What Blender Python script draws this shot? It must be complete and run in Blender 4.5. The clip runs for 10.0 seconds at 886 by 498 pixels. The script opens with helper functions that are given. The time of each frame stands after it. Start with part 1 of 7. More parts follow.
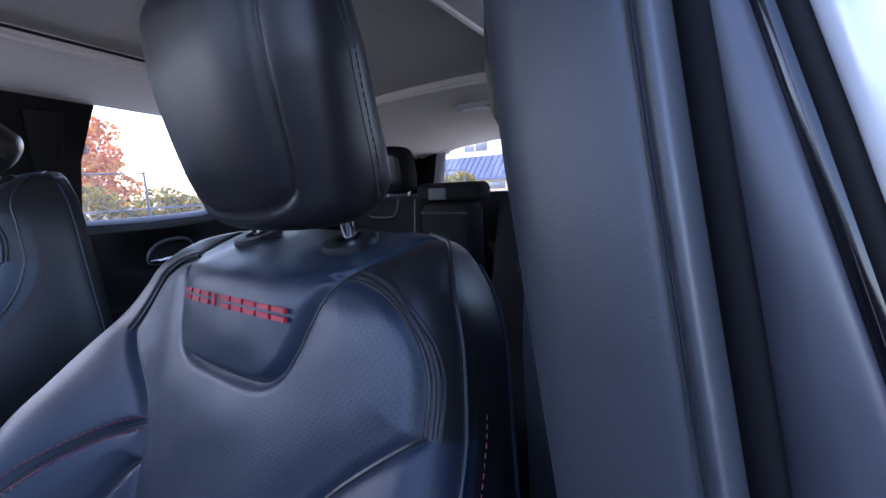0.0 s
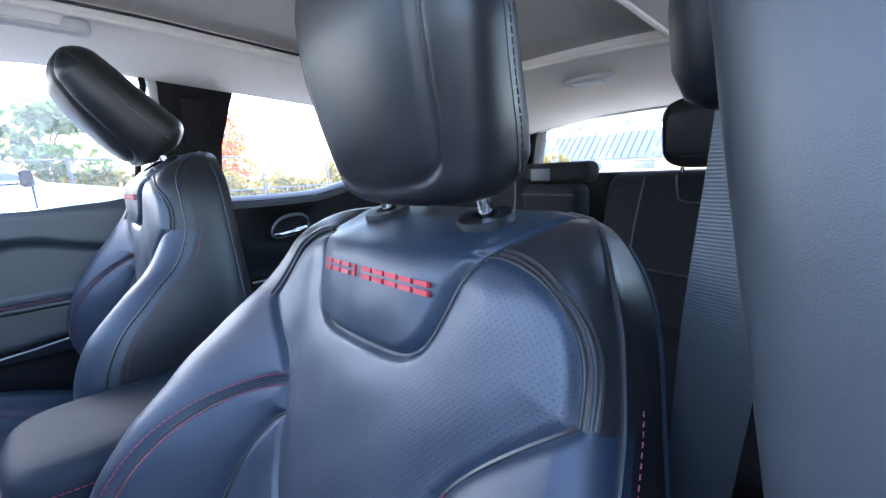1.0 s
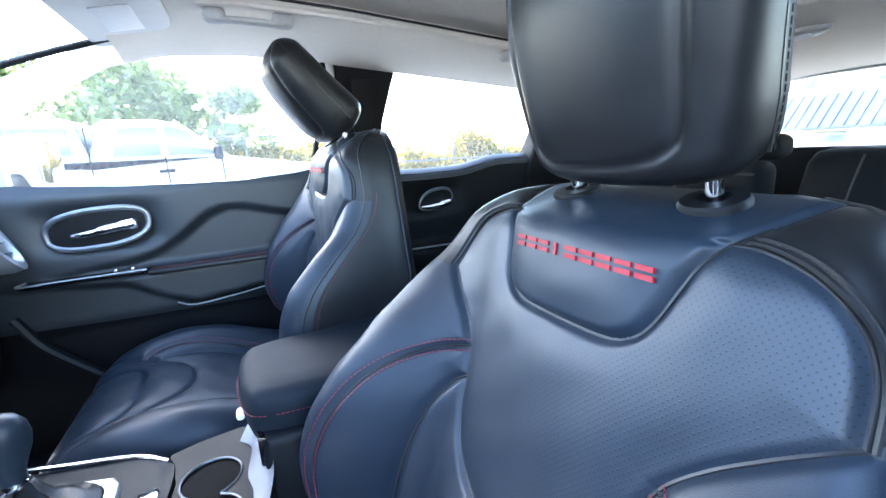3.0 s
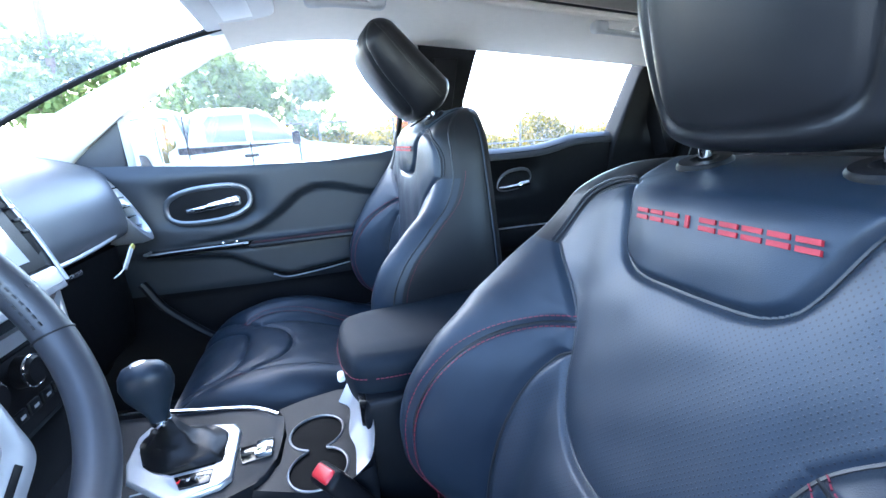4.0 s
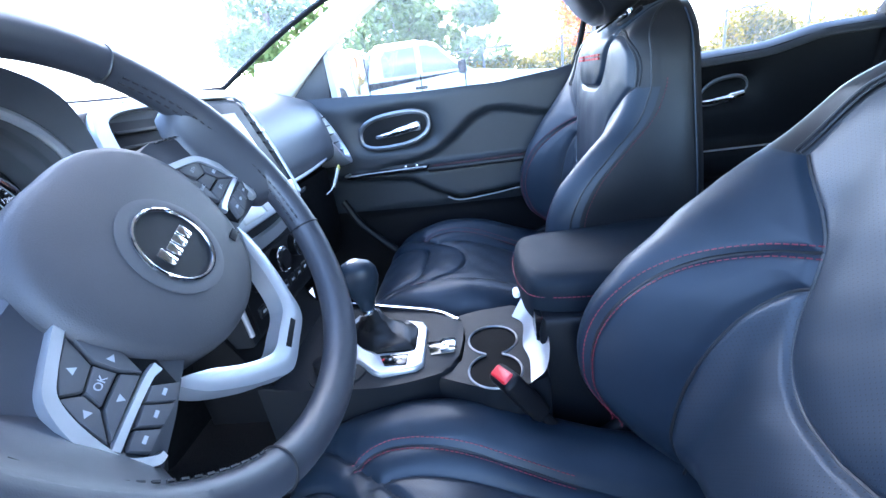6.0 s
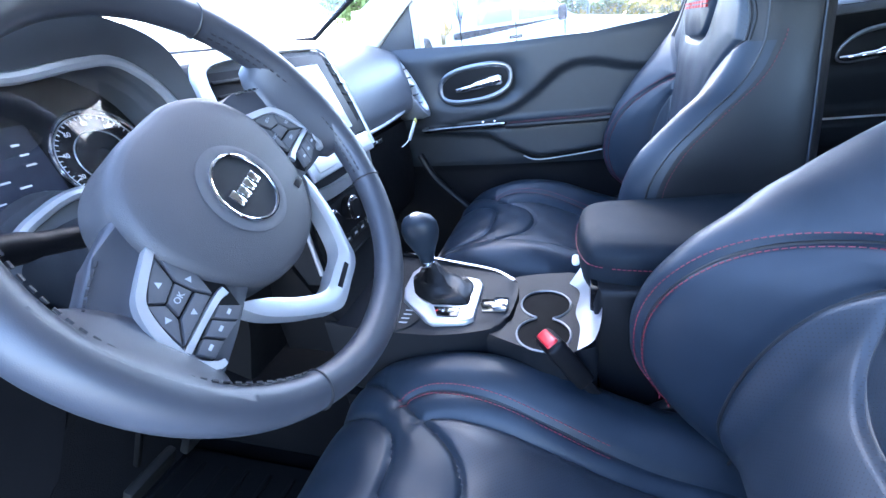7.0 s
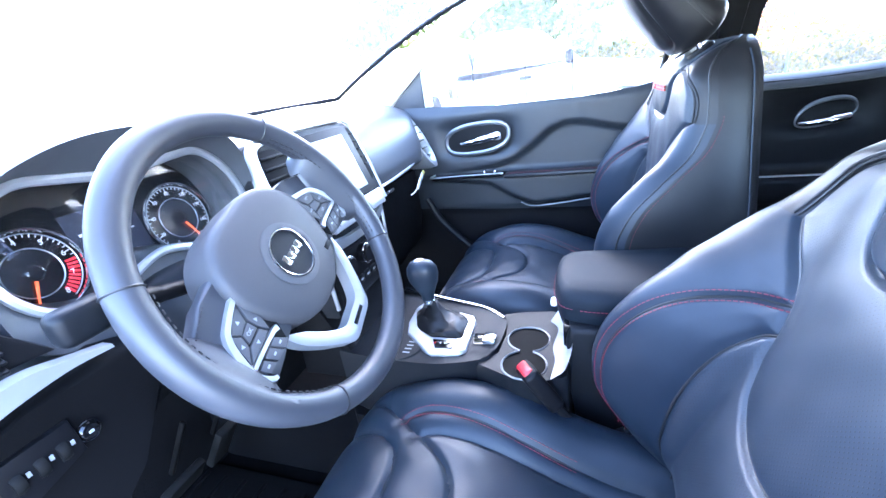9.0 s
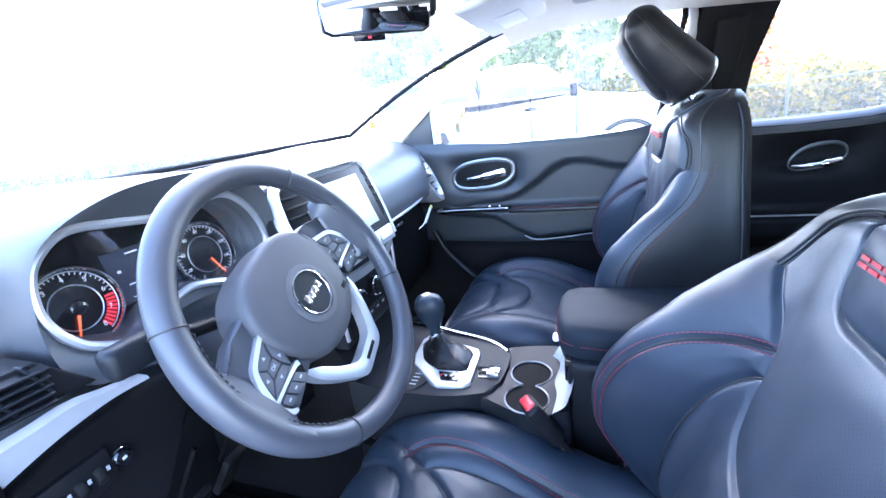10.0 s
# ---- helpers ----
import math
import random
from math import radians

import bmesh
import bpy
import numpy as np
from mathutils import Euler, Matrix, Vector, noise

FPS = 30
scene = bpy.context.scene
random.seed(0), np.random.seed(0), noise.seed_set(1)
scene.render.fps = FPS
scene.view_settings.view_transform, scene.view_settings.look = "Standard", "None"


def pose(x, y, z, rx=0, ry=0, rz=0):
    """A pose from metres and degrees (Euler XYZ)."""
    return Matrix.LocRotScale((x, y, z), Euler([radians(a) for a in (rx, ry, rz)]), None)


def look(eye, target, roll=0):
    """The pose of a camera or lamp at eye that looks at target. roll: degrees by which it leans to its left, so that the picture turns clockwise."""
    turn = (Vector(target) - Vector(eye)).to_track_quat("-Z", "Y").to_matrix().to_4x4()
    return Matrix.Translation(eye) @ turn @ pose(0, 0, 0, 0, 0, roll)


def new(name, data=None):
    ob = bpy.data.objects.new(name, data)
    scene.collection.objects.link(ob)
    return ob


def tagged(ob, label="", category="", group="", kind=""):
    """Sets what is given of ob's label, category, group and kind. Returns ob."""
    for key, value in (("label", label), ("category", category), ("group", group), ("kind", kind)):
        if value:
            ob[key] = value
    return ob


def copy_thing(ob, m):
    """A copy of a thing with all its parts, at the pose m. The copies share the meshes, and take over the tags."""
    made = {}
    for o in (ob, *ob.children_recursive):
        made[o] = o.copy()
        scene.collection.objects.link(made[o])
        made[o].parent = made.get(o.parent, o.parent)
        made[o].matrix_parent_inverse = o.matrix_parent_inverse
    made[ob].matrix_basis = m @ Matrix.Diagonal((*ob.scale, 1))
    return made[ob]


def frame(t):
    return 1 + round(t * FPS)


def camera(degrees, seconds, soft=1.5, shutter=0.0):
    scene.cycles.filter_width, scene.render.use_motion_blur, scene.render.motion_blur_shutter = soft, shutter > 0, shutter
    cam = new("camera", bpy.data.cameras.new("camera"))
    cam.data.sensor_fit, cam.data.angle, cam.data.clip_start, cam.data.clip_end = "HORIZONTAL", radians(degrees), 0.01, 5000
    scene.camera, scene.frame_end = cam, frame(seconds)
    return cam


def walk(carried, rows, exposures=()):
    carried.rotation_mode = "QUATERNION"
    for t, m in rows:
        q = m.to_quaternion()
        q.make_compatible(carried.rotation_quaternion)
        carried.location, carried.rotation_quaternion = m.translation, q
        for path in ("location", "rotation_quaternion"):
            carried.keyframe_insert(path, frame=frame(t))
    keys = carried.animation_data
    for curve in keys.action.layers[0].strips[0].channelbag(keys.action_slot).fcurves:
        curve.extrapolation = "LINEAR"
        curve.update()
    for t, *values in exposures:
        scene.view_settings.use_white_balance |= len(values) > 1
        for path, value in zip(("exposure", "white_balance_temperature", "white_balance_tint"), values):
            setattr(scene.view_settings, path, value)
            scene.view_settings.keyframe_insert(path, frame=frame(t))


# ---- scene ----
cam = camera(93.8, 10.0)
PATH = [
    (0, (-0.705, 0.161, 1.287), (0.46, -1.433, 0.969), -3.1),
    (0.3, (-0.701, 0.1613, 1.287), (0.503, -1.400, 0.961), -3.13),
    (0.5, (-0.691, 0.162, 1.287), (0.608, -1.319, 0.94), -3.2),
    (1, (-0.666, 0.179, 1.283), (0.801, -1.127, 0.906), -3.1),
    (1.5, (-0.65, 0.196, 1.281), (0.904, -1.004, 0.901), -3.1),
    (2, (-0.639, 0.211, 1.281), (0.988, -0.887, 0.896), -3.2),
    (2.5, (-0.634, 0.227, 1.283), (1.068, -0.743, 0.879), -3.4),
    (3.8, (-0.615, 0.274, 1.297), (1.222, -0.319, 0.775), -3.5),
    (4, (-0.613, 0.288, 1.28), (1.243, -0.252, 0.765), -3.9),
    (4.5, (-0.614, 0.309, 1.278), (1.266, -0.069, 0.708), -4.3),
    (5, (-0.613, 0.32, 1.274), (1.284, 0.153, 0.661), -5.5),
    (5.5, (-0.611, 0.321, 1.269), (1.266, 0.363, 0.579), -7.0),
    (6, (-0.609, 0.324, 1.261), (1.234, 0.557, 0.52), -8.7),
    (7.3, (-0.617, 0.281, 1.264), (1.057, 0.94, 0.389), -8.7),
    (7.5, (-0.623, 0.275, 1.269), (1.056, 0.944, 0.412), -8.6),
    (8, (-0.65, 0.252, 1.292), (1.035, 0.935, 0.46), -7.8),
    (8.5, (-0.679, 0.238, 1.314), (1.03, 0.914, 0.525), -8.1),
    (9, (-0.702, 0.231, 1.334), (1.034, 0.893, 0.593), -8.3),
    (9.5, (-0.718, 0.227, 1.354), (1.027, 0.931, 0.678), -8.2),
    (10, (-0.731, 0.222, 1.368), (1.042, 0.904, 0.743), -7.5),
]
STOPS = [(0, 3.1, 5900, 29), (0.5, 4.05, 6100, 24), (1, 4.35, 6100, 18), (1.5, 4.5, 6300, 15), (2.5, 4.6, 6300, 12), (5, 4.4, 5650, 11), (6, 4.42, 5650, 14), (7.5, 5.0, 5750, 17), (8.5, 5.36, 5750, 18), (9, 5.34, 5850, 19), (10, 4.92, 5950, 19)]
walk(cam, [(t, look(eye, target, roll)) for t, eye, target, roll in PATH], STOPS)


# ---------- world, sun, exposure ----------
SUN_AZ, SUN_EL = 65.8, 40.0       # degrees right of the car's front, above the horizon
world = bpy.data.worlds.new("sky")
scene.world = world
world.use_nodes = True
wn = world.node_tree.nodes
sky = wn.new("ShaderNodeTexSky")
sky.sky_type = "NISHITA"
sky.sun_disc = False
sky.sun_elevation = radians(SUN_EL)
sky.sun_rotation = radians(SUN_AZ)
world.node_tree.links.new(sky.outputs[0], wn["Background"].inputs[0])
wn["Background"].inputs[1].default_value = 0.15
sun_dir = Vector((math.sin(radians(SUN_AZ)) * math.cos(radians(SUN_EL)), math.cos(radians(SUN_AZ)) * math.cos(radians(SUN_EL)), math.sin(radians(SUN_EL))))
sun = new("sun", bpy.data.lights.new("sun", "SUN"))
sun.data.energy = 2.6
sun.data.angle = radians(0.5)
sun.data.color = (1.0, 0.95, 0.88)
sun.matrix_world = look(sun_dir * 30, (0, 0, 0))


# ---------- materials ----------
def nodes_of(name):
    m = bpy.data.materials.new(name)
    m.use_nodes = True
    return m, m.node_tree.nodes, m.node_tree.links, m.node_tree.nodes["Principled BSDF"]


def noise_pair(n, l, scale_a, scale_b, amount_b=0.4):
    """Two scales of noise mixed to one grey value."""
    tc = n.new("ShaderNodeTexCoord")
    out = []
    for s in (scale_a, scale_b):
        t = n.new("ShaderNodeTexNoise")
        t.inputs["Scale"].default_value = s
        t.inputs["Detail"].default_value = 4
        l.new(tc.outputs["Object"], t.inputs["Vector"])
        out.append(t)
    mx = n.new("ShaderNodeMix")
    mx.inputs[0].default_value = amount_b
    l.new(out[0].outputs["Fac"], mx.inputs[2])
    l.new(out[1].outputs["Fac"], mx.inputs[3])
    return tc, mx.outputs[0]


def surface(name, dark, light, rough=(0.4, 0.5), metal=0.0, scales=(6, 60), bump=0.1, bump_scale=400, bump_dist=0.001, grain="NOISE", spec=0.5, coat=0.0):
    m, n, l, p = nodes_of(name)
    tc, fac = noise_pair(n, l, *scales)
    r = n.new("ShaderNodeValToRGB")
    r.color_ramp.elements[0].position, r.color_ramp.elements[1].position = 0.3, 0.7
    r.color_ramp.elements[0].color = (*dark, 1)
    r.color_ramp.elements[1].color = (*light, 1)
    l.new(fac, r.inputs[0])
    l.new(r.outputs[0], p.inputs["Base Color"])
    mr = n.new("ShaderNodeMapRange")
    mr.inputs[1].default_value, mr.inputs[2].default_value = 0.3, 0.7
    mr.inputs[3].default_value, mr.inputs[4].default_value = rough
    l.new(fac, mr.inputs[0])
    l.new(mr.outputs[0], p.inputs["Roughness"])
    p.inputs["Metallic"].default_value = metal
    p.inputs["Specular IOR Level"].default_value = spec
    p.inputs["Coat Weight"].default_value = coat
    p.inputs["Coat Roughness"].default_value = 0.05
    if bump:
        if grain == "NOISE":
            g = n.new("ShaderNodeTexNoise")
            g.inputs["Scale"].default_value = bump_scale
            g.inputs["Detail"].default_value = 3
            src = g.outputs["Fac"]
        else:
            g = n.new("ShaderNodeTexVoronoi")
            g.inputs["Scale"].default_value = bump_scale
            g.feature = "DISTANCE_TO_EDGE"
            src = g.outputs["Distance"]
        l.new(tc.outputs["Object"], g.inputs["Vector"])
        b = n.new("ShaderNodeBump")
        b.inputs["Strength"].default_value = bump
        b.inputs["Distance"].default_value = bump_dist
        l.new(src, b.inputs["Height"])
        l.new(b.outputs[0], p.inputs["Normal"])
    return m


def perforated(name, dark, light, pitch=0.0048, hole=0.12):
    """Leather with a staggered grid of small holes, across x and up z."""
    m = surface(name, dark, light, (0.42, 0.5), bump=0.12, bump_scale=900, bump_dist=0.0006, grain="VORONOI")
    n, l = m.node_tree.nodes, m.node_tree.links
    p = n["Principled BSDF"]
    tc = n.new("ShaderNodeTexCoord")
    mp = n.new("ShaderNodeMapping")
    mp.inputs["Scale"].default_value = (1.414 / pitch, 1.414 / pitch * 0.85, 1)
    v = n.new("ShaderNodeTexVoronoi")
    v.voronoi_dimensions = "2D"
    v.inputs["Randomness"].default_value = 0
    v.inputs["Scale"].default_value = 1
    rot = n.new("ShaderNodeVectorRotate")
    rot.rotation_type = "Z_AXIS"
    rot.inputs["Angle"].default_value = radians(45)
    l.new(tc.outputs["UV"], mp.inputs[0])
    l.new(mp.outputs[0], rot.inputs[0])
    l.new(rot.outputs[0], v.inputs["Vector"])
    ramp = n.new("ShaderNodeValToRGB")
    ramp.color_ramp.elements[0].position, ramp.color_ramp.elements[1].position = hole, hole + 0.08
    ramp.color_ramp.elements[0].color, ramp.color_ramp.elements[1].color = (0, 0, 0, 1), (1, 1, 1, 1)
    l.new(v.outputs["Distance"], ramp.inputs[0])
    old = p.inputs["Base Color"].links[0].from_socket
    mix = n.new("ShaderNodeMix")
    mix.data_type = "RGBA"
    mix.inputs[6].default_value = (0.006, 0.006, 0.007, 1)
    l.new(ramp.outputs[0], mix.inputs[0])
    l.new(old, mix.inputs[7])
    l.new(mix.outputs[2], p.inputs["Base Color"])
    b = n.new("ShaderNodeBump")
    b.inputs["Strength"].default_value = 0.3
    b.inputs["Distance"].default_value = 0.0004
    l.new(ramp.outputs[0], b.inputs["Height"])
    ob = p.inputs["Normal"].links[0].from_node
    l.new(ob.outputs[0], b.inputs["Normal"])
    l.new(b.outputs[0], p.inputs["Normal"])
    return m


def glass_mat(name, tint=(1, 1, 1), gloss=0.06, veil=0.0):
    m, n, l, p = nodes_of(name)
    tr = n.new("ShaderNodeBsdfTransparent")
    tr.inputs[0].default_value = (*tint, 1)
    gl = n.new("ShaderNodeBsdfGlossy")
    gl.inputs["Roughness"].default_value = 0.01
    mx = n.new("ShaderNodeMixShader")
    mx.inputs[0].default_value = gloss
    l.new(tr.outputs[0], mx.inputs[1])
    l.new(gl.outputs[0], mx.inputs[2])
    last = mx.outputs[0]
    # translucent film that whitens the view, standing in for veiling glare
    if veil:
        tl = n.new("ShaderNodeBsdfTranslucent")
        tl.inputs[0].default_value = (0.85, 0.86, 0.88, 1)
        ns = n.new("ShaderNodeTexNoise")
        ns.inputs["Scale"].default_value = 5
        ns.inputs["Detail"].default_value = 6
        mr = n.new("ShaderNodeMapRange")
        mr.inputs[3].default_value, mr.inputs[4].default_value = veil * 0.5, veil * 1.5
        l.new(ns.outputs["Fac"], mr.inputs[0])
        m2 = n.new("ShaderNodeMixShader")
        l.new(mr.outputs[0], m2.inputs[0])
        l.new(last, m2.inputs[1])
        l.new(tl.outputs[0], m2.inputs[2])
        last = m2.outputs[0]
    l.new(last, n["Material Output"].inputs[0])
    return m


def glow(name, colour, strength):
    m, n, l, p = nodes_of(name)
    p.inputs["Base Color"].default_value = (*colour, 1)
    p.inputs["Emission Color"].default_value = (*colour, 1)
    p.inputs["Emission Strength"].default_value = strength
    return m


# LEATHER and PERF: black leather with the sky's blue mixed into the base colour
LEATHER = surface("sky_tinted_black_leather", (0.0090, 0.0148, 0.0235), (0.0130, 0.0208, 0.0318), (0.38, 0.48), bump=0.16, bump_scale=700, bump_dist=0.0008, grain="VORONOI", scales=(5, 40), spec=0.34)
LEATHER_B = surface("black_leather_smooth", (0.008, 0.008, 0.009), (0.012, 0.012, 0.013), (0.36, 0.46), bump=0.12, bump_scale=800, bump_dist=0.0006, grain="VORONOI", scales=(5, 40), spec=0.30)
PERF = perforated("sky_tinted_perforated_leather", (0.0110, 0.0172, 0.0262), (0.0158, 0.0238, 0.0350))
PIPING = surface("black_piping", (0.006, 0.006, 0.007), (0.012, 0.012, 0.013), (0.4, 0.5), bump=0)
THREAD = surface("red_thread", (0.15, 0.014, 0.026), (0.20, 0.020, 0.034), (0.6, 0.7), bump=0)
THREAD_K = surface("black_thread", (0.008, 0.008, 0.010), (0.014, 0.014, 0.016), (0.6, 0.7), bump=0)
RED = surface("red_embroidery", (0.24, 0.004, 0.010), (0.32, 0.007, 0.016), (0.55, 0.65), bump=0.3, bump_scale=900)
PLASTIC = surface("black_grained_plastic", (0.0042, 0.0051, 0.0068), (0.0064, 0.0076, 0.0098), (0.42, 0.52), bump=0.25, bump_scale=900, bump_dist=0.0006, grain="VORONOI", spec=0.20)
SOFT = surface("soft_touch_black", (0.0158, 0.0188, 0.0230), (0.0220, 0.0258, 0.0308), (0.42, 0.52), bump=0.25, bump_scale=1000, bump_dist=0.0005, grain="VORONOI")
LIDL = surface("armrest_leather", (0.0072, 0.0105, 0.0150), (0.0105, 0.0148, 0.0205), (0.56, 0.66), bump=0.16, bump_scale=700, bump_dist=0.0008, grain="VORONOI", scales=(5, 40), spec=0.13)
# DASHM is paled for the lit dashboard top; MATTK carries the shade below it
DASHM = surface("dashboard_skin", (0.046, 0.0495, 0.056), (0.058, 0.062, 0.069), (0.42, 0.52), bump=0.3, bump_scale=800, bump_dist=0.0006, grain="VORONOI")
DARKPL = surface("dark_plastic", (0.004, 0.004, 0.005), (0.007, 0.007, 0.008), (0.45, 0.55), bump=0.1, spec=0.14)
MATTK = surface("matt_black_shaded_plastic", (0.003, 0.003, 0.0035), (0.005, 0.005, 0.0055), (0.55, 0.7), bump=0.15, spec=0.07)
BOOTK = surface("thin_black_leather", (0.004, 0.004, 0.0045), (0.007, 0.007, 0.0075), (0.3, 0.42), bump=0.2, bump_scale=300, spec=0.25)
CLOTHK = surface("black_seat_cloth", (0.004, 0.004, 0.0045), (0.007, 0.007, 0.0075), (0.75, 0.9), bump=0.3, bump_scale=900, spec=0.15)
RIML = surface("wheel_leather", (0.0265, 0.0285, 0.0350), (0.0350, 0.0372, 0.0450), (0.38, 0.48), bump=0.14, bump_scale=900, bump_dist=0.0005, grain="VORONOI")
GLOSSK = surface("piano_black", (0.004, 0.004, 0.005), (0.006, 0.006, 0.007), (0.08, 0.14), bump=0)
POSTK = surface("dark_blue_grey_paint", (0.037, 0.038, 0.045), (0.048, 0.049, 0.057), (0.32, 0.42), bump=0.05)
SILVER = surface("satin_silver", (0.50, 0.51, 0.53), (0.58, 0.59, 0.61), (0.3, 0.38), metal=0.75, bump=0.03)
SATIN_D = surface("dark_satin_metal", (0.16, 0.165, 0.175), (0.21, 0.215, 0.225), (0.3, 0.38), metal=0.8, bump=0.03)
CHROME = surface("chrome", (0.75, 0.75, 0.76), (0.82, 0.82, 0.83), (0.06, 0.1), metal=1.0, bump=0)
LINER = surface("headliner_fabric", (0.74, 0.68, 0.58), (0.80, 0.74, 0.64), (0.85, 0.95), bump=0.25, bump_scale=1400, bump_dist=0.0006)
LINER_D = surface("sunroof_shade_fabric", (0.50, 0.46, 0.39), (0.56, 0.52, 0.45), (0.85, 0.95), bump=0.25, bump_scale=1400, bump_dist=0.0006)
LIGHTPL = surface("light_grey_plastic", (0.48, 0.47, 0.44), (0.54, 0.53, 0.50), (0.45, 0.55), bump=0.1, bump_scale=900)
CARPET = surface("black_carpet", (0.003, 0.003, 0.0035), (0.006, 0.006, 0.0065), (0.9, 1.0), bump=0.8, bump_scale=500, bump_dist=0.003, spec=0.04)
# near-zero black that paints the shade inside the cups and on the pedal arms
CUPK = surface("recess_shade_black", (0.0012, 0.0012, 0.0014), (0.002, 0.002, 0.0022), (0.6, 0.75), bump=0.1, spec=0.08)
RUBBER = surface("black_rubber", (0.004, 0.004, 0.004), (0.008, 0.008, 0.008), (0.6, 0.7), bump=0.1, spec=0.15)
WEB = surface("belt_webbing", (0.030, 0.035, 0.042), (0.042, 0.048, 0.056), (0.5, 0.6), bump=0.2)
def ribbed(m, scale):
    """Fine ribs across a fabric, as woven straps have."""
    n, l = m.node_tree.nodes, m.node_tree.links
    tc = n.new("ShaderNodeTexCoord")
    w = n.new("ShaderNodeTexWave")
    w.bands_direction = "Z"
    w.inputs["Scale"].default_value = scale
    w.inputs["Distortion"].default_value = 0.3
    b = n.new("ShaderNodeBump")
    b.inputs["Strength"].default_value = 0.28
    b.inputs["Distance"].default_value = 0.0008
    l.new(tc.outputs["Object"], w.inputs["Vector"])
    l.new(w.outputs["Fac"], b.inputs["Height"])
    l.new(b.outputs[0], n["Principled BSDF"].inputs["Normal"])
    return m


ribbed(WEB, 130)
BUCKLE_RED = surface("red_plastic", (0.42, 0.012, 0.02), (0.5, 0.02, 0.03), (0.35, 0.45), bump=0.05)
PAINT_CAR = surface("silver_blue_paint", (0.20, 0.25, 0.30), (0.24, 0.29, 0.34), (0.25, 0.3), metal=0.2, bump=0, coat=0.6)
BODY = surface("white_body_paint", (0.6, 0.62, 0.64), (0.66, 0.68, 0.70), (0.2, 0.25), bump=0, coat=0.6)
# ground colour raised so that it bounces light up to the headliner
PAVING = surface("pale_bounce_ground", (0.27, 0.262, 0.25), (0.34, 0.332, 0.315), (0.85, 0.95), bump=0.5, bump_scale=120, bump_dist=0.01, scales=(0.4, 8))
WALLW = surface("white_stucco", (0.50, 0.48, 0.45), (0.58, 0.56, 0.53), (0.8, 0.9), bump=0.3, bump_scale=40, bump_dist=0.01, scales=(0.3, 5))
ROOFB = surface("blue_grey_metal_roof", (0.022, 0.033, 0.066), (0.032, 0.046, 0.086), (0.7, 0.8), bump=0.05, scales=(0.5, 6), spec=0.15)
TAN = surface("tan_panel", (0.42, 0.30, 0.16), (0.5, 0.37, 0.2), (0.7, 0.8), bump=0.1, scales=(0.5, 6))
WINDARK = surface("dark_window_glass", (0.06, 0.075, 0.09), (0.10, 0.12, 0.14), (0.05, 0.12), bump=0, scales=(0.3, 2))
STEEL = surface("galvanised_steel", (0.32, 0.33, 0.34), (0.42, 0.43, 0.44), (0.45, 0.6), metal=0.7, bump=0.05)
BARK = surface("bark", (0.09, 0.065, 0.045), (0.16, 0.12, 0.085), (0.85, 0.95), bump=0.7, bump_scale=30, bump_dist=0.02)
# dark screen glass painted pale, standing in for the sky it reflects
SCREEN = surface("sky_pale_screen_glass", (0.5, 0.52, 0.55), (0.55, 0.57, 0.6), (0.06, 0.09), bump=0)
GLASS = glass_mat("clear_glass", (0.97, 0.99, 0.98), 0.05, 0.02)
GLASS_W = glass_mat("veiled_windscreen_glass", (0.96, 0.98, 0.97), 0.05, 0.03)
LENS = glass_mat("gauge_cover", (0.96, 0.97, 0.98), 0.05, 0.03)
MIRROR = surface("mirror_glass", (0.8, 0.8, 0.8), (0.82, 0.82, 0.82), (0.01, 0.02), metal=1.0, bump=0)
YELLOW = surface("tag_yellow", (0.6, 0.5, 0.1), (0.7, 0.58, 0.15), (0.6, 0.7), bump=0)
PAPER = surface("white_paper", (0.75, 0.75, 0.73), (0.82, 0.82, 0.8), (0.6, 0.7), bump=0)
LIT = glow("display_white", (0.55, 0.57, 0.62), 0.03)
PRINT = surface("grey_print", (0.26, 0.27, 0.29), (0.32, 0.33, 0.35), (0.5, 0.6), bump=0)
GREYPL = surface("dull_grey_plastic", (0.05, 0.05, 0.054), (0.065, 0.065, 0.07), (0.5, 0.6), bump=0.1)
HUB = surface("grained_hub_plastic", (0.032, 0.032, 0.036), (0.042, 0.042, 0.046), (0.5, 0.6), bump=0.35, bump_scale=700, bump_dist=0.0007, grain="VORONOI")
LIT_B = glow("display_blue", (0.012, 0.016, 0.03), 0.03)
ORANGE = glow("needle_orange", (0.8, 0.12, 0.03), 0.06)
REDLIT = glow("dial_red", (0.6, 0.02, 0.03), 0.05)


def leafy(name, a, b, c):
    m, n, l, p = nodes_of(name)
    g = n.new("ShaderNodeNewGeometry")
    r = n.new("ShaderNodeValToRGB")
    e = r.color_ramp.elements
    e[0].color, e[1].color = (*a, 1), (*c, 1)
    x = e.new(0.5)
    x.color = (*b, 1)
    l.new(g.outputs["Random Per Island"], r.inputs[0])
    l.new(r.outputs[0], p.inputs["Base Color"])
    p.inputs["Roughness"].default_value = 0.7
    p.inputs["Specular IOR Level"].default_value = 0.1
    t = n.new("ShaderNodeBsdfTranslucent")
    l.new(r.outputs[0], t.inputs[0])
    mx = n.new("ShaderNodeMixShader")
    mx.inputs[0].default_value = 0.35
    l.new(p.outputs[0], mx.inputs[1])
    l.new(t.outputs[0], mx.inputs[2])
    l.new(mx.outputs[0], n["Material Output"].inputs[0])
    return m


LEAF_G = leafy("green_leaves", (0.08, 0.115, 0.04), (0.12, 0.165, 0.055), (0.18, 0.23, 0.085))
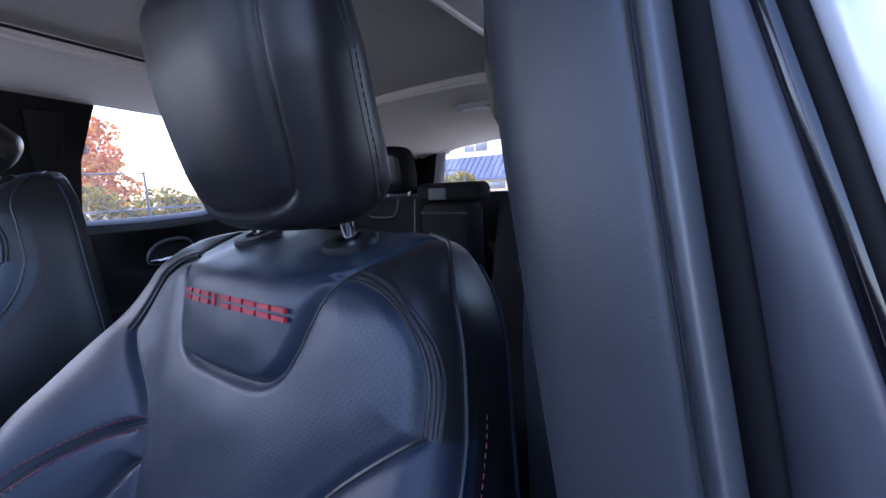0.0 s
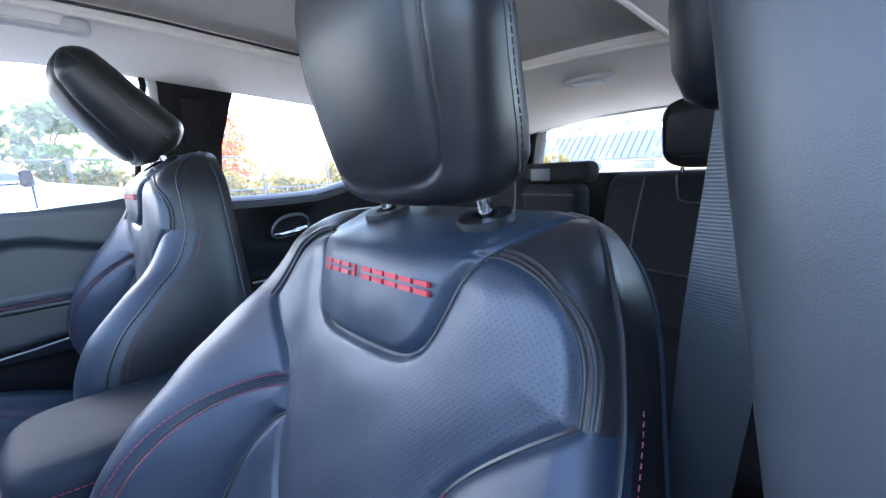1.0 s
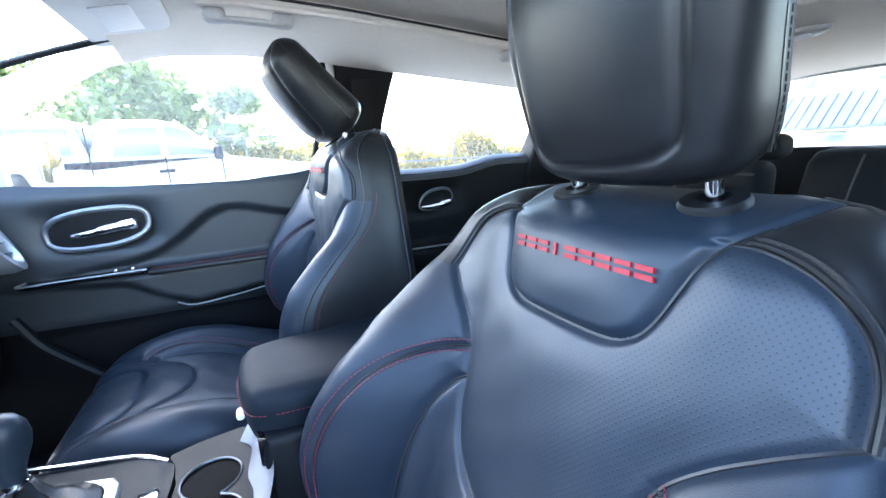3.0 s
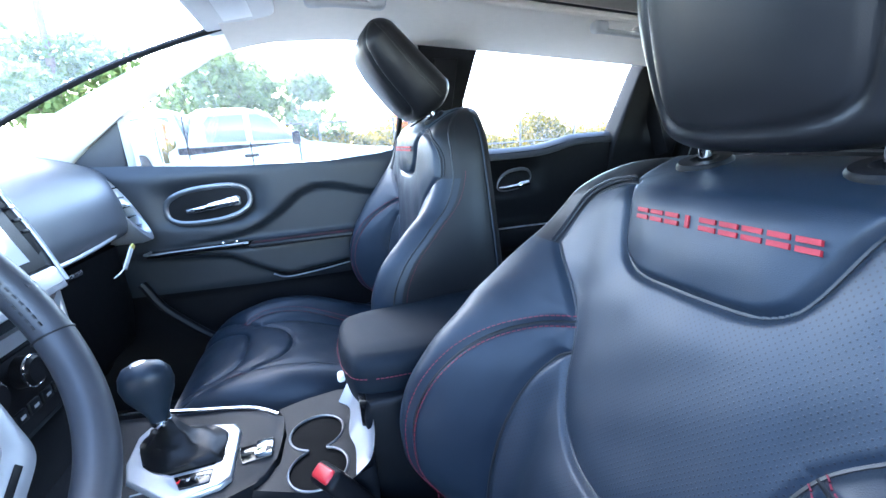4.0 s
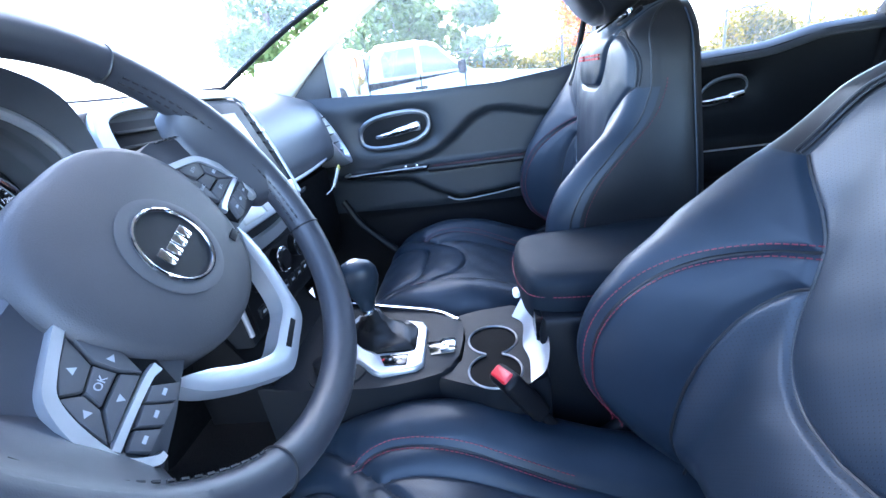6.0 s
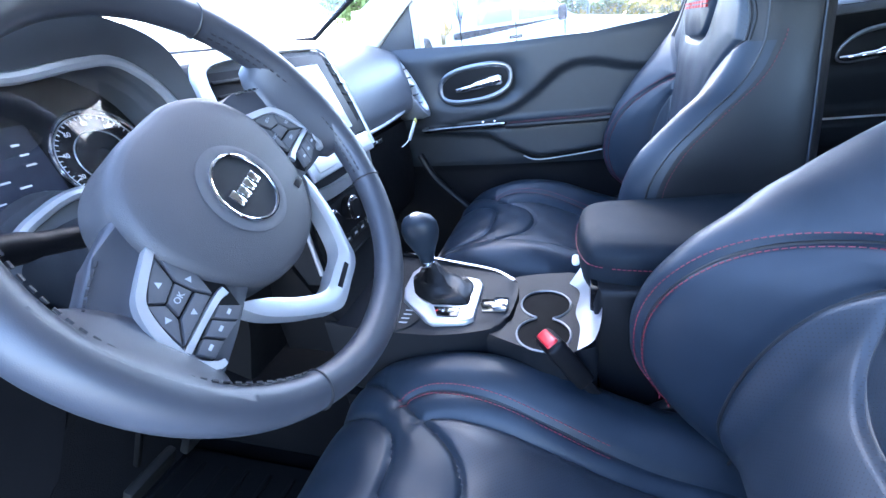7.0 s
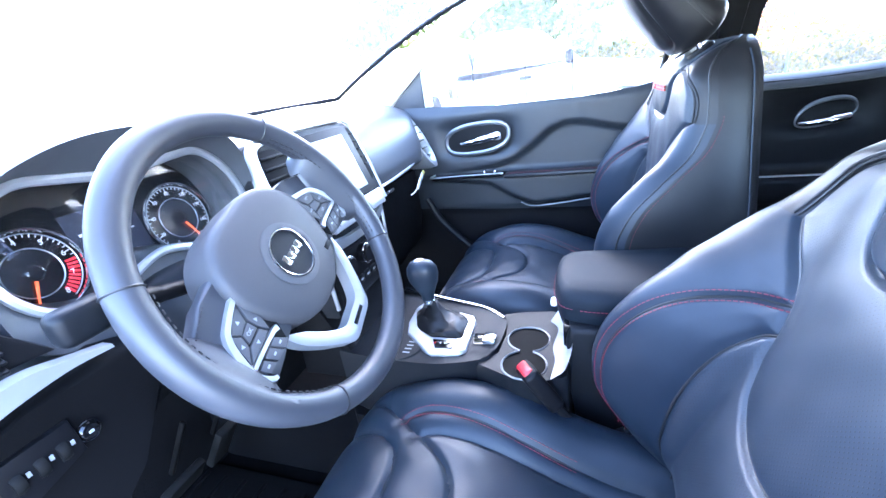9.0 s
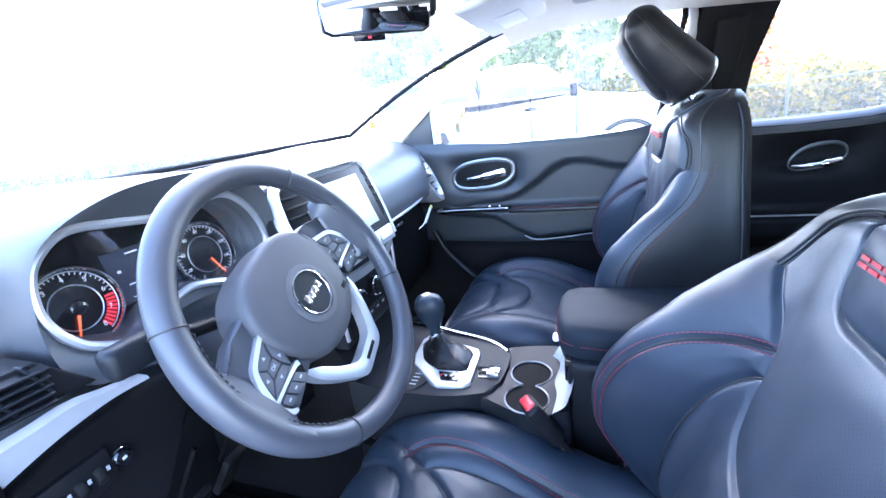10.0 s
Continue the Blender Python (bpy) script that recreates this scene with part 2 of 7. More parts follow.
LEAF_Y = leafy("yellow_green_leaves", (0.055, 0.055, 0.008), (0.14, 0.12, 0.014), (0.26, 0.17, 0.02))
LEAF_O = leafy("orange_leaves", (0.35, 0.08, 0.03), (0.5, 0.16, 0.04), (0.55, 0.28, 0.06))


# ---------- building helpers ----------
def mesh_of(name, verts, faces, mat, smooth=True, angle=40):
    me = bpy.data.meshes.new(name)
    me.from_pydata([tuple(map(float, v)) for v in verts], [], [tuple(int(i) for i in f) for f in faces])
    me.validate()
    if mat:
        me.materials.append(mat)
    if smooth:
        me.polygons.foreach_set("use_smooth", [True] * len(me.polygons))
        if angle:
            me.set_sharp_from_angle(angle=radians(angle))
    me.update()
    return me


def clean(me):
    bm = bmesh.new()
    bm.from_mesh(me)
    bmesh.ops.recalc_face_normals(bm, faces=bm.faces)
    bm.to_mesh(me)
    bm.free()
    return me


def part(name, me, parent=None, label="", m=None):
    ob = new(name, me)
    if parent is not None:
        ob.parent = parent
    if m is not None:
        ob.matrix_basis = m
    if label:
        ob["label"] = label
    return ob


def base(name, label, category, at=None, group="", kind=""):
    ob = new(name)
    if at is not None:
        ob.matrix_basis = at
    return tagged(ob, label, category, group, kind)


def from_bm(name, bm, mat, smooth=True, angle=40):
    bmesh.ops.recalc_face_normals(bm, faces=bm.faces)
    me = bpy.data.meshes.new(name)
    bm.to_mesh(me)
    bm.free()
    me.materials.append(mat)
    if smooth:
        me.polygons.foreach_set("use_smooth", [True] * len(me.polygons))
        me.set_sharp_from_angle(angle=radians(angle))
    return me


def rbox(name, mat, size, at=(0, 0, 0), r=0.005, seg=2, m=None):
    """A box with rounded edges, centred at at."""
    bm = bmesh.new()
    bmesh.ops.create_cube(bm, size=1)
    bmesh.ops.scale(bm, vec=size, verts=bm.verts)
    r = min(r, min(size) * 0.49)
    if r > 0:
        bmesh.ops.bevel(bm, geom=bm.edges[:], offset=r, segments=seg, profile=0.5, affect="EDGES")
    if m is not None:
        bmesh.ops.transform(bm, matrix=m, verts=bm.verts)
    bmesh.ops.translate(bm, vec=at, verts=bm.verts)
    return from_bm(name, bm, mat)


def prism(name, mat, poly, lo, hi, axis="x", r=0.0, seg=2, m=None):
    """A flat outline pushed from lo to hi along an axis. Outline pairs: (y, z) for x, (x, z) for y, (x, y) for z."""
    def put(p, d):
        return {"x": (d, p[0], p[1]), "y": (p[0], d, p[1]), "z": (p[0], p[1], d)}[axis]
    bm = bmesh.new()
    a = [bm.verts.new(put(p, lo)) for p in poly]
    b = [bm.verts.new(put(p, hi)) for p in poly]
    k = len(poly)
    caps = [bm.faces.new(a), bm.faces.new(b)]
    for i in range(k):
        bm.faces.new((a[i], a[(i + 1) % k], b[(i + 1) % k], b[i]))
    if r > 0:
        edges = [e for f in caps for e in f.edges]
        bmesh.ops.bevel(bm, geom=list(set(edges)), offset=r, segments=seg, profile=0.5, affect="EDGES")
    if m is not None:
        bmesh.ops.transform(bm, matrix=m, verts=bm.verts)
    return from_bm(name, bm, mat)


def spline(points, n=12, closed=False):
    """A smooth line through points."""
    P = [np.array(p, float) for p in points]
    k, out = len(P), []
    for i in range(k if closed else k - 1):
        if closed:
            a, b, c, d = P[i - 1], P[i], P[(i + 1) % k], P[(i + 2) % k]
        else:
            b, c = P[i], P[i + 1]
            a = P[i - 1] if i else 2 * b - c
            d = P[i + 2] if i + 2 < k else 2 * c - b
        for j in range(n):
            t = j / n
            out.append(0.5 * (2 * b + (c - a) * t + (2 * a - 5 * b + 4 * c - d) * t * t + (3 * b - a - 3 * c + d) * t ** 3))
    if not closed:
        out.append(P[-1])
    return np.array(out)


def tube(name, mat, points, r, closed=False, n=10, flat=1.0, up=None):
    """A round bar along points; r may be a list."""
    P = np.array(points, float)
    k = len(P)
    R = np.full(k, r) if np.isscalar(r) else np.array(r, float)
    T = np.roll(P, -1, 0) - np.roll(P, 1, 0)
    if not closed:
        T[0], T[-1] = P[1] - P[0], P[-1] - P[-2]
    T /= np.linalg.norm(T, axis=1)[:, None] + 1e-12
    ref = np.array(up if up is not None else ((0, 0, 1) if abs(T[0][2]) < 0.9 else (1, 0, 0)), float)
    verts, faces = [], []
    A = ref
    for i in range(k):
        A = (ref if up is not None else A) - T[i] * np.dot(ref if up is not None else A, T[i])
        A /= np.linalg.norm(A) + 1e-12
        B = np.cross(T[i], A)
        for j in range(n):
            t = 2 * math.pi * j / n
            verts.append(P[i] + R[i] * (math.cos(t) * A * flat + math.sin(t) * B))
    for i in range(k if closed else k - 1):
        for j in range(n):
            a, b = i * n + j, i * n + (j + 1) % n
            c, d = ((i + 1) % k) * n + (j + 1) % n, ((i + 1) % k) * n + j
            faces.append((a, b, c, d))
    if not closed:
        faces += [tuple(range(n))[::-1], tuple((k - 1) * n + j for j in range(n))]
    return clean(mesh_of(name, verts, faces, mat))


def loft(name, mat, loops, caps=True, closed=True, angle=40):
    """A skin over loops of equal length."""
    n = len(loops[0])
    verts = [p for lp in loops for p in lp]
    faces = []
    for i in range(len(loops) - 1):
        for j in range(n if closed else n - 1):
            faces.append((i * n + j, i * n + (j + 1) % n, (i + 1) * n + (j + 1) % n, (i + 1) * n + j))
    if caps and closed:
        faces += [tuple(range(n))[::-1], tuple((len(loops) - 1) * n + j for j in range(n))]
    return clean(mesh_of(name, verts, faces, mat, angle=angle))


def revolve(name, mat, profile, n=32, m=None, angle=40):
    loops = [[(r * math.cos(2 * math.pi * j / n), r * math.sin(2 * math.pi * j / n), h) for j in range(n)] for r, h in profile]
    me = loft(name, mat, loops, angle=angle)
    if m is not None:
        me.transform(m)
    return me


def stitches(name, mat, pts, length=0.0045, gap=0.002, r=0.0006):
    """Small threads in a row along a line."""
    P = np.array(pts, float)
    d = np.r_[0, np.cumsum(np.linalg.norm(np.diff(P, axis=0), axis=1))]
    verts, faces, s = [], [], 0.0
    while s + length < d[-1]:
        a = np.array([np.interp(s, d, P[:, i]) for i in range(3)])
        b = np.array([np.interp(s + length, d, P[:, i]) for i in range(3)])
        t = (b - a) / np.linalg.norm(b - a)
        u = np.cross(t, (0.3, 0.9, 0.3))
        u /= np.linalg.norm(u)
        v = np.cross(t, u)
        k = len(verts)
        for q in (a, b):
            for j in range(4):
                an = math.pi / 2 * j
                verts.append(q + r * (math.cos(an) * u + math.sin(an) * v))
        faces += [(k + j, k + (j + 1) % 4, k + 4 + (j + 1) % 4, k + 4 + j) for j in range(4)]
        faces += [(k + 3, k + 2, k + 1, k), (k + 4, k + 5, k + 6, k + 7)]
        s += length + gap
    return mesh_of(name, verts, faces, mat)


def near_line(A, B, line):
    """Distance of grid points (A, B) from a broken line."""
    best = np.full(A.shape, 9.0)
    for (x0, y0), (x1, y1) in zip(line[:-1], line[1:]):
        dx, dy = x1 - x0, y1 - y0
        t = np.clip(((A - x0) * dx + (B - y0) * dy) / (dx * dx + dy * dy + 1e-12), 0, 1)
        best = np.minimum(best, np.hypot(A - x0 - t * dx, B - y0 - t * dy))
    return best


def inside(A, B, poly):
    """Which grid points lie within an outline."""
    hit = np.zeros(A.shape, bool)
    k = len(poly)
    for i in range(k):
        x0, y0 = poly[i]
        x1, y1 = poly[(i + 1) % k]
        cross = (y0 > B) != (y1 > B)
        hit ^= cross & (A < (x1 - x0) * (B - y0) / (y1 - y0 + 1e-12) + x0)
    return hit


def split_grid(P, region, mats, parent, names, labels, across, along):
    """One mesh a region of a grid of points P[i, j]; region is given for each cell."""
    h, w = P.shape[:2]
    idx = np.arange(h * w).reshape(h, w)
    V = P.reshape(-1, 3)
    for k in sorted(set(region.ravel().tolist())):
        if k < 0:
            continue
        ii, jj = np.nonzero(region == k)
        F = np.stack([idx[ii, jj], idx[ii, jj + 1], idx[ii + 1, jj + 1], idx[ii + 1, jj]], 1)
        used, inv = np.unique(F, return_inverse=True)
        me = mesh_of(names[k], V[used], inv.reshape(F.shape), mats[k], angle=0)
        uv = me.uv_layers.new(name="across_along")
        at = np.empty(len(me.loops), dtype=np.int32)
        me.loops.foreach_get("vertex_index", at)
        S = np.stack([across.reshape(-1)[used], along.reshape(-1)[used]], 1)[at]
        uv.data.foreach_set("uv", S.astype(np.float32).ravel())
        part(names[k], me, parent, labels[k])


def sstep(a, b, x):
    t = np.clip((x - a) / (b - a), 0, 1)
    return t * t * (3 - 2 * t)


def mirror_u(line):
    return [(-a, b) for a, b in line]


# ---------- front seats ----------
TILT_BACK = radians(20)
SB, CB = math.sin(TILT_BACK), math.cos(TILT_BACK)


def back_point(u, v, w):
    """A point of the backrest: across, up along it, out of it."""
    z = 1.2 + v * CB + w * SB
    z = z - 0.0105 * sstep(1.219, 1.247, z) * sstep(0.175, 0.085, np.abs(u))
    return np.stack([u, -v * SB + w * CB, z], -1)


WIDTHS = spline([(-0.42, 0.240), (-0.34, 0.251), (-0.25, 0.249), (-0.18, 0.240), (-0.1, 0.224), (-0.05, 0.214), (0.0, 0.204), (0.03, 0.192), (0.055, 0.174), (0.075, 0.150), (0.09, 0.115)], 10)


BOLSTER = spline([(-0.42, 0.085), (-0.34, 0.120), (-0.28, 0.124), (-0.22, 0.104), (-0.16, 0.060), (-0.11, 0.020), (-0.06, 0.002), (0.0, 0.0)], 10)


def half_width(v):
    return np.interp(v, WIDTHS[:, 0], WIDTHS[:, 1])


def side_width(v, u):
    """Half width on the side of u: the inner shoulder reaches a little further than the outer one."""
    return half_width(v) + np.where(u > 0, (0.016 + 0.036 * np.exp(-((v + 0.06) / 0.09) ** 2)) * sstep(0.092, 0.01, v), -0.006 * sstep(0.09, 0.0, v))


CENTRE_SIDE = [(0.192, -0.055), (0.165, -0.078), (0.14, -0.102), (0.12, -0.128), (0.108, -0.16), (0.098, -0.195), (0.078, -0.228), (0.045, -0.25), (0, -0.257)]
CENTRE_TOP = [(0.103, 0.031), (0.127, 0.031), (0.155, 0.021), (0.176, 0.004), (0.187, -0.02), (0.192, -0.055)]
PATCH = [(0.14, 0.095), (0.118, 0.045), (0.10, 0.015), (0.083, -0.03), (0.07, -0.047), (0.048, -0.055), (0, -0.0565)]
LUMBAR = [(0.108, -0.162), (0.122, -0.176), (0.133, -0.21), (0.138, -0.26), (0.138, -0.33), (0.132, -0.43)]
STITCH = [(0.118, -0.130), (0.15, -0.147), (0.176, -0.178), (0.19, -0.22), (0.198, -0.28), (0.198, -0.36), (0.19, -0.43)]


def fine(line, n=8):
    return [tuple(p) for p in spline(line, n)]


def back_height(u, v):
    """How far the padded front stands out at (u, v)."""
    hw = side_width(v, u)
    a = np.abs(u)
    w = -0.55 * u * u * sstep(-0.22, -0.08, v)
    amp = np.interp(v, BOLSTER[:, 0], BOLSTER[:, 1])
    w = w + amp * sstep(0.10, 0.215, a)
    w = w + 0.012 * np.exp(-((v + 0.33) / 0.09) ** 2) * np.exp(-(u / 0.09) ** 2)
    w = w + 0.046 * np.exp(-((v + 0.105) / 0.075) ** 2) * sstep(0.12, 0.25, u)
    start = np.interp(v, [-0.2, -0.1], [0.78, 0.87])
    q = np.clip((a / hw - start) / (1 - start), 0, 1)
    w = w - (0.060 - 0.018 * sstep(-0.22, -0.10, v) - 0.022 * sstep(0.0, 0.08, v)) * (1 - np.sqrt(np.clip(1 - q * q, 0, 1)))
    t = np.clip((v - 0.005) / 0.065, 0, None)
    w = w - 0.05 * t * t
    w = w - 0.03 * np.clip((-0.37 - v) / 0.05, 0, 1) ** 2
    return w


def seam_dip(u, v, lines, depth=0.006, width=0.0042, puff=0.004):
    d = np.full(u.shape, 9.0)
    for ln in lines:
        d = np.minimum(d, near_line(u, v, ln))
    return -depth * np.exp(-(d / width) ** 2) - puff * np.exp(-(d / 0.022) ** 2)


def snap(A, B, lines, reach):
    """Pull grid points that lie near a seam on to it, so that the panels' edges run true."""
    A, B = A.copy(), B.copy()
    best = np.full(A.shape, 9.0)
    ta, tb = A.copy(), B.copy()
    for ln in lines:
        for (x0, y0), (x1, y1) in zip(ln[:-1], ln[1:]):
            dx, dy = x1 - x0, y1 - y0
            t = np.clip(((A - x0) * dx + (B - y0) * dy) / (dx * dx + dy * dy + 1e-12), 0, 1)
            px, py = x0 + t * dx, y0 + t * dy
            d = np.hypot(A - px, B - py)
            k = d < best
            best[k], ta[k], tb[k] = d[k], px[k], py[k]
    k = best < reach * 0.62
    A[k], B[k] = ta[k], tb[k]
    return A, B


def build_front_seat():
    seat = base("front_seat", "black leather driver's bucket seat with red stitching and perforated inserts", "car seat", pose(-0.366, 0, 0), "front seats")
    back = part("backrest", bpy.data.meshes.new("backrest"), seat, "black leather backrest")
    cush = part("cushion", bpy.data.meshes.new("cushion"), seat, "black leather cushion")
    # backrest front
    nv, nu = 256, 230
    V = np.linspace(-0.42, 0.09, nv)[:, None] * np.ones((1, nu))
    E = np.linspace(-1, 1, nu)[None, :]
    E = np.sign(E) * np.abs(E) ** 0.92
    U = E * side_width(V, E)
    cs, ct, pt, lu, st = (fine(x) for x in (CENTRE_SIDE, CENTRE_TOP, PATCH, LUMBAR, STITCH))
    lines = []
    for ln in (cs, ct, pt, lu, st):
        lines += [ln, mirror_u(ln)]
    hw = half_width(V)
    W = back_height(U, V) + seam_dip(U, V, lines)
    inpatch = inside(U, V, pt + mirror_u(pt)[::-1])
    W = W + 0.004 * inpatch * np.clip(near_line(U, V, pt) / 0.006, 0, 1) * np.clip(near_line(U, V, mirror_u(pt)) / 0.006, 0, 1)
    W = W + 0.0006 * np.sin(U * 90 + V * 37) * np.sin(V * 55 - U * 21)
    P = back_point(U, V, W)
    mid = lambda A: 0.25 * (A[:-1, :-1] + A[1:, :-1] + A[:-1, 1:] + A[1:, 1:])
    u, v = mid(U), mid(V)
    a = np.abs(u)
    centre = inside(u, v, ct + cs[1:] + mirror_u(cs)[::-1][1:] + mirror_u(ct)[::-1][1:])
    patch = inside(u, v, pt + mirror_u(pt)[::-1])
    lum_u = np.interp(-v, [-p[1] for p in lu], [p[0] for p in lu])
    st_u = np.interp(-v, [-p[1] for p in st], [p[0] for p in st])
    reg = np.where(v > -0.056, np.where(u < 0, 8, 2), np.where(v > -0.13, 3, np.where(a > st_u, 3, 5)))
    reg = np.where((reg < 8) & (reg != 2) & (u < 0), reg + 1, reg)
    reg = np.where((v < -0.162) & (a < lum_u), 7, reg)
    reg = np.where(centre, 1, reg)
    reg = np.where(patch, 0, reg)
    names = {0: "logo_patch", 1: "insert_panel", 2: "shoulder_panel", 3: "outer_bolster", 4: "outer_bolster", 5: "inner_bolster", 6: "inner_bolster", 7: "lumbar_panel", 8: "shoulder_panel"}
    mats = {0: LEATHER, 1: PERF, 2: LEATHER_B, 3: LEATHER, 4: LEATHER, 5: LEATHER, 6: LEATHER, 7: PERF, 8: LEATHER_B}
    labels = {0: "smooth leather badge patch", 1: "perforated leather insert", 7: "perforated leather lumbar insert"}
    split_grid(P, reg, mats, back, names, {k: labels.get(k, "") for k in names}, U, V)

    # shell behind
    rows = []
    for i in [*range(0, nv, 3), nv - 1]:
        v = V[i, 0]
        h, hm = float(U[i, -1]), -float(U[i, 0])
        wf, wb = float(W[i, -1]), float(W[i, 0])
        D = float(np.interp(v, [-0.42, -0.24, -0.147, 0.03, 0.09], [0.165, 0.155, 0.148, 0.135, 0.125]))
        half_row = lambda w_, q: [(q, w_), (q * 1.004, w_ * 0.7 - D * 0.3), (q, w_ * 0.3 - D * 0.7 + 0.01), (q * 0.985, -D + 0.02), (q * 0.94, -D + 0.004), (q * 0.85, -D)]
        row = half_row(wf, h) + [(0, -D - 0.006)] + [(-x, y) for x, y in half_row(wb, hm)[::-1]]
        rows.append([back_point(np.array(x), np.array(v), np.array(y)) for x, y in row])
    me = loft("back_shell", LEATHER_B, rows, closed=False, angle=60)
    back.data = me
    # top cap between the front's upper edge and the shell
    top = [P[-1, j] for j in range(0, nu, 3)] + [P[-1, -1]]
    rear = spline(rows[-1][::-1], 4)
    rear = [rear[int(round(k * (len(rear) - 1) / (len(top) - 1)))] for k in range(len(top))]
    part("top_panel", loft("top_panel", LEATHER_B, [top, rear], closed=False), back)

    # piping round the edge, twin piping of the insert and threads
    for s in (1, -1):
        jj = nu - 2 if s > 0 else 1
        edge = [P[i, jj] + np.array((0.001 * s, 0.0, 0)) for i in range(0, nv, 3)]
        part("piping", tube("piping", PIPING, edge, 0.0019, n=6), back)
        flank = [r[3] if s > 0 else r[-4] for r in rows]
        part("side_piping", tube("side_piping", LEATHER, [(p[0] + 0.0015 * s, p[1], p[2]) for p in flank[4:-6]], 0.0017, n=6), back, "piping down the backrest's side")
        cross = spline([(r[0] if s > 0 else r[-1]) + f * (np.array(r[3] if s > 0 else r[-4]) - (r[0] if s > 0 else r[-1])) for f, r in ((0.02, rows[16]), (0.35, rows[15]), (0.7, rows[15]), (1.0, rows[16]))], 8)
        part("side_seam", tube("side_seam", PIPING, [(p[0] + 0.002 * s, p[1], p[2]) for p in cross], 0.0018, n=6), back)
        red = [P[i, (nu - 1 if s > 0 else 0)] + np.array((0.0006 * s, -0.010, 0)) for i in range(0, int(nv * 0.75), 3)]
        part("side_stitching", stitches("side_stitching", THREAD, red, 0.0032, 0.0026, r=0.0005), back, "dark red side stitching")

        def on(line, off, lift):
            L = spline(line, 10)
            T = np.gradient(L, axis=0)
            N = np.stack([-T[:, 1], T[:, 0]], 1) / (np.linalg.norm(T, axis=1)[:, None] + 1e-9)
            L = L + N * off
            uu, vv = L[:, 0] * s, L[:, 1]
            ww = back_height(uu, vv) + seam_dip(uu, vv, lines)
            return back_point(uu, vv, ww + lift)
        for off in (0.0040, 0.0085):
            part("seam_piping", tube("seam_piping", LEATHER_B, on(CENTRE_TOP, off, 0.0008)[7:], 0.0019, n=6), back)
        for seam_line in (CENTRE_TOP, CENTRE_SIDE, PATCH, LUMBAR):
            pts_ = on(seam_line, 0, -0.0004)
            part("seam_crease", tube("seam_crease", PIPING, pts_[9:] if seam_line is PATCH else pts_, 0.0019, n=6), back)
        part("seam_stitching", stitches("seam_stitching", THREAD_K, on(CENTRE_TOP, 0.0064, 0.0012)[7:], 0.003, 0.002, r=0.0005), back)
        for off in (-0.006, 0.006):
            part("bolster_stitching", stitches("bolster_stitching", THREAD, on(STITCH, off, 0.0008), r=0.0007), back, "dark red double stitching")
        part("bolster_seam", tube("bolster_seam", PIPING, on(STITCH, 0, -0.0005), 0.0022, n=6), back)

    # wording on the patch as short embroidered strokes
    def stroke(u0, u1, v0, v1, slant=0.0):
        L = []
        for vv in (v0, v1):
            for uu in (u0, u1):
                ua, va = np.array(uu + vv * 0.25 + (slant if vv == v1 else 0.0)), np.array(vv)
                L.append(back_point(ua, va, back_height(ua, va) + 0.0056))
        nrm = np.array((0, CB, SB)) * 0.003
        vs = L + [p - nrm for p in L]
        part("badge_stroke", clean(mesh_of("badge_stroke", vs, [(0, 1, 3, 2), (4, 6, 7, 5), (0, 4, 5, 1), (1, 5, 7, 3), (3, 7, 6, 2), (2, 6, 4, 0)], RED, smooth=False)), back)

    for k in range(9):
        x0 = 0.0700 - k * 0.0172
        wd = 0.0138 if k != 3 else 0.0034
        if k == 3:
            stroke(x0 - 0.004, x0 - 0.0074, -0.0050, 0.0050)
            continue
        stroke(x0, x0 - wd, 0.0012, 0.0050)
        stroke(x0, x0 - wd, -0.0050, -0.0012)

    # headrest, upright, in a frame of its own: across, forward, up
    L, ns, nt = 0.212, 60, 160
    wide = ([0, 0.25, 0.6, 0.85, 1], [0.092, 0.104, 0.113, 0.110, 0.098])
    deep = ([0, 0.3, 0.7, 1], [0.062, 0.060, 0.053, 0.042])
    pad = fine([(0.082, 0.215), (0.080, 0.12), (0.074, 0.055), (0.062, 0.036), (0.04, 0.030), (0, 0.028)])
    padl = [pad, mirror_u(pad)]
    loops = []
    for i in range(ns):
        s = L * (0.5 - 0.5 * math.cos(math.pi * i / (ns - 1)))
        r0 = 0.032
        k = max(0.02, math.sqrt(max(0.0, 1 - (1 - min(s, L - s, r0) / r0) ** 2)))
        hwid = float(np.interp(s / L, *wide)) - 0.028 * (1 - k)
        thick = float(np.interp(s / L, *deep)) * (0.12 + 0.88 * k)
        lp = []
        for j in range(nt):
            an = 2 * math.pi * j / nt
            c, sn = math.cos(an), math.sin(an)
            e = 2 / 2.7
            x = hwid * math.copysign(abs(c) ** e, c)
            y = thick * math.copysign(abs(sn) ** e, sn)
            if sn > 0:
                y += 0.004 * (1 - (x / hwid) ** 2) + float(seam_dip(np.array(x), np.array(s), padl, 0.005, 0.004, 0.003))
            lp.append((x, y - 0.03 * (s / L - 0.5) ** 2, s))
        loops.append(lp)
    head = part("headrest", loft("headrest", LEATHER_B, loops, angle=0), seat, "padded black leather headrest", pose(-0.003, -0.076, 1.257, -15))
    for s in (1, -1):
        line = []
        for t in np.linspace(0.08, 0.95, 30):
            hwid, thick = float(np.interp(t, *wide)), float(np.interp(t, *deep))
            line.append((s * (hwid * 0.985 + 0.001), -thick * 0.22 - 0.03 * (t - 0.5) ** 2, L * t))
        part("headrest_stitching", stitches("headrest_stitching", THREAD_K, line, r=0.0008), head)
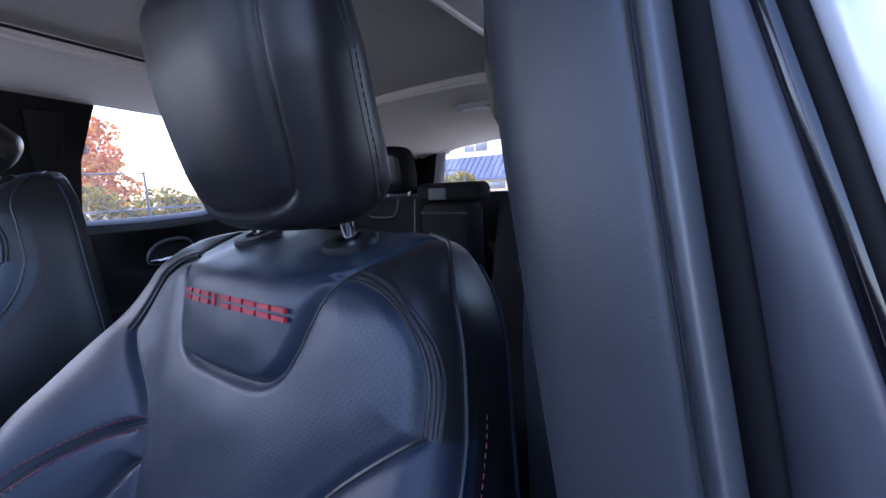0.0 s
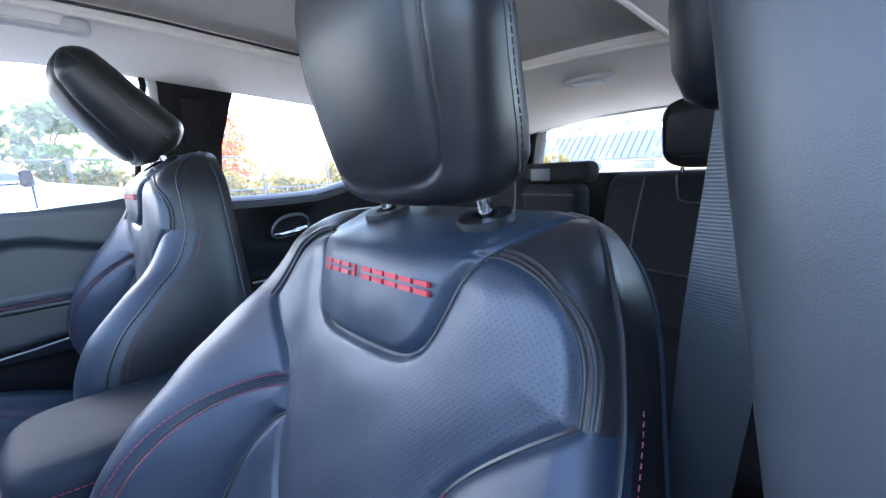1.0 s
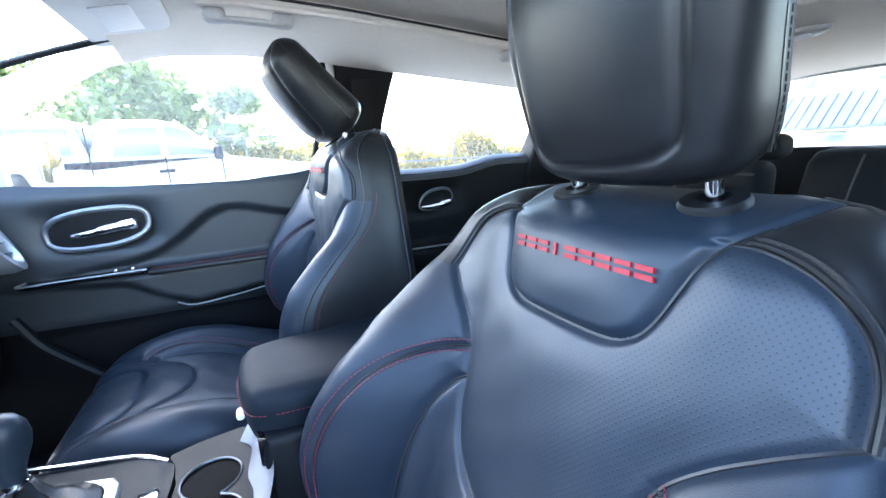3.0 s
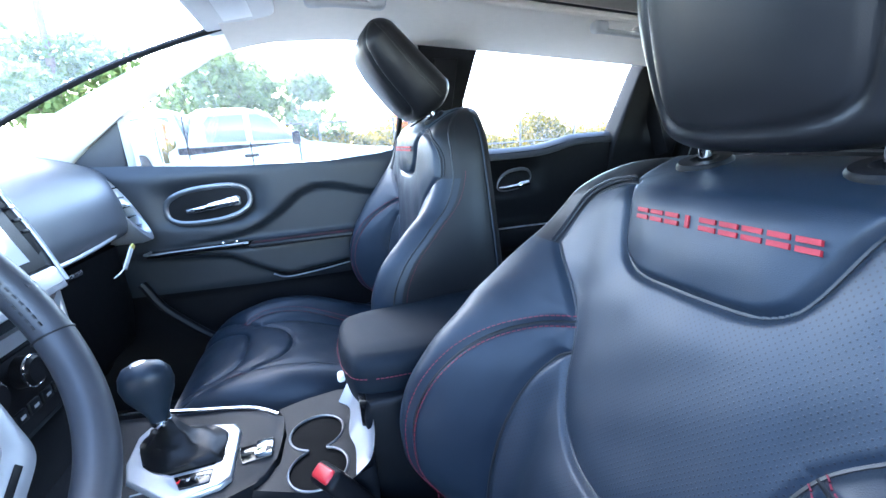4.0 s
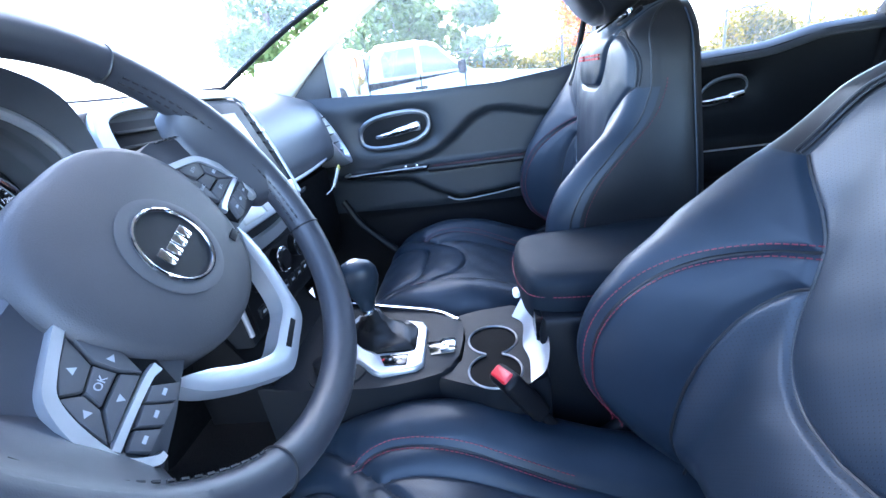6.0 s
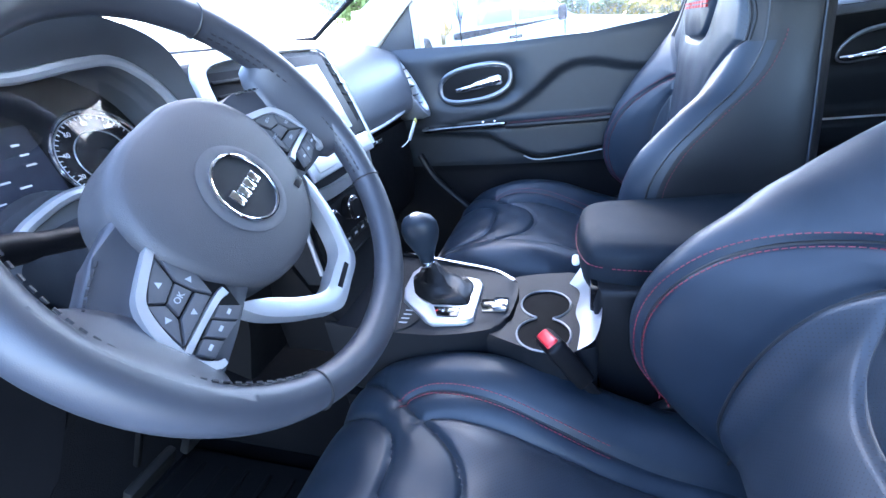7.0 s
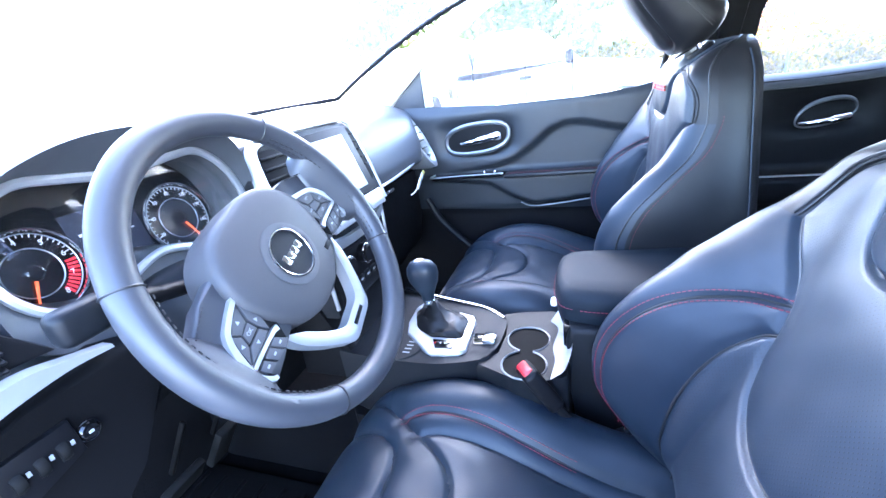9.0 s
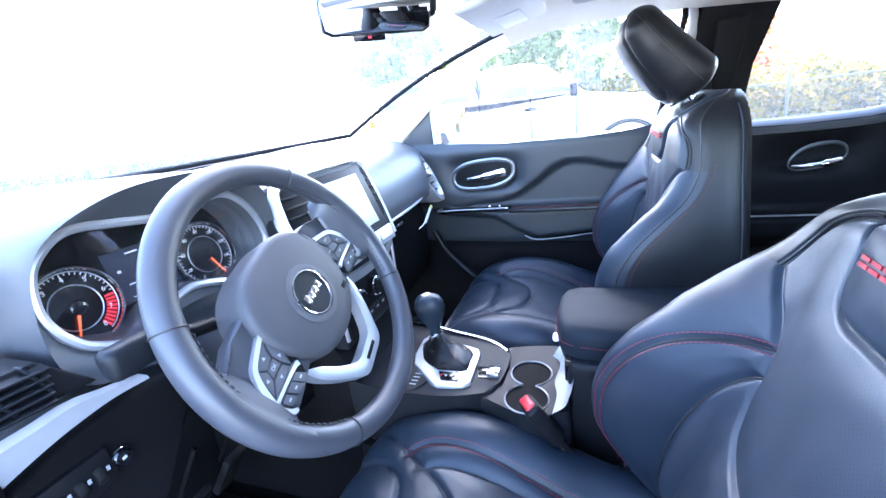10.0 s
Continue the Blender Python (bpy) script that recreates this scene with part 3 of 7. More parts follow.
        part("headrest_seam", tube("headrest_seam", PIPING, [(x, y + 0.006, z) for x, y, z in line], 0.0012, n=5), head)
        part("headrest_post", tube("headrest_post", CHROME, [(0.0705 * s, -0.080, 1.215), (0.0705 * s, -0.074, 1.250), (0.0705 * s, -0.066, 1.300)], 0.0062, n=14), back, "chrome post")
        q = pose(0.0705 * s, -0.074, 1.2415, -14, 0, 0)
        part("post_guide", revolve("post_guide", DARKPL, [(0.004, -0.012), (0.0245, -0.012), (0.0245, 0.0005), (0.0225, 0.0032), (0.0125, 0.0036), (0.0085, 0.0005)], 24, q), back, "black post sleeve")

    # cushion
    prof = spline([(0.0, 0.725), (0.1, 0.732), (0.18, 0.752), (0.26, 0.785), (0.34, 0.812), (0.41, 0.819), (0.47, 0.814), (0.53, 0.797), (0.572, 0.765), (0.594, 0.71), (0.592, 0.64)], 12)
    FRONT = fine([(0.135, 0.64), (0.122, 0.52), (0.107, 0.485), (0.085, 0.462), (0.05, 0.450), (0, 0.447)])
    UPAN = fine([(0.205, 0.64), (0.185, 0.535), (0.15, 0.478), (0.118, 0.430), (0.088, 0.385), (0.05, 0.355), (0, 0.343)])
    CST = fine([(0.137, 0.468), (0.152, 0.44), (0.158, 0.40), (0.155, 0.33), (0.148, 0.25), (0.142, 0.15), (0.135, 0.0)])
    INS = fine([(0.112, 0.436), (0.124, 0.40), (0.126, 0.33), (0.121, 0.2), (0.115, 0.0)])
    cl = []
    for ln in (FRONT, UPAN, CST, INS):
        cl += [ln, mirror_u(ln)]
    step = np.r_[0, np.cumsum(np.linalg.norm(np.diff(prof, axis=0), axis=1))]
    nr, nc = 190, 150
    sN = np.linspace(0, step[-1], nr)
    yy = np.interp(sN, step, prof[:, 0])
    zz = np.interp(sN, step, prof[:, 1])
    bend = int(np.argmax(yy > 0.5))
    A = np.where(np.arange(nr) > bend, 0.5 + sN - sN[bend], yy)[:, None] * np.ones((1, nc))
    hwc = np.interp(sN, [0, 0.2, 0.4, 0.50, 0.60, step[-1]], [0.245, 0.264, 0.267, 0.260, 0.246, 0.232])[:, None]
    Ec = np.linspace(-1, 1, nc)[None, :]
    Uc = Ec * hwc

    def lift(Ua, Ya):
        a = np.abs(Ua)
        bol = np.interp(Ya, [0, 0.1, 0.3, 0.42, 0.52, 0.60], [0.045, 0.045, 0.038, 0.026, 0.010, 0])
        z = bol * sstep(0.11, 0.19, a)
        hw = np.interp(Ya, [0, 0.2, 0.4, 0.50, 0.60], [0.245, 0.264, 0.267, 0.260, 0.246])
        q = np.clip((a / hw - 0.76) / 0.24, 0, 1)
        z = z - 0.10 * (1 - np.sqrt(np.clip(1 - q * q, 0, 1)))
        return z
    Uc, A2 = snap(Uc, A, cl, 0.0031)
    dz = lift(Uc, A) + seam_dip(Uc, A, cl, 0.006, 0.0042, 0.005)
    nn = np.gradient(np.stack([yy, zz], 1), axis=0)
    nn = np.stack([-nn[:, 1], nn[:, 0]], 1)
    nn /= np.linalg.norm(nn, axis=1)[:, None]
    Pc = np.stack([Uc, yy[:, None] + nn[:, :1] * dz, zz[:, None] + nn[:, 1:] * dz + 0.0008 * np.sin(Uc * 80) * np.sin(A * 60)], -1)
    uc, ac = mid(Uc), mid(A)
    ab = np.abs(uc)
    ins_u = np.interp(ac, [p[1] for p in INS][::-1], [p[0] for p in INS][::-1])
    cst_u = np.interp(ac, [p[1] for p in CST][::-1], [p[0] for p in CST][::-1])
    upan = inside(uc, ac, UPAN + mirror_u(UPAN)[::-1] + [(-0.3, 0.9), (0.3, 0.9)])
    fpan = inside(uc, ac, FRONT + mirror_u(FRONT)[::-1] + [(-0.2, 0.9), (0.2, 0.9)])
    rg = np.where(ab < ins_u, 2, np.where(ab < cst_u, 3, 5))
    rg = np.where((rg >= 3) & (uc < 0), rg + 1, rg)
    rg = np.where(upan, 1, rg)
    rg = np.where(fpan, 0, rg)
    nm = {0: "cushion_front_panel", 1: "thigh_panel", 2: "cushion_insert", 3: "cushion_inner_bolster", 4: "cushion_inner_bolster", 5: "cushion_outer_bolster", 6: "cushion_outer_bolster"}
    mt = {0: LEATHER, 1: LEATHER, 2: PERF, 3: LEATHER, 4: LEATHER, 5: LEATHER, 6: LEATHER}
    split_grid(Pc, rg, mt, cush, nm, {k: ("perforated leather cushion insert" if k == 2 else "") for k in nm}, Uc, A)
    for s in (1, -1):
        def onc(line, off, up):
            ln = np.array(line)[:-10]
            T = np.gradient(ln, axis=0)
            N = np.stack([-T[:, 1], T[:, 0]], 1) / (np.linalg.norm(T, axis=1)[:, None] + 1e-9)
            ln = ln + N * off
            uu, y = ln[:, 0] * s, ln[:, 1]
            z = np.interp(y, prof[:72, 0], prof[:72, 1]) + lift(uu, y) + seam_dip(uu, y, cl, 0.006, 0.0042, 0.005) + up
            return np.stack([uu, y, z], 1)
        for off in (-0.006, 0.006):
            part("cushion_stitching", stitches("cushion_stitching", THREAD, onc(CST, off, 0.0009), r=0.0007), cush, "dark red double stitching")
        part("cushion_seam", tube("cushion_seam", PIPING, onc(CST, 0, 0), 0.002, n=6), cush)
        # side skirt of the cushion
        j = -1 if s > 0 else 0
        up = [Pc[i, j] for i in range(0, nr, 6)]
        lowr = [(p[0] * 0.97, p[1], min(p[2], 0.60)) for p in up]
        midr = [(p[0] * 1.0 + 0.004 * s, p[1], 0.5 * (p[2] + q[2])) for p, q in zip(up, lowr)]
        part("cushion_side", loft("cushion_side", LEATHER_B, [up, midr, lowr], closed=False), cush)
        part("side_valance", rbox("side_valance", DARKPL, (0.03, 0.44, 0.13), (0.245 * s, 0.24, 0.60), 0.012), cush, "black plastic side cover")
        part("seat_rail", rbox("seat_rail", STEEL, (0.035, 0.52, 0.04), (0.19 * s, 0.24, 0.49), 0.006), cush, "steel slide rail")
    part("front_valance", rbox("front_valance", DARKPL, (0.42, 0.03, 0.1), (0, 0.555, 0.60), 0.012), seat)
    cush.data = rbox("cushion", DARKPL, (0.44, 0.46, 0.06), (0, 0.25, 0.60), 0.01)
    # bracket cover at the foot of the backrest
    for s in (1, -1):
        part("recliner_cover", prism("recliner_cover", PLASTIC, [(-0.07, 0.70), (0.17, 0.70), (0.20, 0.735), (0.16, 0.765), (0.06, 0.80), (-0.05, 0.86), (-0.10, 0.80)], 0.236 * s, 0.256 * s, "x", 0.006), seat)
    return seat


driver_seat = build_front_seat()
for ob in driver_seat.children:
    if ob.name.startswith(("cushion", "front_valance")):
        ob.matrix_basis = pose(0, 0.065, 0)
passenger_seat = copy_thing(driver_seat, pose(0.356, 0.086, 0.063))
tagged(passenger_seat, "black leather passenger seat, more upright, with red stitching")
UPRIGHT = Matrix.Translation((0, 0, 1.2)) @ Matrix.Rotation(radians(-17), 4, "X") @ Matrix.Translation((0, 0, -1.2))
for ob in passenger_seat.children:
    if ob.name.startswith(("backrest", "headrest")):
        ob.matrix_basis = UPRIGHT @ ob.matrix_basis
        if ob.name.startswith("headrest"):
            ob.matrix_basis = Matrix.Translation((0, -0.008, 1.445)) @ Matrix.Rotation(radians(-9), 4, "X") @ Matrix.Translation((0, 0.02, -1.45)) @ ob.matrix_basis
    else:
        ob.matrix_basis = pose(0, -0.040, -0.03)
tag = base("airbag_tag", "small blue cloth tag sewn to the seat's side", "tag", pose(-0.575, -0.07, 1.03, 0, 8, 0))
TAGBLUE = surface("blue_cloth", (0.05, 0.09, 0.3), (0.07, 0.12, 0.36), (0.7, 0.8), bump=0.1)
part("cloth", rbox("cloth", TAGBLUE, (0.004, 0.02, 0.05), r=0.001), tag)


# ---------- cabin shell ----------
def roof_z(x, y):
    zc = np.interp(y, [-1.55, -1.3, -0.75, -0.4, 0.0, 0.2, 0.36, 0.46], [1.455, 1.485, 1.525, 1.556, 1.592, 1.602, 1.595, 1.572])
    return zc - 0.055 * np.abs(x / 0.6) ** 2.2


def roof_patch(x0, x1, y0, y1, nx, ny, dz=0.0, bulge=None):
    X, Yg = np.meshgrid(np.linspace(x0, x1, nx), np.linspace(y0, y1, ny))
    Z = roof_z(X, Yg) + dz
    if bulge is not None:
        Z = Z + bulge(X, Yg)
    return np.stack([X, Yg, Z], -1)


def grid_slab(name, mat, P, thick):
    """A sheet of points with thickness upwards."""
    h, w = P.shape[:2]
    n = h * w
    V = np.concatenate([P.reshape(-1, 3), P.reshape(-1, 3) + np.array((0, 0, thick))])
    F = []
    for i in range(h - 1):
        for j in range(w - 1):
            a = i * w + j
            F += [(a, a + w, a + w + 1, a + 1), (n + a, n + a + 1, n + a + w + 1, n + a + w)]
    ring = [j for j in range(w)] + [i * w + w - 1 for i in range(1, h)] + [(h - 1) * w + j for j in range(w - 2, -1, -1)] + [i * w for i in range(h - 2, 0, -1)]
    for a, b in zip(ring, ring[1:] + ring[:1]):
        F.append((a, b, b + n, a + n))
    return clean(mesh_of(name, V, F, mat, angle=35))


SR = 0.335          # half width of the sunroof's opening
SR_Y0, SR_Y1 = -0.76, 0.27
ceil = base("ceiling", "beige fabric headliner with a wide sunroof opening", "headliner", kind="structure")
for s, nm in ((1, "headliner_side"), (-1, "headliner_side")):
    P = roof_patch(SR * s, 0.60 * s, -1.5, 0.44, 10, 40)
    part(nm, grid_slab(nm, LINER, P, 0.03), ceil)
part("headliner_front", grid_slab("headliner_front", LINER, roof_patch(-SR, SR, SR_Y1, 0.46, 14, 8), 0.03), ceil)
part("headliner_rear", grid_slab("headliner_rear", LINER, roof_patch(-SR, SR, -1.5, SR_Y0, 14, 20), 0.03), ceil)
shade = base("sunroof_shade", "closed grey-beige fabric sunroof shade set into the headliner", "sunroof shade", kind="structure")
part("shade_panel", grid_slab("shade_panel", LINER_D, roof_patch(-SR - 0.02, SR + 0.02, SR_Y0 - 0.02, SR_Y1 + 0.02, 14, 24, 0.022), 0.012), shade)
for s in (1, -1):
    for off, r, m_, dzz in ((0.0, 0.0065, LINER, 0.0), (-0.012, 0.003, PIPING, 0.012)):
        line = [(s * (SR + off), y, float(roof_z(SR + off, y)) + dzz) for y in np.linspace(SR_Y0, SR_Y1, 30)]
        part("shade_rail", tube("shade_rail", m_, line, r, n=8), shade)
line = [(x, SR_Y0, float(roof_z(x, SR_Y0)) + 0.002) for x in np.linspace(-SR, SR, 20)]
part("shade_rail", tube("shade_rail", LINER, line, 0.006, n=8), shade)
roof = base("roof", "white painted outer roof skin of the car", "car roof", kind="structure")
part("roof_skin", grid_slab("roof_skin", BODY, roof_patch(-0.68, 0.68, -1.55, 0.5, 20, 30, 0.06), 0.02), roof)


def rail_x(z):
    """How far out the side trim stands at a height."""
    return float(np.interp(z, [0.5, 1.0, 1.24, 1.4, 1.6], [0.70, 0.70, 0.685, 0.655, 0.605]))


def side_piece(name, mat, outline, s, inner=0.0, thick=0.05, r=0.006, n=5):
    """A piece of the car's side given as an outline in (y, z), following the lean of the side."""
    bm = bmesh.new()
    k = len(outline)
    a = [bm.verts.new((s * (rail_x(z) - inner), y, z)) for y, z in outline]
    b = [bm.verts.new((s * (rail_x(z) - inner + thick), y, z)) for y, z in outline]
    f1, f2 = bm.faces.new(a), bm.faces.new(b)
    for i in range(k):
        bm.faces.new((a[i], a[(i + 1) % k], b[(i + 1) % k], b[i]))
    if r:
        bmesh.ops.bevel(bm, geom=list(set(list(f1.edges))), offset=r, segments=3, profile=0.5, affect="EDGES")
    bmesh.ops.triangulate(bm, faces=[f for f in bm.faces if len(f.verts) > 4])
    return from_bm(name, bm, mat, angle=50)


A_IN = [(0.90, 1.262), (0.868, 1.272), (0.795, 1.333), (0.724, 1.386), (0.60, 1.463), (0.486, 1.523), (0.38, 1.55), (0.291, 1.565), (0.14, 1.574), (0.02, 1.574)]
A_OUT = [(0.02, 1.615), (0.2, 1.615), (0.36, 1.60), (0.46, 1.575), (0.60, 1.52), (0.74, 1.455), (0.88, 1.385), (1.00, 1.325), (1.04, 1.29), (1.0, 1.262)]
for s, nm in ((1, "pillar_a_1"), (-1, "pillar_a_2")):
    pil = base(nm, "light grey moulded windscreen pillar trim", "pillar", kind="structure")
    part("trim", side_piece("trim", LINER, A_IN + A_OUT, s, 0.012, 0.05, 0.012), pil)
    rail = base("roof_rail_%d" % (1 if s > 0 else 2), "beige headliner edge along the doors' tops", "roof rail", kind="structure")
    part("trim", side_piece("trim", LINER, [(0.02, 1.574), (-0.06, 1.568), (-0.22, 1.556), (-0.40, 1.548), (-0.63, 1.528), (-0.80, 1.503), (-0.98, 1.478), (-1.30, 1.43), (-1.52, 1.40), (-1.52, 1.47), (-1.2, 1.52), (-0.8, 1.56), (-0.4, 1.595), (0.02, 1.615)], s, 0.012, 0.05, 0.01), rail)
# far B pillar, C pillars, rear quarter
bp = base("pillar_b_1", "black plastic trimmed centre pillar behind the front door", "pillar", kind="structure")
part("trim", side_piece("trim", DARKPL, [(-0.03, 1.572), (-0.045, 1.45), (0.0, 1.30), (0.02, 1.2), (0.03, 0.55), (-0.2, 0.55), (-0.155, 1.2), (-0.152, 1.30), (-0.172, 1.385), (-0.195, 1.47), (-0.225, 1.557)], 1, 0.02, 0.06, 0.012), bp)
part("belt_slot_cover", side_piece("belt_slot_cover", DARKPL, [(-0.075, 1.50), (-0.085, 1.30), (-0.125, 1.30), (-0.15, 1.50)], 1, 0.03, 0.02, 0.006), bp)
part("door_edge_seal", tube("door_edge_seal", RUBBER, [(rail_x(z) - 0.02, y, z) for y, z in [(0.0, 1.575), (-0.005, 1.52), (0.012, 1.42), (0.035, 1.3), (0.05, 1.24)]], 0.008, n=8), bp)
ring = [(0.622, y, z) for y, z in spline([(0.03, 1.575), (0.0, 1.572), (-0.022, 1.545), (-0.028, 1.50), (-0.018, 1.45)], 8)]
part("light_seal", tube("light_seal", LIGHTPL, ring, 0.013, n=10), bp)
for s, k in ((1, 1), (-1, 2)):
    cp = base("pillar_c_%d" % k, "black trimmed rear side pillar", "pillar", kind="structure")
    part("trim", side_piece("trim", DARKPL, [(-0.82, 1.502), (-0.80, 1.45), (-0.727, 1.22), (-0.72, 1.1), (-0.72, 0.6), (-1.0, 0.6), (-0.985, 1.2), (-1.06, 1.25), (-1.09, 1.40), (-1.12, 1.462)], s, 0.03, 0.07, 0.012), cp)
    qp = base("pillar_d_%d" % k, "black trimmed rear corner of the cabin", "pillar", kind="structure")
    part("trim", side_piece("trim", DARKPL, [(-1.34, 1.425), (-1.28, 1.28), (-0.99, 1.235), (-0.98, 0.6), (-1.65, 0.6), (-1.65, 1.25), (-1.56, 1.40)], s, 0.03, 0.08, 0.012), qp)
# rear wall with the tailgate's window
tg = base("tailgate", "black trimmed tailgate around the rear window", "tailgate", kind="structure")
rw_out = [(-0.68, 0.6), (0.68, 0.6), (0.68, 1.3), (0.62, 1.47), (0.3, 1.50), (-0.3, 1.50), (-0.62, 1.47), (-0.68, 1.3)]
rw_in = [(-0.50, 1.235), (0.50, 1.235), (0.53, 1.27), (0.50, 1.43), (0.3, 1.465), (-0.3, 1.465), (-0.50, 1.43), (-0.53, 1.27)]
loops = [[(x, -1.48, z) for x, z in rw_in], [(x, -1.50, z) for x, z in rw_out], [(x, -1.56, z) for x, z in rw_out], [(x, -1.56, z) for x, z in rw_in]]
me = loft("frame", DARKPL, loops + [loops[0]], caps=False, angle=30)
part("frame", me, tg)
part("trim_edge", tube("trim_edge", LIGHTPL, [(x, -1.475, z) for x, z in rw_in[3:7]], 0.008, n=8), tg)
wr = base("window_5", "clear rear window of the car", "window", kind="structure")
pane = part("pane", prism("pane", GLASS, [(x * 1.01, z) for x, z in rw_in], -1.53, -1.526, "y"), wr)
pane.visible_shadow = False
# side glass of the far side, front and rear
wins = [("window_1", [(0.88, 1.24)] + A_IN[1:] + [(-0.05, 1.57), (-0.05, 1.24)], 1, GLASS), ("window_2", [(-0.12, 1.22), (-0.2, 1.56), (-0.63, 1.535), (-0.84, 1.505), (-0.72, 1.20)], 1, GLASS), ("window_3", [(-0.20, 1.22), (-0.24, 1.56), (-0.63, 1.535), (-0.84, 1.505), (-0.72, 1.20)], -1, GLASS), ("window_6", [(-1.04, 1.22), (-1.10, 1.46), (-1.36, 1.43), (-1.29, 1.26)], 1, GLASS)]
for nm, outl, s, mt in wins:
    wv = base(nm, "clear closed side window of the car", "window", kind="structure")
    pane = part("pane", side_piece("pane", mt, outl, s, -0.03, 0.004, 0), wv)
    pane.visible_shadow = False
# windscreen: glass, black border and seal
def screen_pt(x, t):
    """Windscreen: t 0 at the dashboard, 1 at the header."""
    xx = x * (1 - 0.14 * t)
    y0, z0 = 1.13 - 0.10 * (x / 0.55) ** 2 * 1.0, 1.322 + 0.006 * (x / 0.55) ** 2
    y1, z1 = 0.47 - 0.03 * (x / 0.55) ** 2, 1.585 - 0.028 * (x / 0.55) ** 2
    return (xx, y0 + (y1 - y0) * t, z0 + (z1 - z0) * t + 0.035 * math.sin(math.pi * t) * (1 - 0.3 * (x / 0.55) ** 2))


ws = base("window_4", "wide clear windscreen with a black border", "windscreen", kind="structure")
G = np.array([[screen_pt(x, t) for x in np.linspace(-0.60, 0.60, 25)] for t in np.linspace(-0.02, 1.0, 14)])
pane = part("pane", grid_slab("pane", GLASS_W, G, 0.004), ws)
pane.visible_shadow = False
edge = [screen_pt(0.585, t) for t in np.linspace(1, 0, 24)] + [screen_pt(x, 0.0) for x in np.linspace(0.57, -0.57, 40)] + [screen_pt(-0.585, t) for t in np.linspace(0, 1, 24)]
part("black_border", tube("black_border", RUBBER, edge, 0.007, n=8), ws)
# floor
fl = base("floor", "black carpeted car floor with a footwell", "floor", kind="structure")
part("carpet", rbox("carpet", CARPET, (1.42, 2.9, 0.05), (0, -0.15, 0.445), 0.01), fl)
part("toe_board", rbox("toe_board", CARPET, (1.40, 0.05, 0.75), (0, 1.27, 0.76), 0.01, m=pose(0, 0, 0, -14)), fl)
part("tunnel", rbox("tunnel", CARPET, (0.24, 2.2, 0.22), (0, 0.1, 0.56), 0.05, 4), fl)
for s in (1, -1):
    part("door_sill", rbox("door_sill", PLASTIC, (0.07, 2.5, 0.14), (s * 0.70, -0.25, 0.50), 0.02, 3), fl)
fw = base("firewall", "dark bulkhead under the windscreen", "bulkhead", kind="structure")
part("panel", rbox("panel", MATTK, (1.40, 0.04, 0.62), (0, 1.25, 1.0), 0.01), fw)
part("cowl", rbox("cowl", DARKPL, (1.40, 0.30, 0.02), (0, 1.16, 1.285), 0.005), fw)
mat_ = base("floor_mat", "black all-weather rubber mat in the footwell", "floor mat", pose(-0.37, 0.92, 0.478))
part("sheet", rbox("sheet", RUBBER, (0.44, 0.60, 0.012), r=0.005), mat_)
for i in range(9):
    part("tread_bar", rbox("tread_bar", RUBBER, (0.38, 0.012, 0.008), (0, -0.24 + i * 0.06, 0.009), 0.003), mat_)
for x, w, nm, lab in ((-0.30, 0.10, "brake_pedal", "black rubber brake pedal"), (-0.19, 0.055, "accelerator_pedal", "black accelerator pedal")):
    pe = base(nm, lab + " in the dark footwell", "pedal", pose(x, 1.05, 0.62, 35))
    part("pad", rbox("pad", RUBBER, (w, 0.02, 0.06 if w > 0.08 else 0.14), r=0.006), pe)
    part("arm", rbox("arm", CUPK, (0.010, 0.012, 0.20), (0, 0.03, 0.11), 0.004), pe)

# ---------- near B pillar with belt ----------
nb = base("pillar_b_2", "near centre pillar with smooth black trim and door seal", "pillar", kind="structure")


def pillar_loops(section, zs, lean, grow):
    loops = []
    for z in zs:
        dx = lean(z)
        loops.append([(x + dx, y + grow(z), z) for x, y in section])
    return loops


leanB = lambda z: 0.18 * (max(z, 1.06) - 1.25)
growB = lambda z: float(np.interp(z, [0.5, 1.1, 1.3, 1.62], [0.020, 0.007, -0.006, -0.052]))
zs = np.linspace(0.5, 1.58, 24)
sec = spline([(-0.640, -0.20), (-0.629, -0.10), (-0.6235, -0.045), (-0.6225, -0.016), (-0.6265, -0.0005), (-0.640, 0.0100), (-0.660, 0.0150), (-0.676, 0.0165), (-0.6848, 0.0155), (-0.6877, 0.0090), (-0.688, -0.06), (-0.664, -0.20)], 6, closed=True)
part("inner_trim", loft("inner_trim", SOFT, pillar_loops(sec, zs, leanB, growB), angle=60), nb, "smooth black plastic trim")
sec = spline([(-0.6870, 0.0085), (-0.6885, 0.0150), (-0.6915, 0.0170), (-0.6942, 0.0140), (-0.6955, 0.0), (-0.6965, -0.04), (-0.688, -0.05)], 5, closed=True)
part("trim_lip", loft("trim_lip", SOFT, pillar_loops(sec, zs, leanB, growB), angle=60), nb)
part("door_gasket", tube("door_gasket", MATTK, [(-0.7005 + leanB(z), -0.030 + growB(z), z) for z in zs], 0.009, n=12), nb, "dull black rubber gasket")
sec = spline([(-0.694, -0.08), (-0.697, -0.048), (-0.703, -0.036), (-0.712, -0.028), (-0.724, -0.026), (-0.735, -0.032), (-0.740, -0.06), (-0.740, -0.2), (-0.69, -0.2)], 5, closed=True)
loops = [[(x + leanB(z) * (1 + 0.8 * min(1.0, max(0.0, (-0.683 - x) / 0.05))), y + growB(z), z) for x, y in sec] for z in zs]
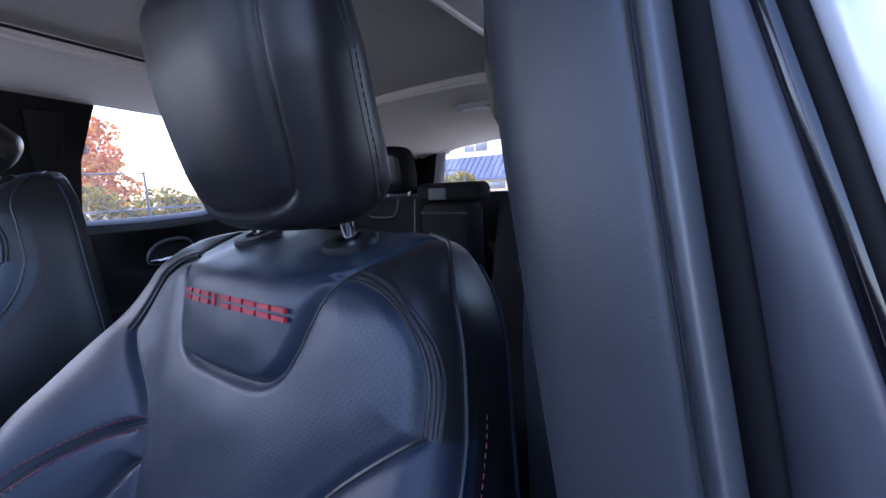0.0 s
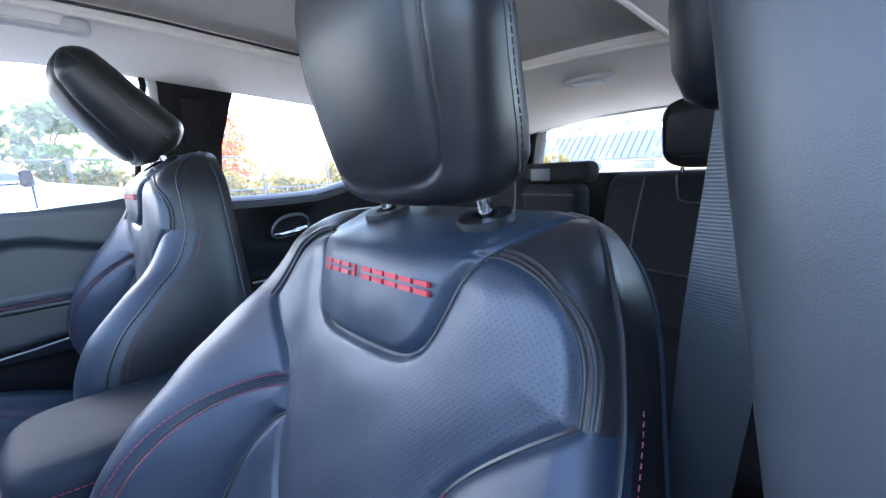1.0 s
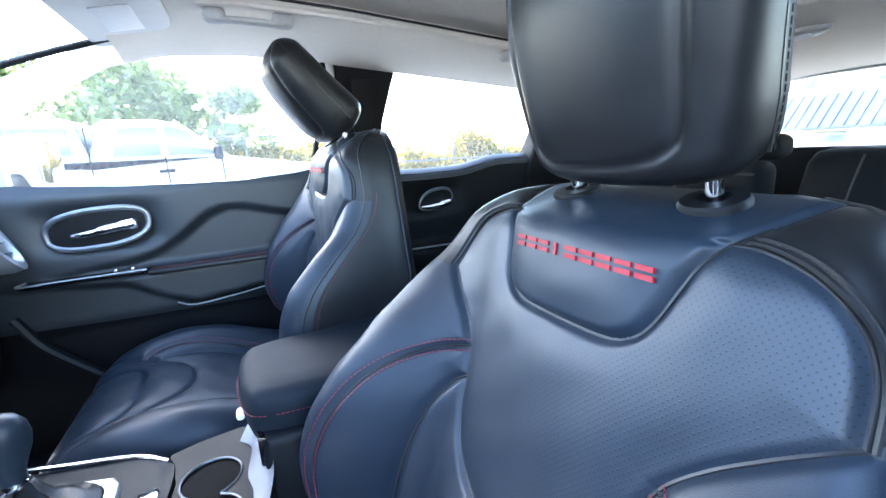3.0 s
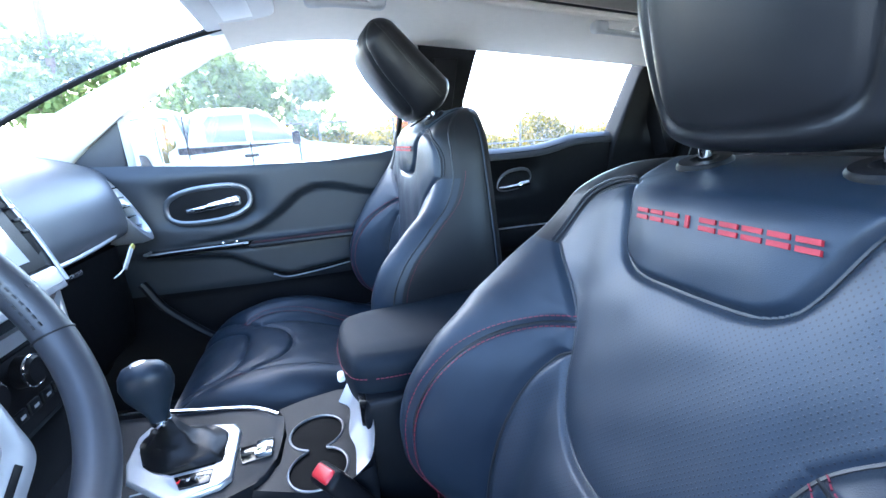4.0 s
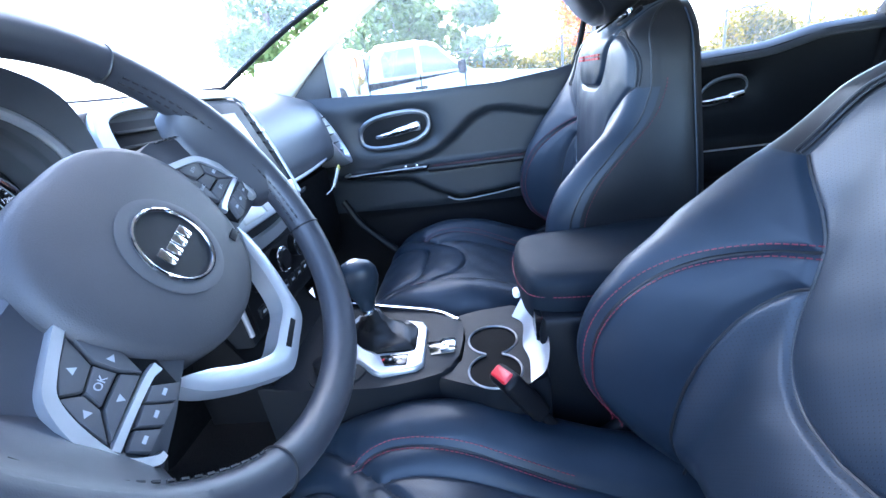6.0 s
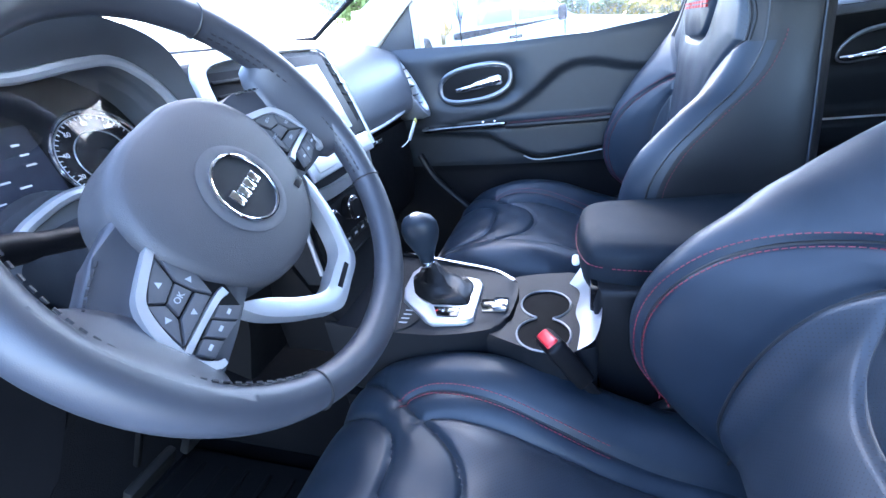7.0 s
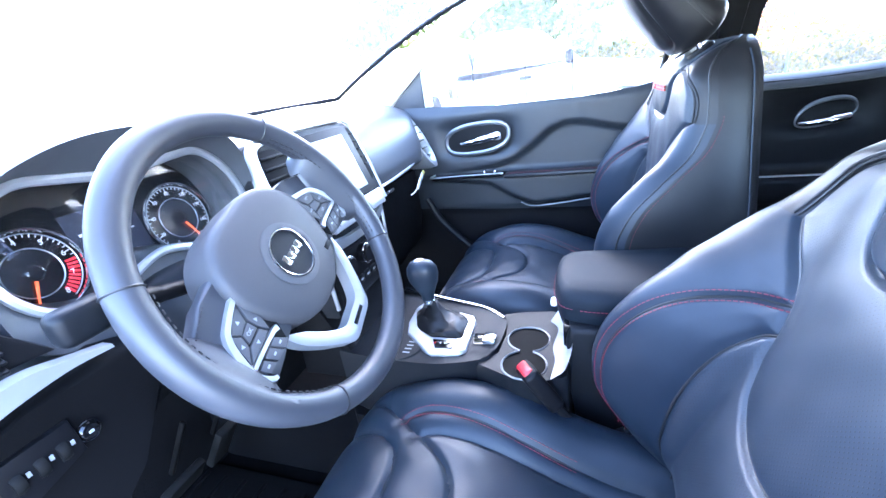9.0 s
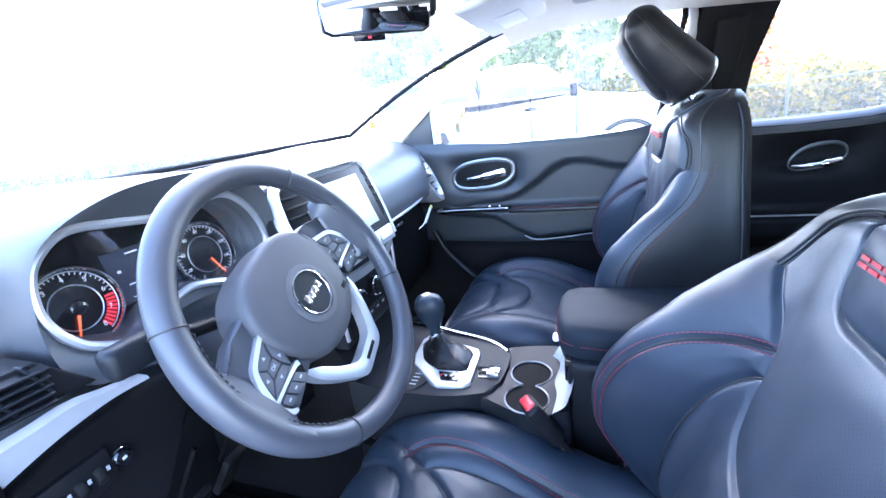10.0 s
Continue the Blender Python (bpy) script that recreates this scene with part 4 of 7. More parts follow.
part("outer_post", loft("outer_post", POSTK, loops, angle=60), nb, "dark painted door post")
for dx, r, mt in ((-0.7385, 0.0055, GLOSSK), (-0.7455, 0.0055, RUBBER), (-0.7600, 0.010, BODY)):
    part("seal_strip", tube("seal_strip", mt, [(dx + 1.8 * leanB(z), -0.035 + growB(z), z) for z in zs], r, n=10), nb)
# left rear door closing the side behind the pillar
rd = base("wall_left_rear", "closed rear door and body side behind the near pillar", "car side", kind="structure")
part("lower_panel", side_piece("lower_panel", DARKPL, [(-0.20, 0.5), (-0.20, 1.235), (-0.72, 1.235), (-0.72, 0.5)], -1, 0.0, 0.07, 0.01), rd)
# open door out of view, added to hold back light from the front left
od = base("door_3", "unseen driver's door swung wide open, added to shade the footwell", "car door", pose(-0.76, 0.95, 0, 0, 0, -62), kind="structure")
part("inner_panel", rbox("inner_panel", SOFT, (0.05, 1.06, 0.80), (0.0, -0.55, 0.87), 0.02, 3), od)
part("outer_skin", rbox("outer_skin", BODY, (0.04, 1.08, 0.82), (-0.05, -0.55, 0.87), 0.015, 3), od)
belt = base("seat_belt", "grey-black woven seat belt hanging from the pillar", "seat belt")
pts = spline([(-0.612, -0.108, 1.34), (-0.608, -0.106, 1.28), (-0.597, -0.112, 1.17), (-0.582, -0.148, 1.05), (-0.568, -0.18, 0.95), (-0.56, -0.20, 0.8), (-0.57, -0.20, 0.58)], 14)
wd = np.array((0.97, -0.24, 0)) * 0.0245
nrm = np.array((0.24, 0.97, 0)) * 0.0006
L0, L1 = pts + wd, pts - wd
rows = [np.concatenate([np.linspace(L0[i], L1[i], 7) + nrm, np.linspace(L1[i], L0[i], 7) - nrm]) for i in range(len(pts))]
part("webbing", loft("webbing", WEB, [list(r) for r in rows], angle=50), belt, "ribbed webbing")
part("anchor", loft("anchor", PLASTIC, [[(-0.596 + 0.028 * k * math.cos(a), -0.095 + 0.035 * k * math.sin(a), z) for a in np.linspace(0, 2 * math.pi, 20, endpoint=False)] for z, k in ((1.308, 0.3), (1.314, 0.7), (1.33, 0.95), (1.36, 1.05), (1.40, 1.0), (1.43, 0.8), (1.44, 0.4))], angle=60), belt, "black plastic upper belt guide")

# ---------- passenger door ----------
pd = base("door_1", "black moulded front passenger door panel with chrome handle", "car door", kind="structure")
ys, zsn = np.linspace(-0.06, 0.98, 90), np.linspace(0.52, 1.285, 80)
Yd, Zd = np.meshgrid(ys, zsn)
sill = np.interp(Yd, [-0.06, 0.1, 0.25, 0.5, 0.77, 0.98], [1.275, 1.25, 1.24, 1.245, 1.265, 1.275])
Zs = 0.52 + (Zd - 0.52) * (sill - 0.52) / (1.285 - 0.52)
swoop = np.interp(Yd, [-0.06, 0.16, 0.24, 0.29, 0.34, 0.40, 0.46, 0.51, 0.6, 0.70, 0.98], [1.115, 1.145, 1.168, 1.172, 1.155, 1.108, 1.072, 1.055, 1.045, 1.032, 1.02])
dep = 0.0 * Yd
dep = dep + 0.022 * sstep(-0.006, 0.006, Zs - swoop) - 0.018 * sstep(1.225, 1.275, Zs)
arm_lo = np.interp(Yd, [-0.06, 0.19, 0.40, 0.47, 0.55, 0.72, 0.98], [0.94, 0.945, 0.925, 0.955, 1.005, 1.02, 1.02])
dep = dep + 0.045 * sstep(-0.008, 0.01, 1.03 - Zs) * sstep(-0.012, 0.006, Zs - arm_lo) * sstep(0.80, 0.70, Yd)
dep = dep - 0.012 * sstep(0.02, -0.02, Zs - 0.90)
dep = dep - 0.03 * np.exp(-((Yd - 0.574) / 0.116) ** 4 - ((Zs - 1.149) / 0.051) ** 4)
Xd = 0.675 - dep
# lower rows get a darker material to imitate the shade low on the door
low_d = (np.arange(79)[:, None] < 41) & np.ones((1, 89), bool)
split_grid(np.stack([Xd, Yd, Zs], -1), low_d.astype(int), {0: SOFT, 1: DARKPL}, pd, {0: "upper_panel", 1: "lower_panel"}, {0: "soft black upper moulding", 1: "lower moulding, darkened for the shade low on the door"}, Yd, Zs)
part("outer_skin", side_piece("outer_skin", BODY, [(-0.05, 0.5), (1.0, 0.5), (1.0, 1.24), (-0.05, 1.24)], 1, -0.04, 0.06, 0.01), pd)
ringp = [(0.650 + 0.004 * math.cos(2 * t), 0.574 + 0.105 * math.copysign(abs(math.cos(t)) ** 0.8, math.cos(t)), 1.149 + 0.046 * math.copysign(abs(math.sin(t)) ** 0.75, math.sin(t)) - 0.09 * 0.12 * math.cos(t)) for t in np.linspace(0, 2 * math.pi, 60, endpoint=False)]
part("handle_bezel", tube("handle_bezel", SATIN_D, ringp, 0.0072, closed=True, n=10, flat=0.55, up=(1, 0, 0)), pd, "dark satin handle surround")
part("handle_cup", loft("handle_cup", DARKPL, [[(x + 0.045 * f, 0.574 + (y - 0.574) * (1 - 0.3 * f), 1.149 + (z - 1.149) * (1 - 0.25 * f)) for x, y, z in ringp] for f in (0, 0.3, 0.7, 1)], caps=True, angle=60), pd)
part("door_handle", tube("door_handle", CHROME, spline([(0.655, 0.628, 1.135), (0.642, 0.60, 1.138), (0.640, 0.55, 1.147), (0.648, 0.50, 1.155)], 6), [0.008] * 5 + [0.0085] * 5 + [0.012] * 5 + [0.014] * 4, n=12, flat=1.0), pd, "chrome pull handle")
part("lock_button", rbox("lock_button", SILVER, (0.014, 0.03, 0.024), (0.644, 0.508, 1.152), 0.005), pd)
part("armrest_pad", rbox("armrest_pad", LEATHER_B, (0.05, 0.50, 0.014), (0.612, 0.235, 1.031), 0.006, m=pose(0, 0, 0, 0, 0, 0)), pd, "leather armrest top")
part("armrest_stitching", stitches("armrest_stitching", THREAD, [(0.600, y, 1.0395) for y in np.linspace(0.47, 0.0, 40)], r=0.0008), pd, "dark red armrest stitching")
part("switch_plate", prism("switch_plate", GLOSSK, [(0.60, 0.72), (0.61, 0.735), (0.648, 0.73), (0.648, 0.48), (0.612, 0.50)], 1.028, 1.038, "z", 0.003), pd, "gloss black switch plate")
part("plate_trim", tube("plate_trim", SILVER, spline([(0.648, 0.735, 1.037), (0.606, 0.735, 1.037), (0.607, 0.66, 1.037), (0.612, 0.56, 1.037), (0.616, 0.49, 1.037)], 6), 0.0028, n=6), pd)
for y in (0.52, 0.555):
    part("window_switch", rbox("window_switch", CHROME, (0.014, 0.008, 0.008), (0.63, y, 1.042), 0.002), pd, "small chrome-tipped switch")
part("pocket_trim", tube("pocket_trim", SILVER, spline([(0.622, 0.0, 0.945), (0.622, 0.19, 0.943), (0.622, 0.30, 0.93), (0.622, 0.40, 0.922), (0.625, 0.44, 0.935)], 6), 0.002, n=6), pd, "thin silver trim line")
part("pocket_lip", tube("pocket_lip", PLASTIC, spline([(0.64, -0.02, 0.70), (0.635, 0.3, 0.69), (0.64, 0.55, 0.72), (0.655, 0.72, 0.85), (0.66, 0.78, 0.95)], 8), 0.012, n=8), pd)
sail = base("sail_panel", "small black triangular cover at the window's front corner", "trim", kind="structure")
part("cover", side_piece("cover", GREYPL, [(0.885, 1.262), (0.862, 1.278), (0.735, 1.384), (0.752, 1.262)], 1, 0.002, 0.03, 0.004), sail)
part("post", side_piece("post", LIGHTPL, [(0.748, 1.262), (0.728, 1.262), (0.722, 1.385), (0.740, 1.378)], 1, 0.004, 0.03, 0.003), sail)
# rear right door
rdr = base("door_2", "dark rear door panel with chrome handle and silver surround", "car door", kind="structure")
Yr, Zr = np.meshgrid(np.linspace(-0.76, -0.10, 50), np.linspace(0.52, 1.0, 50))
sr = np.interp(Yr, [-0.76, -0.70, -0.60, -0.52, -0.45, -0.3, -0.1], [1.245, 1.25, 1.25, 1.235, 1.222, 1.218, 1.225])
Zr = 0.52 + (Zr - 0.52) / 0.48 * (sr - 0.52)
dr = 0.03 * sstep(-0.01, 0.012, 0.975 - Zr) * sstep(-0.02, 0.0, Zr - 0.90) - 0.02 * np.exp(-((Yr + 0.34) / 0.10) ** 4 - ((Zr - 1.135) / 0.045) ** 4)
part("panel", clean(mesh_of("panel", np.stack([0.668 - dr, Yr, Zr], -1).reshape(-1, 3), [(i * 50 + j, i * 50 + j + 1, (i + 1) * 50 + j + 1, (i + 1) * 50 + j) for i in range(49) for j in range(49)], DARKPL, angle=0)), rdr)
part("outer_skin", side_piece("outer_skin", BODY, [(-0.10, 0.5), (-0.78, 0.5), (-0.78, 1.21), (-0.10, 1.21)], 1, -0.04, 0.06, 0.01), rdr)
part("sill_trim", side_piece("sill_trim", SOFT, [(-0.10, 1.222), (-0.45, 1.22), (-0.53, 1.235), (-0.60, 1.25), (-0.74, 1.25), (-0.74, 1.235), (-0.60, 1.235), (-0.52, 1.215), (-0.45, 1.20), (-0.10, 1.20)], 1, 0.012, 0.04, 0.004), rdr)
cap = [(-0.10, 1.226), (-0.30, 1.222), (-0.45, 1.226), (-0.53, 1.24), (-0.60, 1.253), (-0.74, 1.253)]
part("sill_cap", loft("sill_cap", SOFT, [[(0.708, y, z + 0.012), (0.690, y, z + 0.012), (0.664, y, z - 0.008), (0.661, y, z - 0.022), (0.69, y, z - 0.03)] for y, z in spline(cap, 6)], angle=60), rdr, "rounded sill under the window")
rp = [(0.652, -0.343 + 0.062 * math.copysign(abs(math.cos(t)) ** 0.8, math.cos(t)), 1.124 + (0.040 if math.sin(t) > 0 else 0.024) * math.sin(t) - 0.012 * math.cos(t)) for t in np.linspace(0, 2 * math.pi, 40, endpoint=False)]
part("handle_bezel", tube("handle_bezel", SATIN_D, rp, [0.0022 + 0.0032 * max(0.0, math.sin(t)) for t in np.linspace(0, 2 * math.pi, 40, endpoint=False)], closed=True, n=8), rdr, "satin silver handle surround")
part("door_handle", tube("door_handle", CHROME, spline([(0.65, -0.288, 1.108), (0.638, -0.315, 1.110), (0.638, -0.35, 1.113), (0.645, -0.390, 1.118)], 6), [0.005] * 7 + [0.007] * 6 + [0.011] * 6, n=12), rdr, "chrome pull handle")
part("trim_line", tube("trim_line", SILVER, [(0.636, y, 0.977 + 0.01 * y) for y in np.linspace(-0.72, -0.2, 12)], 0.0025, n=6), rdr)
# door mirror outside
mi = base("door_mirror", "white door mirror outside the passenger window", "mirror", pose(0.93, 0.77, 1.32))
part("housing", loft("housing", BODY, [[(0.095 * k * math.copysign(abs(math.cos(a)) ** 0.7, math.cos(a)), y, 0.075 * k * math.copysign(abs(math.sin(a)) ** 0.7, math.sin(a))) for a in np.linspace(0, 2 * math.pi, 28, endpoint=False)] for y, k in ((-0.05, 0.97), (-0.03, 1.0), (0.03, 0.92), (0.07, 0.6), (0.085, 0.2))], angle=60), mi)
part("glass", rbox("glass", MIRROR, (0.165, 0.004, 0.125), (0, -0.054, 0), 0.02, 4), mi, "mirror glass")
part("stem", rbox("stem", DARKPL, (0.16, 0.06, 0.05), (-0.13, 0.01, -0.055), 0.015, 3), mi)

# ---------- roof fittings ----------
for y0, y1, xg in ((0.255, 0.100, 0.368), (-0.43, -0.585, 0.364)):
    gh = base("grab_handle", "grey moulded roof grab handle above the door", "grab handle", group="grab handles")
    zz = lambda y, d: float(roof_z(xg, y)) - d
    ys_ = np.linspace(y0, y1, 9)
    part("grip", tube("grip", LIGHTPL, [(xg - 0.006, y, zz(y, 0.006 + 0.014 * min(1.0, 3.2 * math.sin(math.pi * k / 8)))) for k, y in enumerate(ys_)], [0.010] * 9, n=10, flat=0.7), gh)
    for y in (y0 - 0.014, y1 + 0.014):
        part("mount", rbox("mount", LIGHTPL, (0.034, 0.042, 0.030), (xg, y, zz(y, 0.010)), 0.012, 3), gh)
dl = base("dome_lamp", "oval clear dome lamp in the rear headliner", "dome lamp", pose(-0.045, -0.945, float(roof_z(0.045, -0.945)) - 0.002, 4))
part("bezel", loft("bezel", LIGHTPL, [[(0.075 * k * math.copysign(abs(math.cos(a)) ** 0.75, math.cos(a)), 0.03 * k * math.sin(a), z) for a in np.linspace(0, 2 * math.pi, 32, endpoint=False)] for z, k in ((0.0, 1.0), (-0.008, 0.97), (-0.012, 0.85))], angle=50), dl)
part("lens", rbox("lens", PAPER, (0.08, 0.03, 0.008), (0, 0, -0.013), 0.003), dl, "ribbed clear lens")
sv = base("sun_visor", "folded light grey sun visor over the windscreen", "sun visor", pose(0.35, 0.40, 1.565, -10))
part("pad", rbox("pad", LIGHTPL, (0.40, 0.16, 0.022), r=0.009, seg=3), sv)
part("label", rbox("label", PAPER, (0.14, 0.06, 0.002), (0.02, 0.0, -0.0122), 0.0005), sv, "white warning label")
part("rod", tube("rod", LIGHTPL, [(0.21, 0.065, 0.0), (0.19, 0.065, 0.0), (-0.19, 0.065, 0.0)], 0.005, n=8), sv)


# ---------- dashboard ----------
dash = base("dashboard", "black soft dashboard with silver trim, touchscreen and twin gauges", "dashboard")
prof_p = np.array([(1.14, 1.312), (1.0, 1.318), (0.90, 1.308), (0.83, 1.288), (0.775, 1.26), (0.742, 1.215), (0.730, 1.165), (0.728, 1.135), (0.738, 1.112), (0.77, 1.10), (0.785, 1.05), (0.79, 0.92), (0.84, 0.78)])
prof_d = np.array([(1.14, 1.312), (1.0, 1.318), (0.93, 1.316), (0.90, 1.30), (0.89, 1.25), (0.88, 1.18), (0.86, 1.128), (0.78, 1.122), (0.725, 1.118), (0.72, 1.105), (0.78, 1.095), (0.93, 1.08), (1.10, 0.98)])
xs = np.linspace(-0.69, 0.645, 110)
rows = []
for x in xs:
    k = float(sstep(-0.235, -0.185, np.array(x)))
    p = prof_d * (1 - k) + prof_p * k
    p = spline(p, 6)
    e = max(0.0, abs(x) - 0.50) / 0.15
    p[:, 0] += 0.05 * e ** 2 * sstep(1.30, 1.20, p[:, 1])
    p[:, 1] -= 0.012 * e ** 2
    p[:, 1] += 0.010 * math.exp(-((x - 0.36) / 0.16) ** 2) * sstep(1.24, 1.29, p[:, 1]) - 0.004
    rows.append([(x, a, b) for a, b in p])
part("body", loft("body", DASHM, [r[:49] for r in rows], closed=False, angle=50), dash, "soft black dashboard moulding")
# same moulding, blackened to stand in for the shade underneath
part("lower_body", loft("lower_body", MATTK, [r[48:] for r in rows], closed=False, angle=50), dash, "underside of the dashboard, its shade put into the black")
# gauge hood
HOOD = spline([(-0.532, 1.19), (-0.528, 1.262), (-0.502, 1.303), (-0.435, 1.330), (-0.36, 1.337), (-0.285, 1.330), (-0.222, 1.300), (-0.198, 1.235), (-0.205, 1.155), (-0.26, 1.122), (-0.36, 1.114), (-0.46, 1.122), (-0.512, 1.142)], 8, closed=True)
BEZ = spline([(-0.514, 1.218), (-0.510, 1.262), (-0.489, 1.288), (-0.462, 1.299), (-0.42, 1.294), (-0.36, 1.286), (-0.30, 1.293), (-0.258, 1.291), (-0.222, 1.258), (-0.208, 1.205), (-0.23, 1.172), (-0.276, 1.160), (-0.318, 1.177), (-0.36, 1.187), (-0.40, 1.176), (-0.44, 1.158), (-0.49, 1.178)], 8, closed=True)


def ring_at(curve, y, n=104, scale=1.0, lean=0.22):
    c = np.array([curve[int(i * len(curve) / n) % len(curve)] for i in range(n)])
    # start both rings at the same bearing
    m = np.array((-0.36, 1.22))
    an = np.arctan2(c[:, 1] - m[1], c[:, 0] - m[0])
    k = int(np.argmin(np.abs(an)))
    c = np.roll(c, -k, 0)
    c = m + (c - m) * scale
    return [(p[0], y + (p[1] - 1.22) * lean, p[1]) for p in c]


part("gauge_hood", loft("gauge_hood", DASHM, [ring_at(HOOD, 1.0, lean=0.0), ring_at(HOOD, 0.80, scale=1.01, lean=0.0), ring_at(HOOD, 0.725, lean=-0.12), ring_at(HOOD, 0.715, scale=0.985, lean=-0.12), ring_at(BEZ, 0.738, scale=1.03, lean=0.05), ring_at(BEZ, 0.745, lean=0.1), ring_at(BEZ, 0.80, scale=0.93)], caps=False, angle=50), dash, "arched hood over the gauges")
part("gauge_bezel", tube("gauge_bezel", SILVER, ring_at(BEZ, 0.735, scale=1.012, lean=0.05), 0.0055, closed=True, n=8), dash, "satin silver surround of the gauges")
part("gauge_face", loft("gauge_face", DARKPL, [ring_at(BEZ, 0.805, scale=0.96), ring_at(BEZ, 0.81, scale=0.96)], angle=30), dash)
# the cover's pale film lightens the gauges in place of a reflection
lens = part("gauge_lens", loft("gauge_lens", LENS, [ring_at(BEZ, 0.752, scale=0.985, lean=0.1), ring_at(BEZ, 0.754, scale=0.985, lean=0.1)], angle=30), dash, "clear gauge cover")
lens.visible_shadow = False


def text_part(body, parent, mat, m, size, name="numeral"):
    cu = bpy.data.curves.new(name, "FONT")
    cu.body, cu.size, cu.align_x, cu.align_y = body, size, "CENTER", "CENTER"
    cu.extrude = 0.0002
    cu.materials.append(mat)
    ob = new(name, cu)
    ob.parent = parent
    ob.matrix_basis = m
    return ob


for gx, gr_, marks, needle, nm in ((-0.459, 0.047, [str(i) for i in range(9)], -110, "tachometer"), (-0.276, 0.049, [str(i * 20) for i in range(9)], -64, "speedometer")):
    M0 = pose(gx, 0.798, 1.203, 90 - 12, 0, 0)
    g = part(nm, revolve(nm, GLOSSK, [(0.001, 0.0), (gr_, 0.0), (gr_, 0.004), (0.001, 0.004)], 48), dash, "round black gauge with white numerals")
    g.matrix_basis = M0
    part("rim", tube("rim", CHROME, [(gr_ * 1.02 * math.cos(t), gr_ * 1.02 * math.sin(t), 0.008) for t in np.linspace(0, 2 * math.pi, 60, endpoint=False)], 0.0022, closed=True, n=8), g, "chrome ring")
    part("inner_ring", tube("inner_ring", SILVER, [(gr_ * 0.58 * math.cos(t), gr_ * 0.58 * math.sin(t), 0.005) for t in np.linspace(0, 2 * math.pi, 50, endpoint=False)], 0.0007, closed=True, n=6), g)
    part("scale_ring", tube("scale_ring", SILVER, [(gr_ * 0.93 * math.cos(t), gr_ * 0.93 * math.sin(t), 0.005) for t in np.linspace(radians(-60), radians(240), 60)], 0.0007, n=6), g)
    for k in range(41):
        an = radians(240 - 300 * k / 40)
        if nm == "tachometer" and k > 31:
            continue
        ln = 0.006 if k % 5 == 0 else 0.003
        part("tick", rbox("tick", LIT, (ln, 0.0009, 0.0006), (0, 0, 0), 0), g, m=pose((gr_ * 0.91 - ln / 2) * math.cos(an), (gr_ * 0.91 - ln / 2) * math.sin(an), 0.0046, 0, 0, math.degrees(an)))
    for k, mk in enumerate(marks):
        an = radians(240 - 300 * k / 8)
        text_part(mk, g, LIT, pose(gr_ * 0.75 * math.cos(an), gr_ * 0.75 * math.sin(an), 0.0048), 0.0085 if nm == "tachometer" else 0.0068)
    if nm == "tachometer":
        for k in range(9):
            a0, a1 = radians(2 - k * 7), radians(-2.5 - k * 7)
            vs = [(r * math.cos(a), r * math.sin(a), 0.0046) for r, a in ((gr_ * 0.66, a0), (gr_ * 0.90, a0), (gr_ * 0.90, a1), (gr_ * 0.66, a1))]
            part("red_zone", mesh_of("red_zone", vs, [(0, 1, 2, 3)], REDLIT, smooth=False), g, "red zone bar")
    an = radians(needle)
    part("needle", tube("needle", ORANGE, [(0.2 * gr_ * math.cos(an), 0.2 * gr_ * math.sin(an), 0.0075), (0.86 * gr_ * math.cos(an), 0.86 * gr_ * math.sin(an), 0.0065)], [0.0018, 0.0008], n=6), g, "orange needle")
    part("needle_hub", revolve("needle_hub", GLOSSK, [(0.009, 0.004), (0.009, 0.009), (0.006, 0.011), (0.001, 0.011)], 24), g)
inf = part("info_display", rbox("info_display", LIT_B, (0.085, 0.07, 0.002), r=0.001), dash, "small colour information display", pose(-0.367, 0.802, 1.215, 90 - 12))
for k, (x, y, w, h) in enumerate(((-0.005, 0.028, 0.03, 0.006), (0.024, 0.018, 0.012, 0.006), (0.026, 0.008, 0.014, 0.005), (0.026, -0.002, 0.016, 0.005), (-0.012, -0.012, 0.05, 0.005), (0.01, -0.02, 0.018, 0.005), (-0.03, 0.008, 0.008, 0.01), (-0.02, -0.029, 0.03, 0.004), (0.02, -0.029, 0.01, 0.004))):
    part("text_bar", rbox("text_bar", LIT, (w * 0.55, h * 0.36, 0.0012), (x, y, 0.0016), 0.0003), inf, "white bar of text")
# steering column
part("column_cover", loft("column_cover", PLASTIC, [[(-0.361 + 0.068 * k * math.copysign(abs(math.cos(a)) ** 0.8, math.cos(a)), 0.585 + 0.19 * t, 1.150 - 0.055 * t + 0.055 * k * math.copysign(abs(math.sin(a)) ** 0.8, math.sin(a))) for a in np.linspace(0, 2 * math.pi, 32, endpoint=False)] for t, k in ((0, 0.85), (0.05, 1.0), (0.5, 1.05), (1.0, 1.1))], angle=60), dash, "grey-black steering column shroud")
for s in (-1, 1):
    st_ = base("control_stalk", "black steering column stalk with a grey tip", "stalk", group="column stalks")
    x0 = -0.361 + s * 0.06
    part("stem", tube("stem", DARKPL, spline([(x0, 0.62, 1.175), (x0 + s * 0.04, 0.613, 1.186), (x0 + s * 0.085, 0.606, 1.197)], 5), [0.008] * 6 + [0.010] * 5, n=10), st_)
    part("tip", rbox("tip", PLASTIC, (0.045, 0.022, 0.03), (x0 + s * 0.108, 0.602, 1.202), 0.008, 3), st_, "ribbed end of the stalk")
